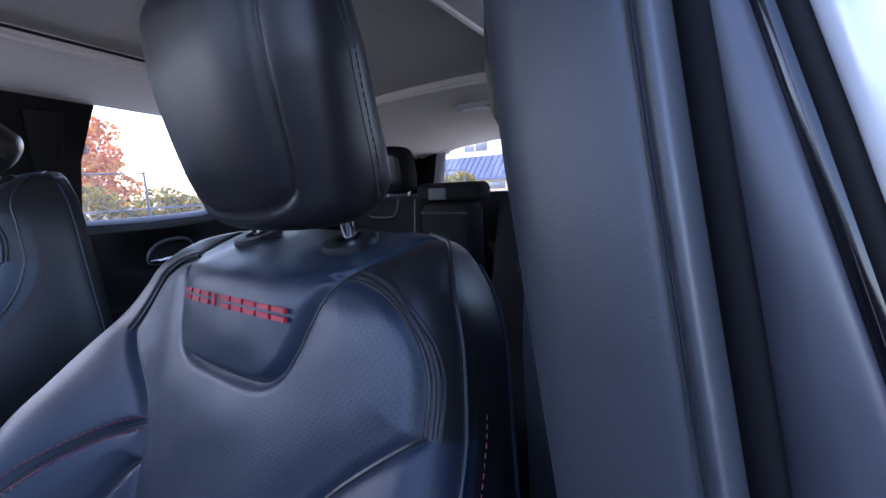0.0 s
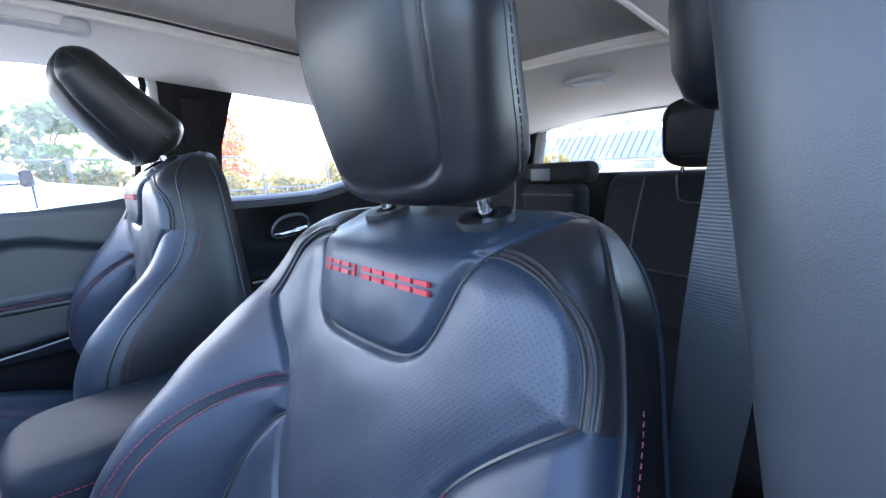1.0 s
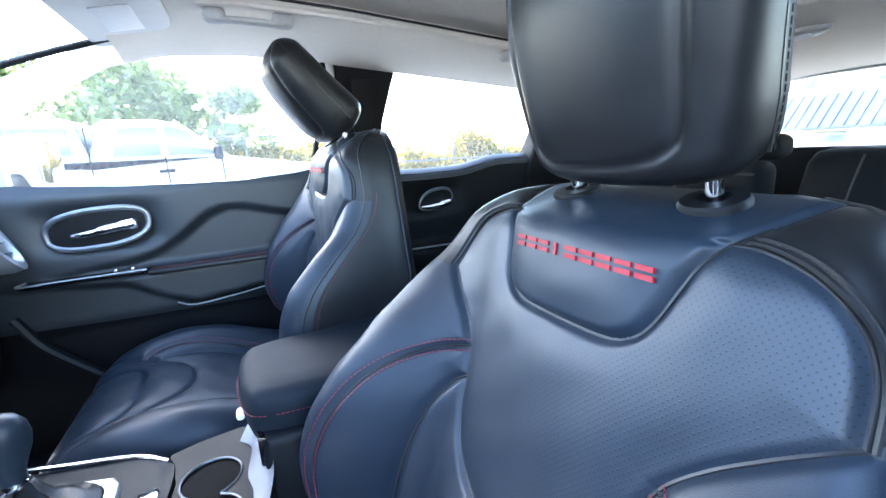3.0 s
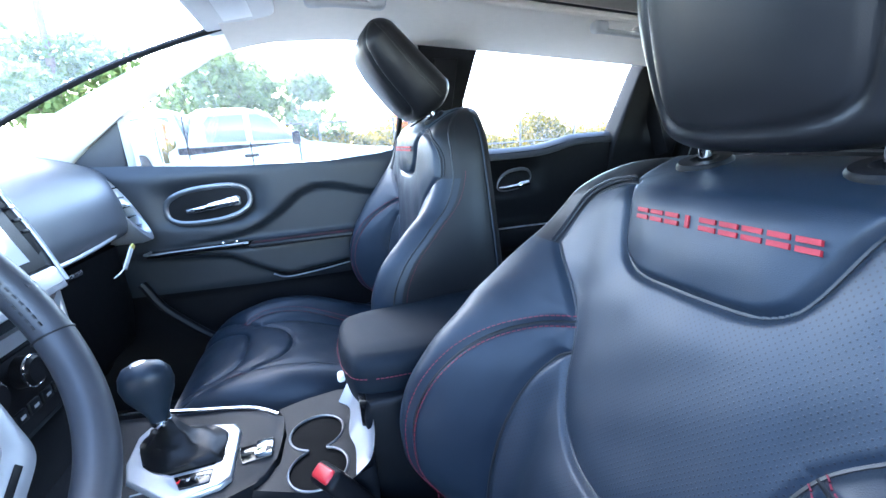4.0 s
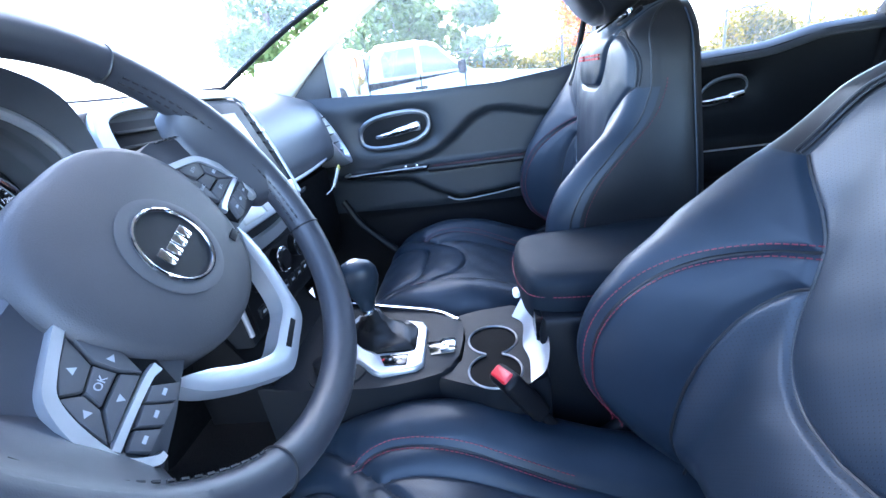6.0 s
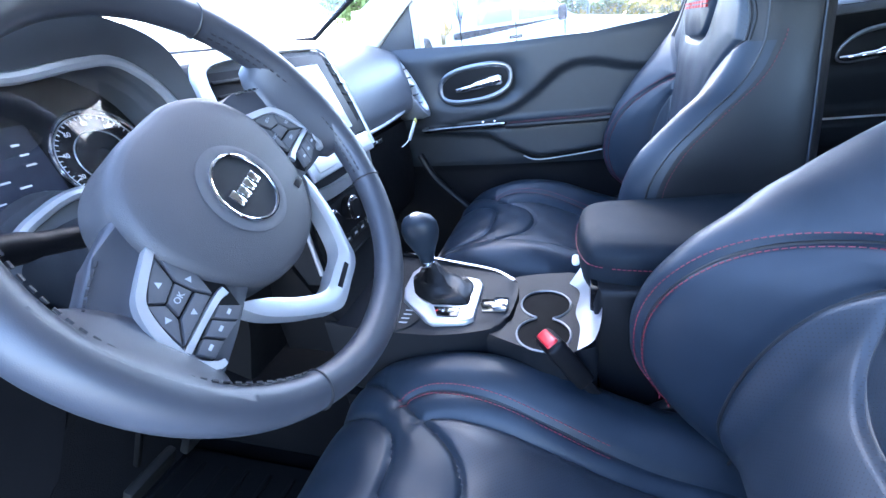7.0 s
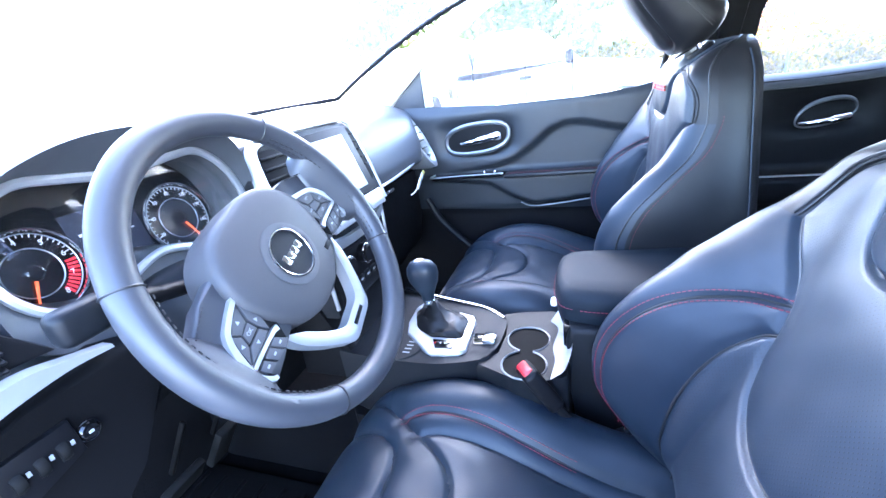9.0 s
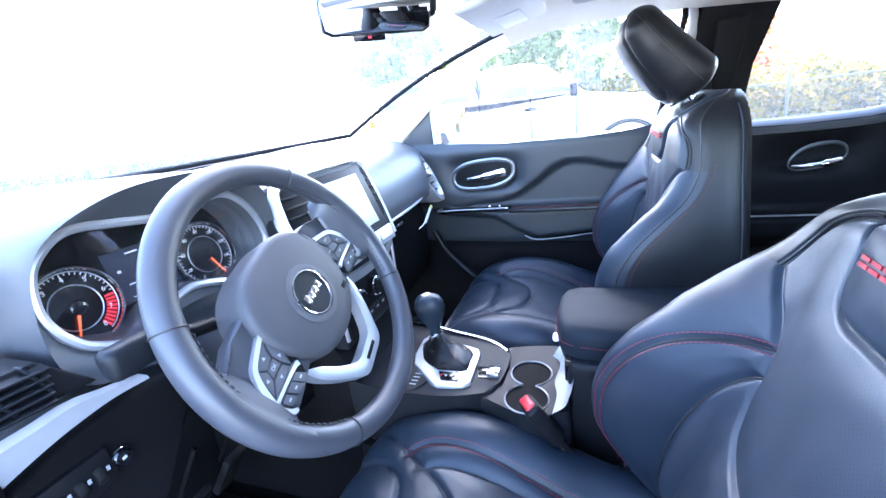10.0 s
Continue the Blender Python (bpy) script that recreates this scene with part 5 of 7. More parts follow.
# centre stack: a leaning upper face with the screen, an upright lower face with the climate controls
CS = Matrix.Translation((0, 0.7214, 1.2517)) @ Matrix.Rotation(radians(90 - 21), 4, "X")
CSP = [(-0.198, 0.026), (-0.186, 0.036), (-0.12, 0.040), (0.095, 0.040), (0.122, 0.034), (0.135, 0.020), (0.138, -0.05), (0.134, -0.10), (0.126, -0.150), (-0.126, -0.150), (-0.158, -0.125), (-0.196, -0.085), (-0.206, -0.045)]
stack = part("control_panel", prism("control_panel", PLASTIC, CSP, -0.12, 0.0, "z", 0.006), dash, "sloping centre panel with the screen", CS)
part("panel_trim", tube("panel_trim", SILVER, [(x, y, 0.001) for x, y in spline(CSP[2:9], 6)], 0.0036, n=8), stack, "satin silver frame")
def flat_band(name, mat, path, z0, z1, n=6):
    """A flat strip with rounded shoulders along (x, y, half width)."""
    q = spline(path, n)
    d = np.gradient(q[:, :2], axis=0)
    nn_ = np.stack([-d[:, 1], d[:, 0]], 1) / (np.linalg.norm(d, axis=1)[:, None] + 1e-9)
    loops_ = []
    for (x, y, h), m_ in zip(q, nn_):
        loops_.append([(x + m_[0] * h * f, y + m_[1] * h * f, z) for f, z in ((-1, z0), (-1, z0 * 0.35 + z1 * 0.65), (-0.8, z1), (0.8, z1), (1, z0 * 0.35 + z1 * 0.65), (1, z0))])
    return loft(name, mat, loops_, angle=55)


part("vent_frame", flat_band("vent_frame", SILVER, [(-0.075, 0.036, 0.004), (-0.13, 0.034, 0.005), (-0.162, 0.029, 0.008), (-0.177, 0.016, 0.0105), (-0.187, -0.015, 0.012), (-0.191, -0.045, 0.012), (-0.182, -0.080, 0.009), (-0.150, -0.118, 0.006), (-0.125, -0.150, 0.005)], -0.004, 0.007), stack, "satin silver frame round the vent")
part("screen_bezel", prism("screen_bezel", DARKPL, [(-0.078, 0.026), (0.110, 0.026), (0.106, -0.121), (-0.074, -0.121)], -0.002, 0.006, "z", 0.003), stack, "black screen border")
part("touchscreen", prism("touchscreen", SCREEN, [(-0.058, 0.009), (0.080, 0.009), (0.078, -0.107), (-0.056, -0.107)], 0.003, 0.0072, "z", 0.001), stack, "glossy touchscreen, painted pale for the reflected sky")
for s, poly in ((-1, [(-0.163, 0.020), (-0.086, 0.020), (-0.082, -0.066), (-0.120, -0.095), (-0.168, -0.082), (-0.178, -0.048)]), (1, [(0.114, 0.022), (0.126, 0.016), (0.131, -0.05), (0.127, -0.098), (0.110, -0.104)])):
    vt = part("air_vent", prism("air_vent", MATTK, poly, -0.03, 0.002, "z", 0.002), stack, "black slatted air vent")
    for k in range(5):
        y = 0.006 - k * 0.018
        lo_, hi_ = (np.interp(-y, [-0.02, 0.048, 0.09], [-0.162, -0.176, -0.15]), -0.086) if s < 0 else (0.113, np.interp(-y, [-0.02, 0.05, 0.1], [0.126, 0.130, 0.126]))
        part("slat", rbox("slat", DARKPL, (hi_ - lo_, 0.0045, 0.007), (0.5 * (lo_ + hi_), y, 0.002), 0.0014), vt)
    part("vent_knob", rbox("vent_knob", CHROME, (0.009, 0.006, 0.008), (-0.125 if s < 0 else 0.121, -0.03, 0.008), 0.002), vt, "chrome vent slider")
bar = part("button_bar", prism("button_bar", SILVER, [(-0.10, -0.124), (0.108, -0.124), (0.112, -0.132), (0.106, -0.158), (-0.10, -0.158)], 0.0, 0.010, "z", 0.004), stack, "silver button bar")
for k in range(3):
    part("button", rbox("button", LIGHTPL, (0.055, 0.018, 0.005), (-0.058 + k * 0.064, -0.141, 0.011), 0.002), bar, "pale oblong button")
CL = Matrix.Translation((0, 0.684, 1.098)) @ Matrix.Rotation(radians(90), 4, "X")
low = part("climate_console", prism("climate_console", PLASTIC, [(-0.126, 0.004), (0.126, 0.004), (0.124, -0.06), (0.118, -0.16), (-0.118, -0.16), (-0.124, -0.06)], -0.14, 0.0, "z", 0.006), dash, "upright lower panel with climate controls", CL)
part("panel_band", loft("panel_band", SILVER, [[(x, y + 0.012, 0.0), (x, y + 0.010, 0.007), (x, y - 0.008, 0.007), (x, y - 0.012, 0.0)] for x, y in spline([(-0.122, 0.0), (-0.10, -0.018), (-0.05, -0.027), (0.0, -0.029), (0.05, -0.027), (0.10, -0.018), (0.122, 0.0)], 6)], angle=50), low, "satin silver curved band")
for s in (-1, 1):
    part("panel_trim", tube("panel_trim", SILVER, [(s * x, y, 0.001) for x, y in spline([(0.125, 0.0), (0.1235, -0.06), (0.118, -0.14)], 6)], 0.004, n=8), low, "satin silver frame")
hv = part("climate_panel", prism("climate_panel", DARKPL, [(-0.104, -0.045), (0.104, -0.045), (0.108, -0.09), (0.10, -0.148), (-0.10, -0.148), (-0.108, -0.09)], 0.0, 0.004, "z", 0.003), low, "black climate control panel")
for x, y in ((-0.070, -0.070), (0.070, -0.070), (0.0, -0.070)):
    kn = part("knob", revolve("knob", DARKPL, [(0.021, 0.003), (0.020, 0.019), (0.016, 0.023), (0.001, 0.023)], 28, pose(x, y, 0)), hv, "black ringed climate knob")
    part("knob_ring", tube("knob_ring", CHROME, [(x + 0.0205 * math.cos(t), y + 0.0205 * math.sin(t), 0.018) for t in np.linspace(0, 2 * math.pi, 28, endpoint=False)], 0.0016, closed=True, n=6), kn)
for k in range(7):
    part("button", rbox("button", PLASTIC, (0.022, 0.017, 0.005), (-0.081 + k * 0.027, -0.119, 0.006), 0.002), hv)
    part("symbol", rbox("symbol", PRINT, (0.009, 0.004, 0.001), (-0.081 + k * 0.027, -0.119, 0.0088), 0.0002), hv, "white printed mark")
# passenger end: silver vent surround and side vent
vs_ = part("end_vent", loft("end_vent", SILVER, [[(0.59 + 0.042 * k * math.cos(a), y + 0.04 * math.sin(a), 1.165 + 0.085 * k * math.sin(a)) for a in np.linspace(0, 2 * math.pi, 32, endpoint=False)] for y, k in ((0.86, 1.06), (0.765, 1.06), (0.742, 0.98), (0.745, 0.80), (0.79, 0.72))], angle=60), dash, "pale silver round end vent")
for k in range(5):
    part("slat", rbox("slat", GLOSSK, (0.05, 0.012, 0.003), (0.59, 0.765 - 0.008 * k, 1.215 - k * 0.024), 0.001), vs_)
part("lower_pad_trim", tube("lower_pad_trim", SILVER, spline([(0.19, 0.722, 1.112), (0.33, 0.726, 1.112), (0.47, 0.734, 1.118), (0.545, 0.75, 1.14)], 8), 0.004, n=8), dash, "thin silver line")
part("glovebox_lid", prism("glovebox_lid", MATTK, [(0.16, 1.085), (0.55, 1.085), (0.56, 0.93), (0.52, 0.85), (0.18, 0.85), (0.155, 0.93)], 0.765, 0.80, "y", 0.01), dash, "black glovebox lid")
part("glovebox_latch", rbox("glovebox_latch", CHROME, (0.06, 0.012, 0.012), (0.33, 0.762, 1.07), 0.004), dash, "chrome glovebox latch")
# driver's lower dash
lv = part("side_vent", prism("side_vent", DARKPL, [(-0.67, 1.212), (-0.55, 1.200), (-0.51, 1.152), (-0.67, 1.166)], 0.70, 0.80, "y", 0.004), dash, "black louvred side vent")
for k in range(5):
    part("slat", rbox("slat", PLASTIC, (0.112 - 0.004 * k, 0.012, 0.0028), (-0.601 + 0.001 * k, 0.697, 1.1965 - k * 0.0082), 0.001, m=pose(0, 0, 0, 20, 4, 0)), lv)
for k in range(4):
    part("fin", rbox("fin", PLASTIC, (0.003, 0.012, 0.04), (-0.645 + k * 0.03, 0.70, 1.183), 0.001, m=pose(0, 0, 0, 0, -20, 0)), lv)
part("knee_trim", loft("knee_trim", SILVER, [[(x, 0.684, z + h), (x, 0.670, z + h * 0.8), (x, 0.668, z - h * 0.8), (x, 0.69, z - h)] for x, z, h in spline([(-0.70, 1.124, 0.026), (-0.62, 1.139, 0.017), (-0.58, 1.145, 0.012), (-0.55, 1.148, 0.010), (-0.52, 1.146, 0.005), (-0.485, 1.141, 0.002)], 6)], angle=50), dash, "satin silver strip under the vent")
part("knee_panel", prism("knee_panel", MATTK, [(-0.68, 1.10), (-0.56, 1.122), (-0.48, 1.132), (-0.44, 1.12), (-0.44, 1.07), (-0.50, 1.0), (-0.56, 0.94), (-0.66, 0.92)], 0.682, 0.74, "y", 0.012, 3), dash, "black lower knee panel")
lbn = part("start_button", revolve("start_button", GLOSSK, [(0.0090, 0.0), (0.0090, 0.006), (0.007, 0.008), (0.001, 0.007)], 24, pose(-0.53, 0.684, 1.075, 90)), dash, "round push button")
part("button_ring", tube("button_ring", CHROME, [(-0.53 + 0.0098 * math.cos(t), 0.679, 1.075 + 0.0098 * math.sin(t)) for t in np.linspace(0, 2 * math.pi, 24, endpoint=False)], 0.0010, closed=True, n=6), lbn)
part("button_mark", rbox("button_mark", PRINT, (0.0045, 0.001, 0.003), (-0.53, 0.675, 1.075), 0.0002), lbn)
sw = part("light_switch", revolve("light_switch", DARKPL, [(0.018, 0.0), (0.018, 0.006), (0.014, 0.010), (0.001, 0.010)], 28, pose(-0.632, 0.672, 1.128, 90)), dash, "rotary light switch")
part("switch_grip", rbox("switch_grip", CHROME, (0.008, 0.012, 0.022), (-0.632, 0.655, 1.128), 0.004), sw)
lp = part("dimmer_panel", prism("dimmer_panel", DARKPL, [(-0.60, 1.098), (-0.54, 1.098), (-0.538, 1.062), (-0.60, 1.045)], 0.675, 0.69, "y", 0.003), dash)
for x in (-0.588, -0.571, -0.554):
    part("thumbwheel", revolve("thumbwheel", RUBBER, [(0.010, -0.004), (0.011, 0.0), (0.010, 0.004)], 16, pose(x, 0.680, 1.075, 0, 90, 0)), lp, "ridged thumbwheel")
    part("mark", rbox("mark", PRINT, (0.003, 0.001, 0.005), (x + 0.008, 0.674, 1.078), 0.0002), lp)

# ---------- steering wheel ----------
WM = Matrix(((1, 0, 0, -0.361), (0, 0.452, -0.892, 0.540), (0, 0.892, 0.452, 1.183), (0, 0, 0, 1))) @ Matrix.Rotation(radians(22), 4, "Z")
whl = base("steering_wheel", "black leather steering wheel with silver spokes at a slight turn", "steering wheel", WM)
R = 0.1635
rim = part("rim", tube("rim", RIML, [(R * math.cos(t), R * math.sin(t), 0) for t in np.linspace(0, 2 * math.pi, 96, endpoint=False)], [0.0146 + 0.0008 * math.cos(2 * t) ** 2 for t in np.linspace(0, 2 * math.pi, 96, endpoint=False)], closed=True, n=20), whl, "smooth black leather rim")
for an in (39, 143, 224, 321):
    t = radians(an)
    c = np.array((R * math.cos(t), R * math.sin(t), 0))
    rad = c / R
    part("rim_seam", tube("rim_seam", PIPING, [c + 0.0150 * (math.cos(a) * rad + math.sin(a) * np.array((0, 0, 1))) for a in np.linspace(0, 2 * math.pi, 28, endpoint=False)], 0.0010, closed=True, n=6), rim)
for a0, a1 in ((-36, 36), (146, 221)):
    for off in (-0.003, 0.003):
        pts = [((R - 0.0148) * math.cos(t), (R - 0.0148) * math.sin(t), off + 0.004) for t in np.linspace(radians(a0), radians(a1), 50)]
        part("rim_stitching", stitches("rim_stitching", THREAD_K, pts, 0.004, 0.003, 0.0009), rim)


def dome(name, mat, outline, h0, h1, bulge, parent, label="", rings=8):
    """A cushion-shaped pad over an outline."""
    o = np.array(outline, float)
    c = o.mean(0)
    loops = [[(p[0], p[1], h0) for p in o], [(p[0], p[1], h1 - 0.008) for p in o]]
    for k in range(1, rings):
        f = k / rings
        s = 1 - f ** 2.2 * 0.98
        loops.append([(*(c + (p - c) * s), h1 - 0.008 + 0.008 * min(1, f * 4) + bulge * math.sin(f * math.pi / 2)) for p in o])
    return part(name, loft(name, mat, loops, angle=60), parent, label)


half = [(0.0, 0.076), (0.03, 0.075), (0.058, 0.066), (0.078, 0.048), (0.088, 0.022), (0.084, -0.006), (0.07, -0.036), (0.05, -0.056), (0.025, -0.066), (0.0, -0.069)]
half = [(x * 0.96, y * 1.01) for x, y in half]
hubo = spline(half + [(-x, y) for x, y in half[::-1][1:-1]], 5, closed=True)
dome("airbag_pad", HUB, hubo, -0.05, -0.008, 0.012, whl, "grained black airbag cover")
part("badge_ring", revolve("badge_ring", GREYPL, [(0.037, -0.004), (0.037, 0.0015), (0.031, 0.0028), (0.0285, 0.0015)], 40, pose(0, 0, 0.0025)), whl, "dull grey badge ring")
part("badge", revolve("badge", PLASTIC, [(0.029, -0.002), (0.0285, 0.0015), (0.001, 0.0019)], 40, pose(0, 0, 0.003)), whl, "black badge disc")
part("badge_rim", tube("badge_rim", CHROME, [(0.0275 * math.cos(t), 0.0275 * math.sin(t), 0.0052) for t in np.linspace(0, 2 * math.pi, 40, endpoint=False)], 0.0016, closed=True, n=8), whl, "chrome badge rim")
for k in range(4):
    part("badge_mark", rbox("badge_mark", CHROME, (0.0075, 0.0105 if k else 0.013, 0.002), (-0.0145 + k * 0.0095, -0.001 if k else 0.0005, 0.0052), 0.0015), whl, "plain chrome mark")
part("airbag_mark", rbox("airbag_mark", DARKPL, (0.012, 0.006, 0.001), (0.048, -0.036, 0.0015), 0.0003, m=None), whl, "embossed mark")
CLUSTER = {"up": [(0.0835, 0.0215), (0.0925, 0.0050), (0.1062, 0.0024), (0.1122, 0.0107), (0.0983, 0.0170)], "out": [(0.1135, 0.0098), (0.1082, 0.0014), (0.1122, -0.0084), (0.1262, -0.0180), (0.1205, -0.0022)], "down": [(0.0912, -0.0092), (0.0880, -0.0186), (0.1250, -0.0192), (0.1112, -0.0100)], "in": [(0.0825, 0.0182), (0.0791, -0.0053), (0.0856, -0.0188), (0.0893, -0.0074), (0.0897, 0.0046)], "mid": [(0.0922, 0.0038), (0.0915, -0.0074), (0.1098, -0.0080), (0.1062, 0.0012)]}
for s in (-1, 1):
    spk = [(s * x, y) for x, y in [(0.06, 0.054), (0.10, 0.046), (0.137, 0.033), (0.158, 0.02), (0.160, -0.04), (0.15, -0.052), (0.128, -0.050), (0.10, -0.047), (0.05, -0.04)]]
    part("spoke", prism("spoke", RIML, spk, -0.035, -0.012, "z", 0.005), whl, "leather-covered spoke")
    blend = []
    for th in np.linspace(radians(-24), radians(20), 24):
        e = (th - radians(-2)) / radians(22)
        k = 0.22 + 0.78 * math.sqrt(max(0.0, 1 - e * e))
        blend.append([(s * (R - d * (k if d > 0.008 else 1)) * math.cos(th), (R - d * (k if d > 0.008 else 1)) * math.sin(th), z) for d, z in ((0.0, 0.0149), (0.006, 0.0142), (0.013, 0.0102), (0.021, 0.0035), (0.029, -0.003), (0.037, -0.0085), (0.044, -0.012), (0.044, -0.022), (0.02, -0.018), (0.0, -0.012))])
    part("spoke_root", loft("spoke_root", RIML, blend, angle=70), whl, "leather flare from spoke to rim")
    part("spoke_stitching", stitches("spoke_stitching", THREAD_K, [(s * x, y, -0.0102) for x, y in ((0.101, 0.0435), (0.119, 0.038), (0.137, 0.0305))], 0.004, 0.002, 0.0009), whl)
    fr = [(0.0800, 0.0262, 0.0032), (0.0860, 0.0243, 0.0032), (0.1038, 0.0183, 0.0033), (0.1150, 0.0127, 0.0035), (0.1246, -0.0003, 0.0042), (0.1324, -0.0188, 0.0046), (0.1335, -0.0300, 0.0040), (0.1280, -0.0424, 0.0032), (0.1235, -0.0455, 0.0022)]
    part("pod_trim", flat_band("pod_trim", SILVER, [(s * x, y, h) for x, y, h in fr], -0.014, -0.0058), whl, "satin silver pod trim")
    part("pod_bar", flat_band("pod_bar", SILVER, [(s * x, y, h) for x, y, h in ((0.0790, -0.0250, 0.0035), (0.0870, -0.0230, 0.0028), (0.1080, -0.0224, 0.0024), (0.1290, -0.0226, 0.0026))], -0.014, -0.0062), whl, "satin silver bar between the buttons")
    pod = part("button_pod", prism("button_pod", DARKPL, [(s * x, y) for x, y in [(0.070, 0.028), (0.084, 0.023), (0.103, 0.016), (0.1135, 0.010), (0.122, -0.004), (0.129, -0.022), (0.127, -0.040), (0.082, -0.042), (0.070, -0.02)]], -0.020, -0.0105, "z", 0.001), whl, "black button pod")
    for key, poly in CLUSTER.items():
        part("button", prism("button", GREYPL, [(s * x, y) for x, y in poly], -0.013, -0.0068, "z", 0.0008), pod, "dark grey button")
        cx, cy = np.mean(poly, axis=0)
        if key == "mid":
            if s < 0:
                text_part("OK", pod, PRINT, pose(s * cx, cy, -0.0066), 0.0058, "button_text")
            continue
        if s < 0:
            an = {"up": 90, "out": 180, "down": 270, "in": 0}[key]
            tri = [(0.0026 * math.cos(radians(an + q)), 0.0026 * math.sin(radians(an + q))) for q in (0, 120, 240)]
            part("arrow", prism("arrow", PRINT, [(s * cx + x, cy + y) for x, y in tri], -0.0068, -0.0065, "z"), pod, "printed arrow")
        else:
            text_part({"up": "SET+", "out": "RES", "down": "SET-", "in": "CANC"}[key], pod, PRINT, pose(s * cx, cy, -0.0066), 0.0040, "button_text")
    for quad in ([(0.0916, -0.0256), (0.0832, -0.0396), (0.0944, -0.0414), (0.1014, -0.0262)], [(0.1032, -0.0259), (0.0962, -0.0413), (0.1098, -0.0397), (0.1150, -0.0269)], [(0.1170, -0.0268), (0.1120, -0.0392), (0.1248, -0.0384), (0.1278, -0.0272)]):
        part("button", prism("button", GREYPL, [(s * x, y) for x, y in quad], -0.014, -0.0056, "z", 0.0012), pod, "dark grey button")
        cx, cy = np.mean(quad, axis=0)
        part("symbol", rbox("symbol", PRINT, (0.0042, 0.0022, 0.0006), (s * cx, cy, -0.0054), 0.0002), pod)
U = [(-0.082, -0.036), (-0.077, -0.061), (-0.062, -0.088), (-0.047, -0.108), (-0.03, -0.126), (0.0, -0.128), (0.03, -0.126), (0.047, -0.108), (0.062, -0.088), (0.077, -0.061), (0.082, -0.036)]
Ui = [(-0.062, -0.058), (-0.045, -0.084), (-0.025, -0.104), (0.0, -0.106), (0.025, -0.104), (0.045, -0.084), (0.062, -0.058)]
uo = spline(U, 6)
ui = spline(Ui, 10)
ui = [ui[int(round(i * (len(ui) - 1) / (len(uo) - 1)))] for i in range(len(uo))]
part("lower_spoke", loft("lower_spoke", SILVER, [[(a[0], a[1], -0.030), (a[0], a[1], -0.014), (0.5 * (a[0] + b[0]), 0.5 * (a[1] + b[1]), -0.011), (b[0], b[1], -0.014), (b[0], b[1], -0.030)] for a, b in zip(uo, ui)], angle=50), whl, "satin silver lower spoke")
part("spoke_mark", rbox("spoke_mark", DARKPL, (0.03, 0.005, 0.001), (0, -0.116, -0.0115), 0.0002), whl, "embossed bar of text")
part("hub_core", revolve("hub_core", DARKPL, [(0.055, -0.075), (0.06, -0.05), (0.07, -0.02), (0.01, -0.02)], 32), whl)

# ---------- centre console ----------
con = base("centre_console", "black centre console with silver shifter frame and cupholders", "centre console")
top = [(-0.128, 0.70), (-0.142, 0.60), (-0.146, 0.50), (-0.135, 0.43), (-0.150, 0.36), (-0.155, 0.30), (-0.12, 0.24), (0.06, 0.235), (0.07, 0.30), (0.055, 0.38), (0.045, 0.42), (0.075, 0.52), (0.10, 0.60), (0.115, 0.70)]
cup_c = [(-0.041, 0.338, 0.0375), (-0.117, 0.337, 0.0375)]
part("side_body", prism("side_body", MATTK, [(x * 1.02, y) for x, y in spline(top, 4, closed=True)], 0.46, 0.732, "z", 0.004), con, "black plastic console body")
deck = part("deck", prism("deck", PLASTIC, [(-0.128, 0.70)] + [tuple(p) for p in spline([(-0.136, 0.66), (-0.142, 0.60), (-0.144, 0.50), (-0.125, 0.425), (-0.10, 0.395), (-0.02, 0.385), (0.03, 0.395), (0.05, 0.43), (0.072, 0.52), (0.095, 0.60), (0.106, 0.66)], 4)] + [(0.112, 0.70)], 0.733, 0.872, "z", 0.006, 3), con, "smooth black upper deck")
part("edge_trim", tube("edge_trim", CHROME, spline([(0.115, 0.70, 0.885), (0.098, 0.61, 0.880), (0.077, 0.53, 0.877), (0.052, 0.44, 0.874), (0.02, 0.395, 0.872)], 8), 0.0035, n=8), con, "thin chrome edge")
part("ramp", prism("ramp", MATTK, [(0.66, 0.86), (0.70, 0.90), (0.735, 0.99), (0.80, 0.99), (0.80, 0.80), (0.66, 0.80)], -0.125, 0.112, "x", 0.006), con)
BZ = [(-0.028, 0.588), (0.03, 0.592), (0.052, 0.583), (0.010, 0.456), (-0.008, 0.446), (-0.105, 0.443), (-0.116, 0.455), (-0.124, 0.505), (-0.116, 0.52), (-0.066, 0.575)]
BO = [(-0.010, 0.577), (0.024, 0.579), (0.034, 0.568), (-0.004, 0.466), (-0.062, 0.458), (-0.075, 0.468), (-0.076, 0.520), (-0.044, 0.562)]
part("shifter_frame", prism("shifter_frame", SILVER, BZ, 0.866, 0.8805, "z", 0.004, 3), con, "satin silver shifter frame")
part("boot_well", prism("boot_well", MATTK, BO, 0.875, 0.8825, "z", 0.001), con)
gd = part("gear_display", prism("gear_display", GLOSSK, [(-0.084, 0.514), (-0.084, 0.468), (-0.108, 0.468), (-0.108, 0.502)], 0.878, 0.883, "z", 0.001), con, "small gear indicator window")
for k, ch in enumerate("PRND"):
    text_part(ch, gd, REDLIT if k == 0 else LIT, pose(-0.095, 0.506 - k * 0.011, 0.8834, 0, 0, 90), 0.008, "gear_letter")
eb = part("parking_brake_switch", prism("parking_brake_switch", GLOSSK, [(-0.045, 0.445), (-0.042, 0.397), (-0.076, 0.398), (-0.080, 0.435)], 0.868, 0.8745, "z", 0.001), con, "electric parking brake switch")
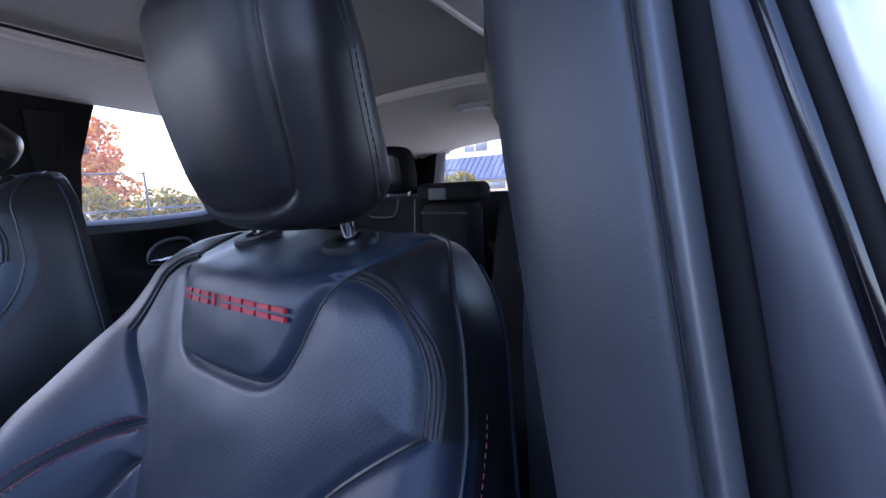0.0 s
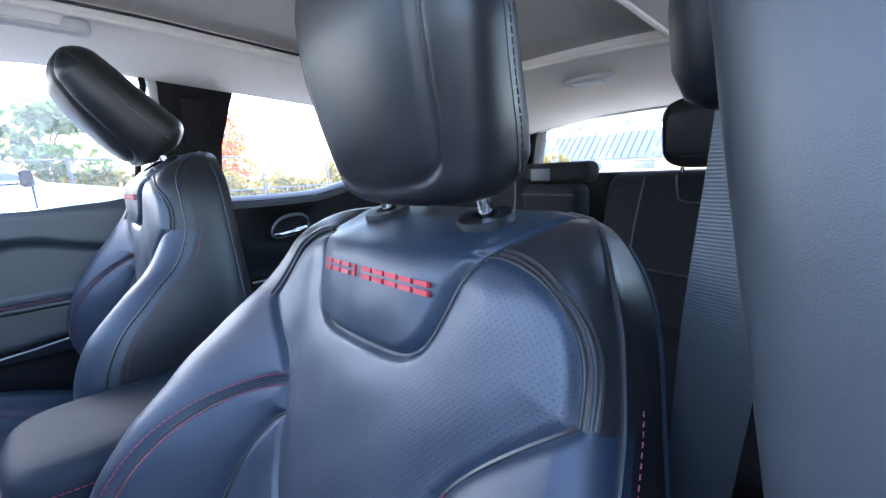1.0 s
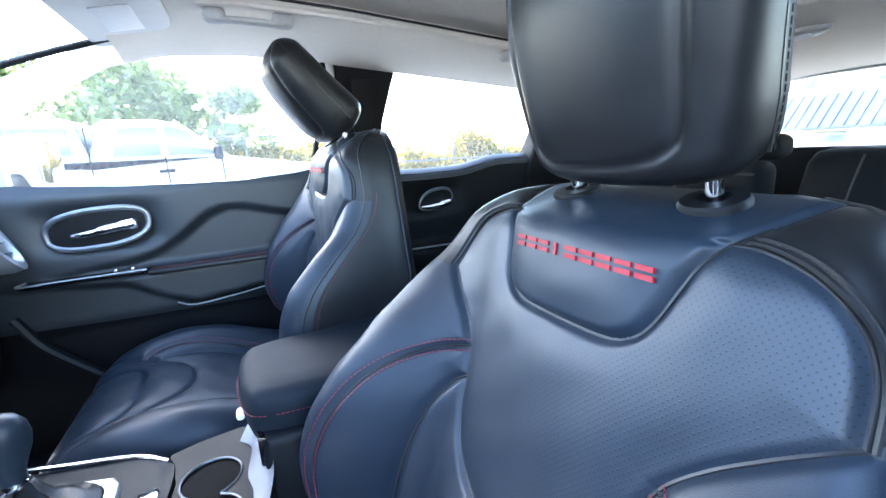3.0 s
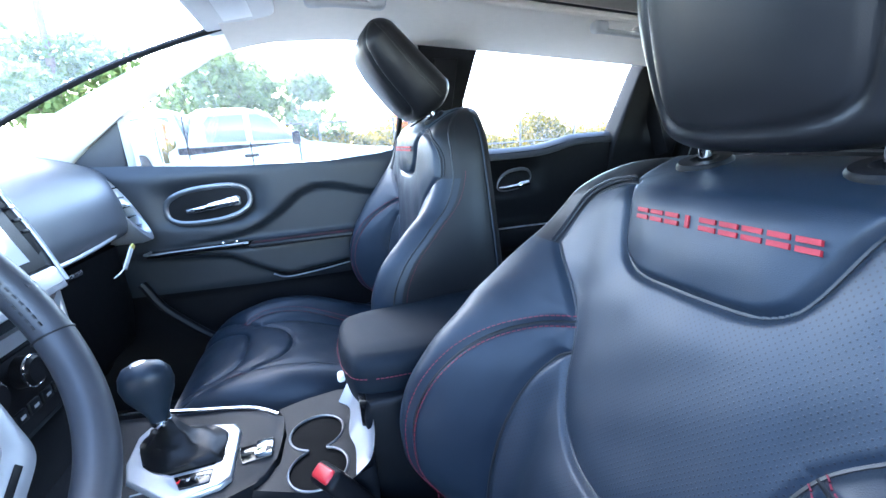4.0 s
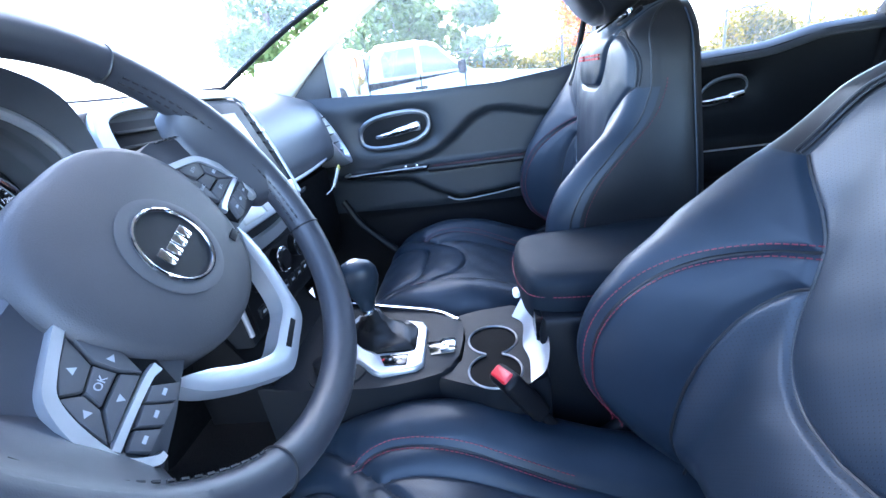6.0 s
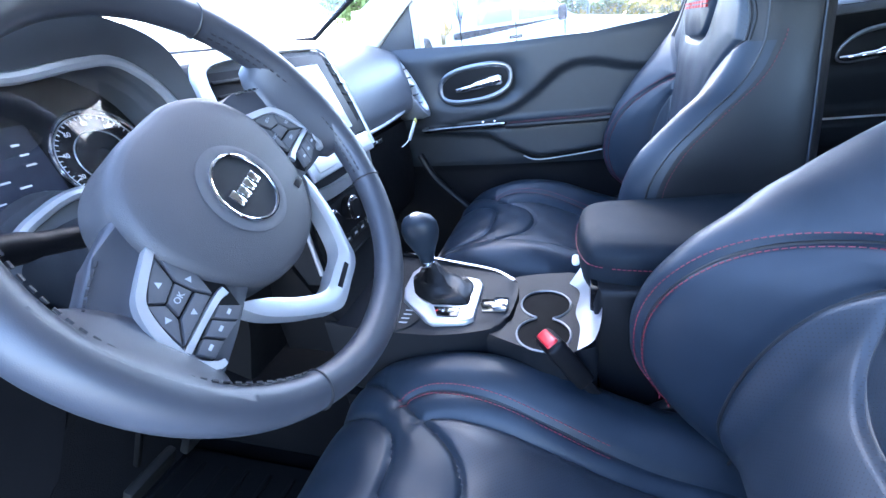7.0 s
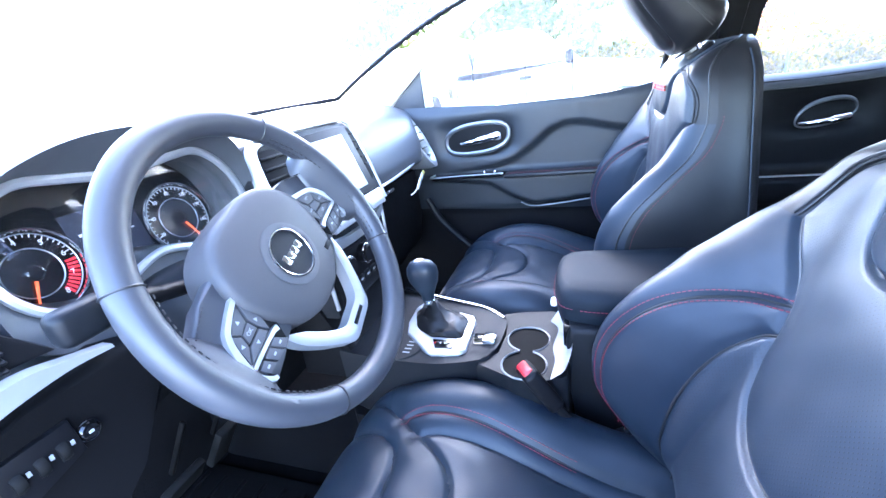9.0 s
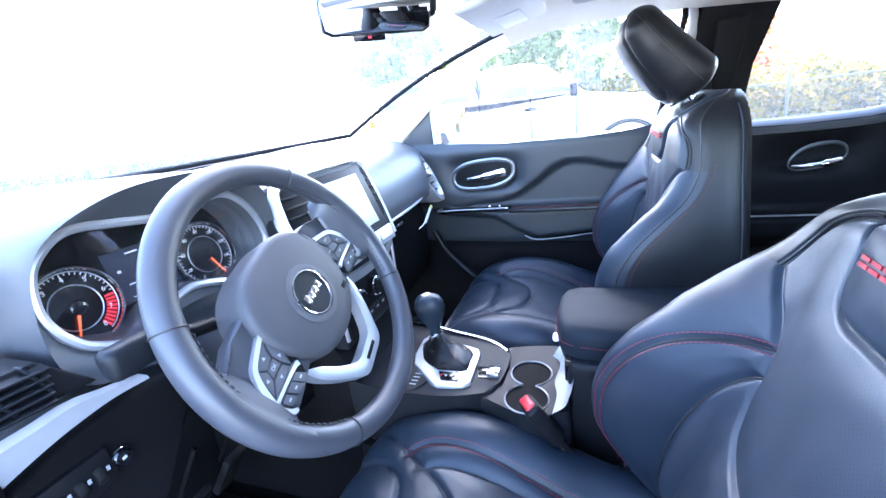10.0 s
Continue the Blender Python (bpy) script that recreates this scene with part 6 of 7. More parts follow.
part("switch_paddle", rbox("switch_paddle", CHROME, (0.03, 0.024, 0.01), (-0.060, 0.408, 0.876), 0.003), eb, "chrome switch paddle")
dm = part("drive_dial_plate", revolve("drive_dial_plate", PLASTIC, [(0.048, 0.0), (0.047, 0.004), (0.001, 0.0045)], 32, pose(-0.098, 0.578, 0.871)), con, "round drive mode plate")
part("drive_knob", revolve("drive_knob", DARKPL, [(0.017, 0.0), (0.016, 0.016), (0.013, 0.018), (0.001, 0.018)], 28, pose(-0.098, 0.600, 0.875)), dm, "black drive mode knob")
for k in range(4):
    part("mark", rbox("mark", PRINT, (0.003, 0.014, 0.0006), (-0.122 + k * 0.011, 0.556, 0.8757), 0.0002, m=None), dm, "white printed mark")
# cupholders and silver plate around them
# black surround: outer edge and the joined outline of both cups, by bearing from their middle
SUR = [(-0.125, 0.425), (-0.150, 0.36), (-0.158, 0.31), (-0.14, 0.262), (0.05, 0.258), (0.068, 0.30), (0.058, 0.36), (0.045, 0.40), (0.02, 0.392), (-0.03, 0.382), (-0.09, 0.39)]
mid_c = np.array((-0.079, 0.3375))
inner, outer = [], []
for th in np.linspace(0, 2 * math.pi, 96, endpoint=False):
    dv = np.array((math.cos(th), math.sin(th)))
    far = 0.013
    for cx, cy, r in cup_c:
        m_ = np.array((cx, cy)) - mid_c
        b_ = float(m_ @ dv)
        disc = b_ * b_ - float(m_ @ m_) + (r * 1.03) ** 2
        if disc > 0:
            far = max(far, b_ + math.sqrt(disc))
    inner.append(mid_c + dv * far)
    reach = 0.2
    for (x0, y0), (x1, y1) in zip(SUR, SUR[1:] + SUR[:1]):
        den = dv[0] * (y1 - y0) - dv[1] * (x1 - x0)
        if abs(den) > 1e-9:
            tt = ((x0 - mid_c[0]) * (y1 - y0) - (y0 - mid_c[1]) * (x1 - x0)) / den
            uu = ((x0 - mid_c[0]) * dv[1] - (y0 - mid_c[1]) * dv[0]) / den
            if tt > 0 and -1e-6 <= uu <= 1.000001:
                reach = min(reach, tt)
    outer.append(mid_c + dv * max(reach, far + 0.002))
part("cup_surround", loft("cup_surround", PLASTIC, [[(*p, 0.735) for p in inner], [(*p, 0.862) for p in inner], [(*(p + (q - p) * 0.05), 0.866) for p, q in zip(inner, outer)], [(*(p + (q - p) * 0.93), 0.866) for p, q in zip(inner, outer)], [(*q, 0.858) for q in outer], [(*q, 0.73) for q in outer]], caps=False, angle=40), con, "black surround of the cupholders")
cu_ = part("cupholder", loft("cupholder", CUPK, [[(*(mid_c + (p - mid_c) * 0.60), 0.736) for p in inner], [(*(mid_c + (p - mid_c) * 0.86), 0.738) for p in inner], [(*(mid_c + (p - mid_c) * 0.93), 0.752) for p in inner], [(*(mid_c + (p - mid_c) * 0.985), 0.864) for p in inner]], angle=40), con, "deep twin cupholder with its shade painted black")
part("cup_rim", tube("cup_rim", SATIN_D, [(*(mid_c + (p - mid_c) * 1.0), 0.8665) for p in inner], 0.0017, closed=True, n=8), cu_, "chrome rim round both cups")
for cx, cy, r in cup_c:
    part("cup_mat", revolve("cup_mat", CUPK, [(r * 0.74, 0.739), (r * 0.72, 0.743), (r * 0.2, 0.744), (0.001, 0.744)], 28, pose(cx, cy, 0)), cu_, "round rubber mat")
plate_ = [[(0.022, 0.302, 0.868), (-0.005, 0.286, 0.868), (-0.062, 0.292, 0.868), (-0.10, 0.286, 0.868), (-0.150, 0.290, 0.868)], [(0.044, 0.275, 0.905), (0.014, 0.263, 0.900), (-0.062, 0.263, 0.892), (-0.105, 0.264, 0.885), (-0.144, 0.270, 0.880)], [(0.056, 0.262, 0.940), (0.036, 0.257, 0.930), (-0.052, 0.256, 0.912), (-0.105, 0.257, 0.900), (-0.134, 0.262, 0.893)]]
plate_ = np.array([spline(r, 6) for r in plate_])
plate_ = np.array([spline(plate_[:, j], 4) for j in range(plate_.shape[1])])
part("rear_plate", loft("rear_plate", SILVER, [list(r) for r in plate_], closed=False, angle=70), con, "satin silver plate behind the cupholders")
part("card_slot", prism("card_slot", GLOSSK, [(-0.035, 0.272), (-0.015, 0.268), (-0.012, 0.262), (-0.085, 0.262), (-0.08, 0.272)], 0.885, 0.93, "z", 0.002), con)
# shifter
sh = base("gear_shifter", "black leather-wrapped gear shifter with silver cap and boot", "gear shifter")
blo = spline(BO, 5, closed=True)
cen = np.array((-0.012, 0.535))
loops = []
for k, (z, s) in enumerate(((0.880, 0.98), (0.887, 0.93), (0.889, 0.78), (0.896, 0.64), (0.898, 0.50), (0.907, 0.36), (0.913, 0.25), (0.926, 0.16))):
    lp_ = []
    for i, p in enumerate(blo):
        q = cen + (p - cen) * s * (1 + 0.035 * math.sin(i * 0.62 + k * 0.9))
        lp_.append((q[0], q[1], z + 0.003 * math.sin(i * 0.45 + k * 2.1)))
    loops.append(lp_)
part("boot", loft("boot", BOOTK, loops, angle=80), sh, "folded black leather boot")
part("collar", revolve("collar", CHROME, [(0.011, 0.0), (0.013, 0.006), (0.012, 0.014), (0.010, 0.018)], 24, pose(-0.016, 0.538, 0.922, -4)), sh, "chrome collar")
kl = []
for z, rx, ry, dx, dy in ((0.945, 0.010, 0.011, 0, 0), (0.958, 0.011, 0.013, -0.001, 0.0), (0.972, 0.015, 0.019, -0.003, 0.001), (0.988, 0.020, 0.026, -0.006, 0.001), (1.004, 0.022, 0.029, -0.009, 0.0), (1.018, 0.021, 0.027, -0.011, -0.001), (1.028, 0.016, 0.021, -0.012, -0.001), (1.033, 0.008, 0.010, -0.012, -0.001), (1.034, 0.002, 0.002, -0.012, -0.001)):
    kl.append([(-0.017 + dx + 1.12 * rx * math.cos(a), 0.539 + dy + 1.12 * ry * math.sin(a), 0.93 + (z - 0.945) * 1.06) for a in np.linspace(0, 2 * math.pi, 32, endpoint=False)])
part("knob", loft("knob", LEATHER, kl, angle=80), sh, "rounded black shift knob")
part("knob_cap", revolve("knob_cap", SILVER, [(0.015, 0.0), (0.013, 0.004), (0.007, 0.007), (0.001, 0.0078)], 24, pose(-0.032, 0.541, 1.0165, 0, -18)), sh, "pale silver cap")
# armrest box
ar = base("armrest_box", "padded black leather centre armrest with dark red stitching", "armrest")
lid = spline([(-0.075, 0.255), (-0.040, 0.283), (0.03, 0.290), (0.09, 0.282), (0.118, 0.25), (0.122, 0.15), (0.122, -0.06), (-0.085, -0.06), (-0.085, 0.15)], 6, closed=True)
cc = lid.mean(0)
loops = []
for z, s in ((0.905, 0.90), (0.925, 0.97), (0.944, 1.0), (0.947, 0.994), (0.950, 1.0), (0.968, 0.985), (0.980, 0.93), (0.986, 0.80), (0.988, 0.5), (0.989, 0.02)):
    loops.append([(*(cc + (p - cc) * np.array((s, 1 - (1 - s) * 0.55))), z + 0.008 * (1 if z > 0.9 else 0) * (0.29 - p[1]) / 0.3 * 0.3) for p in lid])
part("lid", loft("lid", LIDL, loops, angle=60), ar, "padded leather lid")
part("lid_stitching", stitches("lid_stitching", THREAD, [(p[0] * 1.0, p[1] + 0.0012, 0.955 + 0.0024 * (0.29 - p[1]) / 0.3) for p in (cc + (lid - cc) * 1.008)], r=0.0007), ar, "dark red stitching")
part("box", prism("box", PLASTIC, [(0.24, 0.60), (0.262, 0.80), (0.268, 0.90), (0.262, 0.93), (-0.06, 0.93), (-0.06, 0.60)], -0.095, 0.105, "x", 0.012, 3), ar, "black plastic storage box")
# white colour here stands for light falling on the tab
part("latch", rbox("latch", PAPER, (0.022, 0.012, 0.012), (-0.004, 0.292, 0.928), 0.005, 3), ar, "small latch tab, painted white for the light on it")
# pale patch painting the light on the black box's front face
part("sunlit_front_patch", prism("sunlit_front_patch", LIGHTPL, [(-0.02, 0.90), (0.05, 0.925), (0.04, 0.86), (-0.03, 0.86)], 0.2665, 0.272, "y", 0.002), ar)
# seat belt buckle
bk = base("belt_buckle", "black seat belt buckle with a red release button", "belt buckle", pose(-0.162, 0.322, 0.885, -30, 10, 30))
part("housing", rbox("housing", DARKPL, (0.05, 0.028, 0.085), (0, 0, -0.03), 0.008, 3), bk)
part("release_button", rbox("release_button", BUCKLE_RED, (0.036, 0.018, 0.012), (0, 0, 0.010), 0.004, 3), bk, "red release button")
part("stalk", rbox("stalk", DARKPL, (0.03, 0.016, 0.16), (0, 0, -0.14), 0.006), bk)
# paper tag at the dash's end
tg_ = base("paper_tag", "small white and yellow tag hanging below the dashboard", "tag", pose(0.42, 0.692, 1.088, 20, 30, 10))
part("sheet", rbox("sheet", PAPER, (0.017, 0.004, 0.050), (0, 0, -0.015), 0.0015), tg_)
part("head", rbox("head", YELLOW, (0.018, 0.0045, 0.010), (0, -0.001, 0.012), 0.002), tg_, "yellow end")
part("strip", tube("strip", PAPER, [(0.0, 0.0, -0.035), (-0.008, 0.003, -0.052), (-0.018, 0.007, -0.066)], 0.0016, n=6), tg_)
# interior mirror
mr = base("rear_view_mirror", "frameless-looking black rear-view mirror on the windscreen", "mirror", look((0.03, 0.58, 1.548), (-0.55, 0.12, 1.42)))
mp_ = [(x * 0.86, y) for x, y in [(-0.115, -0.028), (-0.10, -0.034), (0.10, -0.034), (0.118, -0.026), (0.122, 0.02), (0.112, 0.034), (-0.112, 0.034), (-0.122, 0.02)]]
part("housing", prism("housing", PLASTIC, mp_, 0.0, 0.03, "z", 0.008, 3), mr)
part("glass", prism("glass", MIRROR, [(x * 0.95, y * 0.88) for x, y in mp_], -0.0022, 0.004, "z", 0.001), mr, "mirror glass")
part("sensor_lip", rbox("sensor_lip", GLOSSK, (0.06, 0.016, 0.012), (0.02, -0.036, 0.004), 0.004), mr)
part("red_lamp", rbox("red_lamp", REDLIT, (0.006, 0.004, 0.002), (0.02, -0.037, -0.003), 0.0005), mr, "tiny red lamp")
part("stem", tube("stem", DARKPL, [(0, 0.0, 0.03), (0.01, 0.03, 0.07), (0.02, 0.07, 0.10)], 0.014, n=12), mr)
part("stem_cover", rbox("stem_cover", PLASTIC, (0.10, 0.06, 0.06), (-0.08, 0.02, 0.06), 0.015, 3), mr)

# ---------- rear seats ----------
for cx, nm in ((-0.36, 1), (0.36, 2)):
    rs = base("rear_bench_section", "black cloth and leather rear seat back with a padded headrest", "car seat", pose(cx, -0.95, 0), "rear seats")
    hw_ = 0.27
    loops = []
    for z, k, yy in ((0.80, 1.0, 0.12), (1.0, 1.0, 0.055), (1.15, 1.0, 0.015), (1.215, 0.99, -0.002), (1.238, 0.96, -0.02), (1.246, 0.9, -0.05)):
        loops.append([(hw_ * k * math.copysign(abs(math.cos(a)) ** 0.35, math.cos(a)), yy - 0.06 + 0.06 * math.copysign(abs(math.sin(a)) ** 0.5, math.sin(a)), z) for a in np.linspace(0, 2 * math.pi, 48, endpoint=False)])
    part("backrest", loft("backrest", CLOTHK, loops, angle=60), rs, "plain black padded backrest")
    for line in ([(-0.075, 0.008, 1.238), (-0.07, 0.013, 1.20), (-0.05, 0.022, 1.175), (0.05, 0.022, 1.175), (0.07, 0.013, 1.20), (0.075, 0.008, 1.238)], [(-0.15, 0.0085, 1.235), (-0.16, 0.030, 1.14), (-0.165, 0.06, 1.02)], [(0.15, 0.0085, 1.235), (0.16, 0.030, 1.14), (0.165, 0.06, 1.02)], [(-0.2, 0.062, 1.01), (0, 0.0635, 1.0), (0.2, 0.062, 1.01)]):
        part("seam", tube("seam", PIPING, spline(line, 8), 0.0022, n=6), rs)
    hl = []
    for q in np.linspace(0, math.pi, 22):
        z = 1.338 - 0.083 * math.cos(q)
        k = (1 - abs(math.cos(q)) ** 4.5) ** 0.33 if abs(math.cos(q)) < 0.999 else 0.25
        hl.append([(0.030 * math.copysign(1, -cx) + 0.090 * k * math.copysign(abs(math.cos(a)) ** 0.7, math.cos(a)), -0.035 + 0.046 * (0.25 + 0.75 * k) * math.copysign(abs(math.sin(a)) ** 0.6, math.sin(a)) + (z - 1.25) * 0.12, z) for a in np.linspace(0, 2 * math.pi, 48, endpoint=False)])
    part("headrest", loft("headrest", CLOTHK, hl, angle=70), rs, "padded black headrest")
    face_ = spline([(-0.066, 1.385), (-0.074, 1.335), (-0.068, 1.290), (0, 1.280), (0.068, 1.290), (0.074, 1.335), (0.066, 1.385), (0, 1.396)], 8, closed=True)
    part("headrest_face", loft("headrest_face", LEATHER_B, [[(0.030 * math.copysign(1, -cx) + 0.92 * x * f, 0.0075 + (1.338 + (z - 1.338) * f - 1.25) * 0.12 + dy, 1.338 + (z - 1.338) * f) for x, z in face_] for f, dy in ((1.0, -0.004), (0.99, 0.003), (0.94, 0.0055), (0.7, 0.0068), (0.4, 0.0074), (0.02, 0.0076))], angle=60), rs, "smooth leather headrest face")
    for s in (-1, 1):
        part("headrest_post", tube("headrest_post", CHROME, [(s * 0.05 + 0.030 * math.copysign(1, -cx), -0.045, 1.235), (s * 0.05 + 0.030 * math.copysign(1, -cx), -0.045, 1.262)], 0.005, n=10), rs)
    part("cushion", rbox("cushion", CLOTHK, (0.53, 0.46, 0.16), (0, 0.30, 0.80), 0.04, 4), rs)
mrst = base("middle_seat", "black rear centre seat section with a low padded headrest", "car seat", pose(0.07, -0.95, 0))
part("headrest", rbox("headrest", CLOTHK, (0.25, 0.09, 0.062), (0.0, -0.02, 1.254), 0.024, 4), mrst)
part("label", rbox("label", WEB, (0.07, 0.003, 0.036), (0.03, 0.0255, 1.25), 0.001), mrst, "greyish woven label")
part("backrest", rbox("backrest", CLOTHK, (0.20, 0.10, 0.40), (0.0, -0.01, 1.02), 0.03, 4), mrst)
part("fold", tube("fold", PIPING, [(-0.09, 0.041, 1.19), (0.09, 0.041, 1.19)], 0.003, n=6), mrst)
rb = base("rear_belt", "black rear seat belt along the corner pillar", "seat belt")
part("webbing", rbox("webbing", DARKPL, (0.045, 0.003, 0.30), (0.625, -0.86, 1.32), 0.001, m=pose(0, 0, 0, -8, 14, 20)), rb)


# ---------- outside ----------
gr = base("ground", "car park ground, made pale to bounce light, reaching to the horizon", "ground", kind="structure")
part("paving", mesh_of("paving", [(-400, -400, 0), (400, -400, 0), (400, 400, 0), (-400, 400, 0)], [(0, 1, 2, 3)], PAVING, smooth=False), gr)


def leaf_cloud(name, mat, centres, n, size, seed, flat=1.0):
    """Many small leaves round some centres (x, y, z, rx, ry, rz)."""
    rng = np.random.default_rng(seed)
    C = np.array(centres, float)
    vol = C[:, 3] * C[:, 4] * C[:, 5]
    pick = rng.choice(len(C), n, p=vol / vol.sum())
    d = rng.normal(size=(n, 3))
    d /= np.linalg.norm(d, axis=1)[:, None]
    rad = rng.uniform(0.45, 1.08, n) ** 0.6
    c = C[pick, :3] + d * rad[:, None] * C[pick, 3:]
    a = rng.normal(size=(n, 3))
    a /= np.linalg.norm(a, axis=1)[:, None]
    b = np.cross(a, rng.normal(size=(n, 3)))
    b /= np.linalg.norm(b, axis=1)[:, None]
    s = size * rng.uniform(0.6, 1.4, n)[:, None]
    V = np.stack([c - a * s, c + b * s * 0.5, c + a * s, c - b * s * 0.5], 1).reshape(-1, 3)
    F = np.arange(4 * n).reshape(n, 4)
    return mesh_of(name, V, F, mat, smooth=False)


def tree(name, label, at, height, spread, mat, seed, leaves=5000, low=0.35, sun_block=None):
    rng = random.Random(seed)
    t = base(name, label, "tree", pose(*at))
    part("trunk", tube("trunk", BARK, [(0, 0, -0.1), (0.05, 0.02, height * 0.25), (-0.03, 0.05, height * 0.55), (0.02, 0, height * 0.85)], [0.16, 0.13, 0.08, 0.03], n=8), t)
    cs = []
    for k in range(16):
        an, h = rng.uniform(0, 6.28), height * rng.uniform(low, 0.95)
        rr = spread * rng.uniform(0.3, 1.0) * math.sin(math.pi * (0.25 + 0.7 * (h / height - low) / (1 - low)))
        c = (rr * math.cos(an), rr * math.sin(an), h)
        if k < 9:
            part("limb", tube("limb", BARK, [(0, 0, h * 0.6), (c[0] * 0.5, c[1] * 0.5, h * 0.82), c], [0.05, 0.035, 0.012], n=6), t)
        q = spread * rng.uniform(0.3, 0.5)
        cs.append((*c, q, q, q * 0.75))
    part("crown", leaf_cloud("crown", mat, cs, leaves, 0.11, seed), t)
    if sun_block:
        # unseen broad upper crown, added to shade the cabin; the stem goes on to it
        zc, rc, count = sun_block
        part("unseen_upper_trunk", tube("unseen_upper_trunk", BARK, [(0.0, 0.02, height * 0.8), (0.1, -0.1, zc * 0.6), (-0.05, 0.1, zc * 0.85), (0, 0, zc + rc * 0.7)], [0.10, 0.09, 0.06, 0.015], n=8), t)
        us = []
        for k in range(46):
            d = np.array([rng.gauss(0, 1) for _ in range(3)])
            d = d / np.linalg.norm(d) * rng.uniform(0.1, 1.0) ** 0.5 * rc
            if k < 14:
                part("limb", tube("limb", BARK, [(0, 0, zc + d[2] * 0.5 - 0.8), (d[0] * 0.5, d[1] * 0.5, zc + d[2] * 0.8), (d[0], d[1], zc + d[2])], [0.05, 0.035, 0.012], n=6), t)
            q = rng.uniform(0.7, 1.2)
            us.append((d[0], d[1], zc + d[2], q, q, q * 0.7))
        part("unseen_shading_crown", leaf_cloud("unseen_shading_crown", mat, us, count, 0.17, seed + 50), t)
    return t


# pickup beside the car
pk = base("pickup_truck", "silver-blue extended cab pickup with a bed canopy", "pickup truck", pose(7.0, 1.9, 0))
side = [(-3.15, 0.60), (-3.15, 1.06), (-2.95, 1.20), (-1.55, 1.33), (-1.02, 1.84), (-0.7, 1.92), (-0.10, 1.92), (0.04, 1.82), (0.09, 1.22), (0.12, 1.22), (0.14, 1.88), (0.3, 1.94), (1.9, 1.94), (2.05, 1.40), (2.05, 0.60)]
part("body", prism("body", PAINT_CAR, side, -0.55, 1.2, "x", 0.06, 3), pk)
for yw in (-2.2, 1.2):
    w_ = part("wheel", revolve("wheel", RUBBER, [(0.05, -0.12), (0.36, -0.12), (0.4, -0.08), (0.4, 0.08), (0.36, 0.12), (0.05, 0.12)], 32, pose(-0.42, yw, 0.40, 0, 90, 0)), pk)
    part("rim", revolve("rim", STEEL, [(0.02, -0.02), (0.25, 0.0), (0.26, 0.02), (0.02, 0.03)], 24, pose(-0.55, yw, 0.40, 0, -90, 0)), w_)
    part("arch", tube("arch", RUBBER, [(-0.56, yw + 0.47 * math.cos(t), 0.42 + 0.47 * math.sin(t)) for t in np.linspace(0, math.pi, 20)], 0.035, n=6), pk)
for poly in ([(-1.40, 1.42), (-1.05, 1.75), (-0.90, 1.81), (-0.79, 1.815), (-0.79, 1.43)], [(-0.70, 1.43), (-0.70, 1.815), (-0.24, 1.81), (-0.16, 1.72), (-0.16, 1.44)], [(0.28, 1.48), (0.28, 1.82), (1.75, 1.82), (1.85, 1.48)]):
    part("side_window", prism("side_window", WINDARK, poly, -0.575, -0.545, "x", 0.01), pk, "tinted side window")
part("door_handle", rbox("door_handle", DARKPL, (0.05, 0.2, 0.05), (-0.57, -0.74, 1.22), 0.015), pk)
for y, z, h in ((-1.45, 1.0, 0.7), (-0.745, 1.05, 0.75), (0.105, 1.52, 0.62)):
    part("door_gap", rbox("door_gap", RUBBER, (0.012, 0.02, h), (-0.552, y, z), 0.003), pk)
part("mirror", rbox("mirror", DARKPL, (0.22, 0.12, 0.2), (-0.68, -1.42, 1.44), 0.04, 3), pk)

# chain-link fence
FENCE = surface("weathered_fence_steel", (0.06, 0.06, 0.06), (0.10, 0.10, 0.098), (0.6, 0.75), metal=0.2, bump=0)
fe = base("fence", "galvanised chain-link fence with a hedge behind it", "fence")
for i in range(14):
    part("post", tube("post", FENCE, [(13.5 - 0.12 * i, -22 + i * 2.2, 0), (13.5 - 0.12 * i, -22 + i * 2.2, 2.0)], 0.035, n=8), fe)
for z in (1.95, 1.0, 0.15):
    part("rail", tube("rail", FENCE, [(13.5, -22, z), (13.5 - 0.12 * 13, -22 + 13 * 2.2, z)], 0.022, n=6), fe)
V, F = [], []
for i in range(200):
    y0 = -22 + i * 0.143
    for dirn in (1, -1):
        x0 = 13.5 - 0.12 * (y0 + 22) / 2.2
        k = len(V)
        V += [(x0, y0, 0.05), (x0, y0 + 0.004, 0.05), (x0, y0 + dirn * 1.9 + 0.004, 1.93), (x0, y0 + dirn * 1.9, 1.93)]
        F.append((k, k + 1, k + 2, k + 3))
part("wire_mesh", mesh_of("wire_mesh", V, F, FENCE, smooth=False), fe, "wire mesh")
hd = base("hedge", "yellow-green autumn hedge along the fence", "hedge", kind="stuff")
rng = random.Random(8)
cs = [(15.0 + rng.uniform(-0.5, 0.5) - 0.055 * (y + 22), y + rng.uniform(-0.4, 0.4), rng.uniform(0.3, 1.2), 1.0, 1.0, rng.uniform(0.6, 1.2)) for y in np.arange(-24, 8, 0.9)]
part("leaves", leaf_cloud("leaves", LEAF_Y, cs, 70000, 0.085, 3), hd)
# first tree carries the added crown, set towards the sun, out of view
tree("tree", "leafy green tree behind the pickup", (13.0, 6.2, 0), 4.6, 2.0, LEAF_G, 1, 5000, sun_block=(13.0, 3.1, 12000))
tree("tree", "leafy green tree behind the pickup", (13.6, 2.6, 0), 4.1, 1.7, LEAF_G, 2, 5000)
tree("tree", "small green tree behind the pickup", (14.6, 0.4, 0), 3.6, 1.3, LEAF_G, 3, 3500)
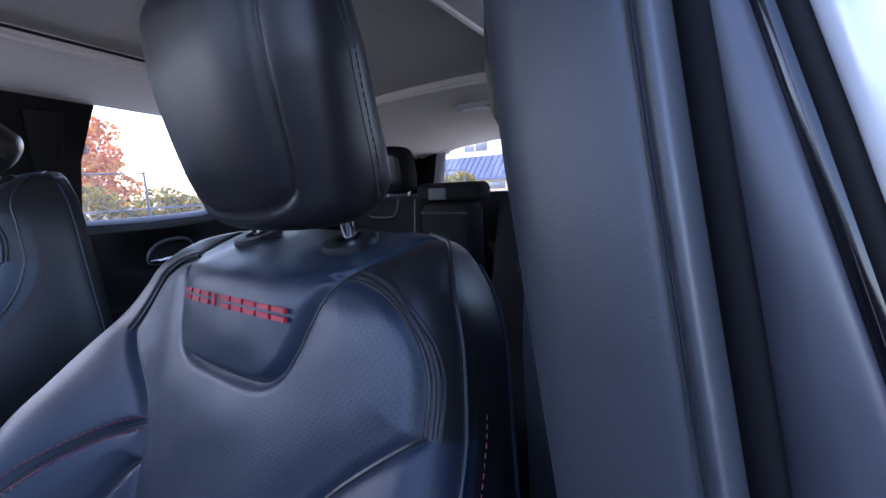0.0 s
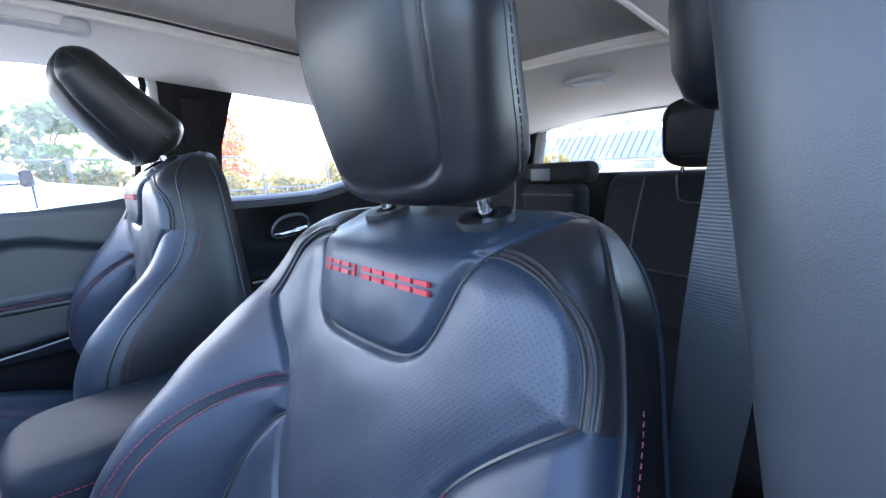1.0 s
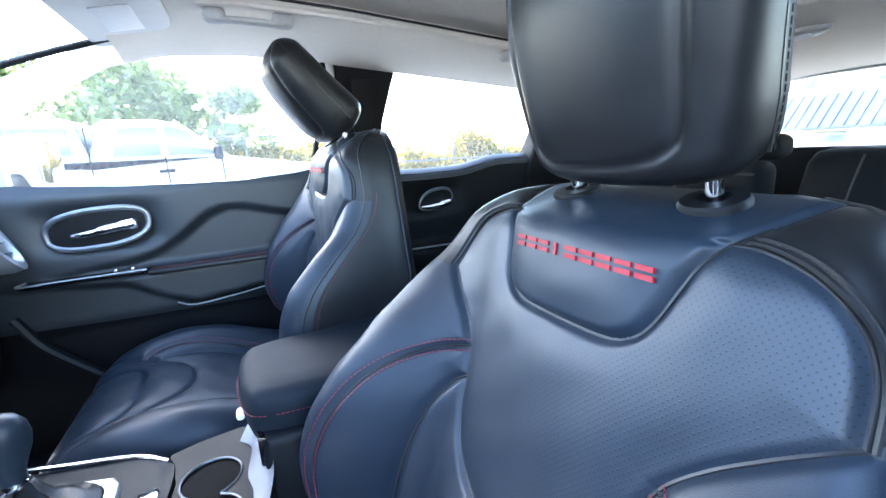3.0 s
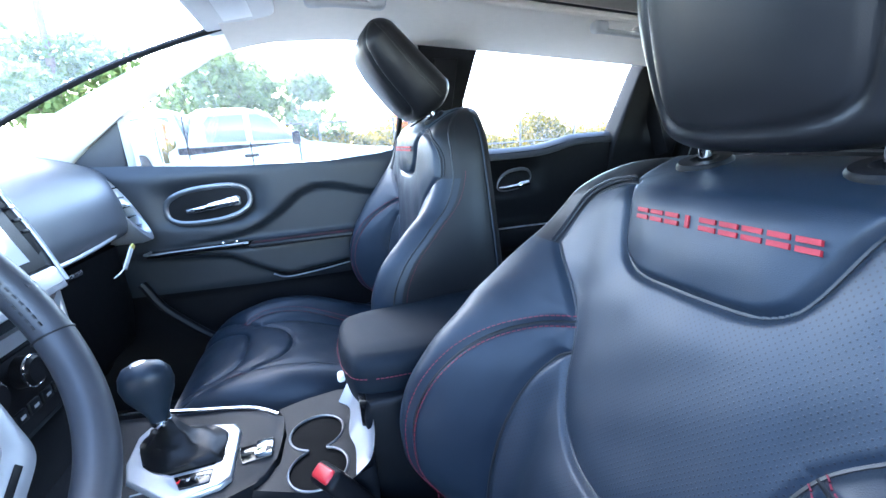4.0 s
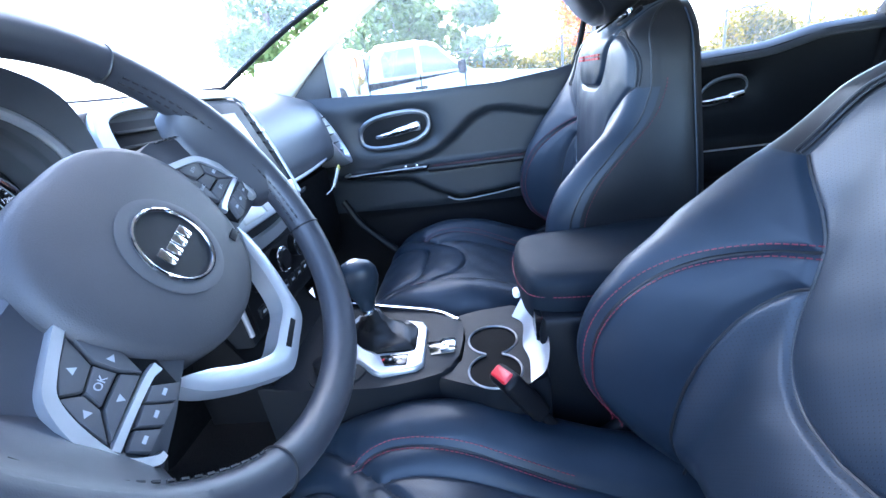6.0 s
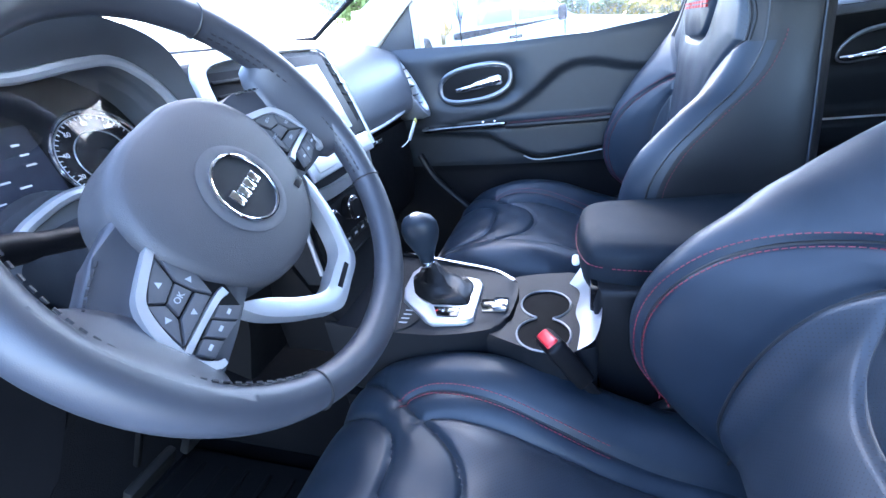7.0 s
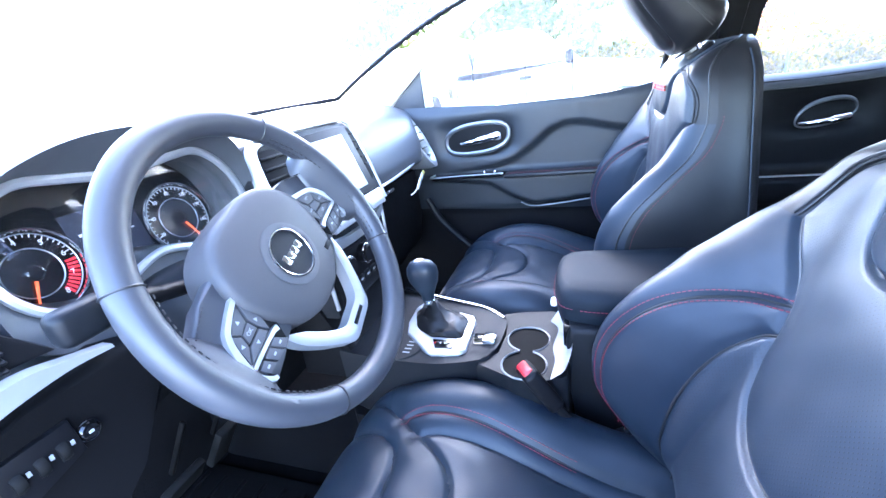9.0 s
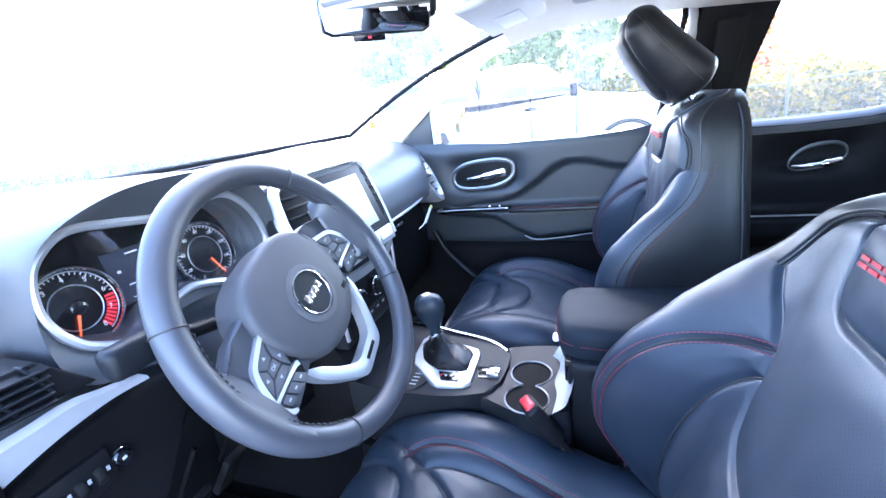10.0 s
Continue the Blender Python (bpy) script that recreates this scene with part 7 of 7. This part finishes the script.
tree("tree", "orange autumn tree beyond the fence", (20.0, -5.2, 0), 5.0, 1.7, LEAF_O, 4, 6000, 0.2)
tree("tree", "yellow-green tree beside the near pillar", (-1.9, -9.0, 0), 5.5, 1.8, LEAF_Y, 5, 5000)

# building behind the car
bl = base("building", "white two-storey building with a blue-grey metal canopy roof", "building", pose(8, -30, 0))
part("wall", rbox("wall", WALLW, (34, 6, 8.5), (2, -5, 4.25), 0.05), bl)
part("lower_wall", rbox("lower_wall", TAN, (34, 0.3, 1.4), (2, -0.6, 0.7), 0.03), bl)
part("canopy", prism("canopy", ROOFB, [(0.2, 1.3), (0.2, 1.42), (-1.7, 3.35), (-1.7, 3.2)], -15, 19, "x"), bl, "sloping blue-grey metal roof")
for i in range(60):
    x = -14.8 + i * 0.56
    part("roof_seam", prism("roof_seam", ROOFB, [(0.21, 1.42), (0.21, 1.48), (-1.7, 3.41), (-1.7, 3.35)], x, x + 0.05, "x"), bl)
for i in range(9):
    x = -12.7 + i * 3.9
    wn_ = part("window", rbox("window", WINDARK, (2.3, 0.1, 1.3), (x, -1.98, 4.45), 0.01), bl, "dark upper window")
    part("frame", rbox("frame", WALLW, (0.07, 0.14, 1.3), (x, -1.97, 4.45), 0.01), wn_)
    part("window", rbox("window", WINDARK, (1.4, 0.12, 0.6), (x + 1, -0.43, 0.85), 0.01), bl, "dark ground floor window")
# low building ahead
b2 = base("building", "pale building across the car park with several windows", "building", pose(6, 26, 0))
part("wall", rbox("wall", WALLW, (40, 6, 5), (0, 3, 2.5), 0.05), b2)
for i in range(10):
    w2 = part("window", rbox("window", WINDARK, (1.6, 0.1, 1.4), (-16 + i * 3.4, -0.02, 2.3), 0.01), b2, "dark window")
    part("frame", rbox("frame", WALLW, (0.08, 0.14, 1.4), (-16 + i * 3.4, -0.03, 2.3), 0.01), w2)
hd3 = base("shrubs", "low green shrubs in front of the pale building", "shrubs", kind="stuff")
cs = [(x, 24.5 + rng.uniform(-0.4, 0.4), 0.4, 0.9, 0.7, 0.6) for x in np.arange(-10, 22, 1.1)]
part("leaves", leaf_cloud("leaves", LEAF_G, cs, 9000, 0.09, 6), hd3)
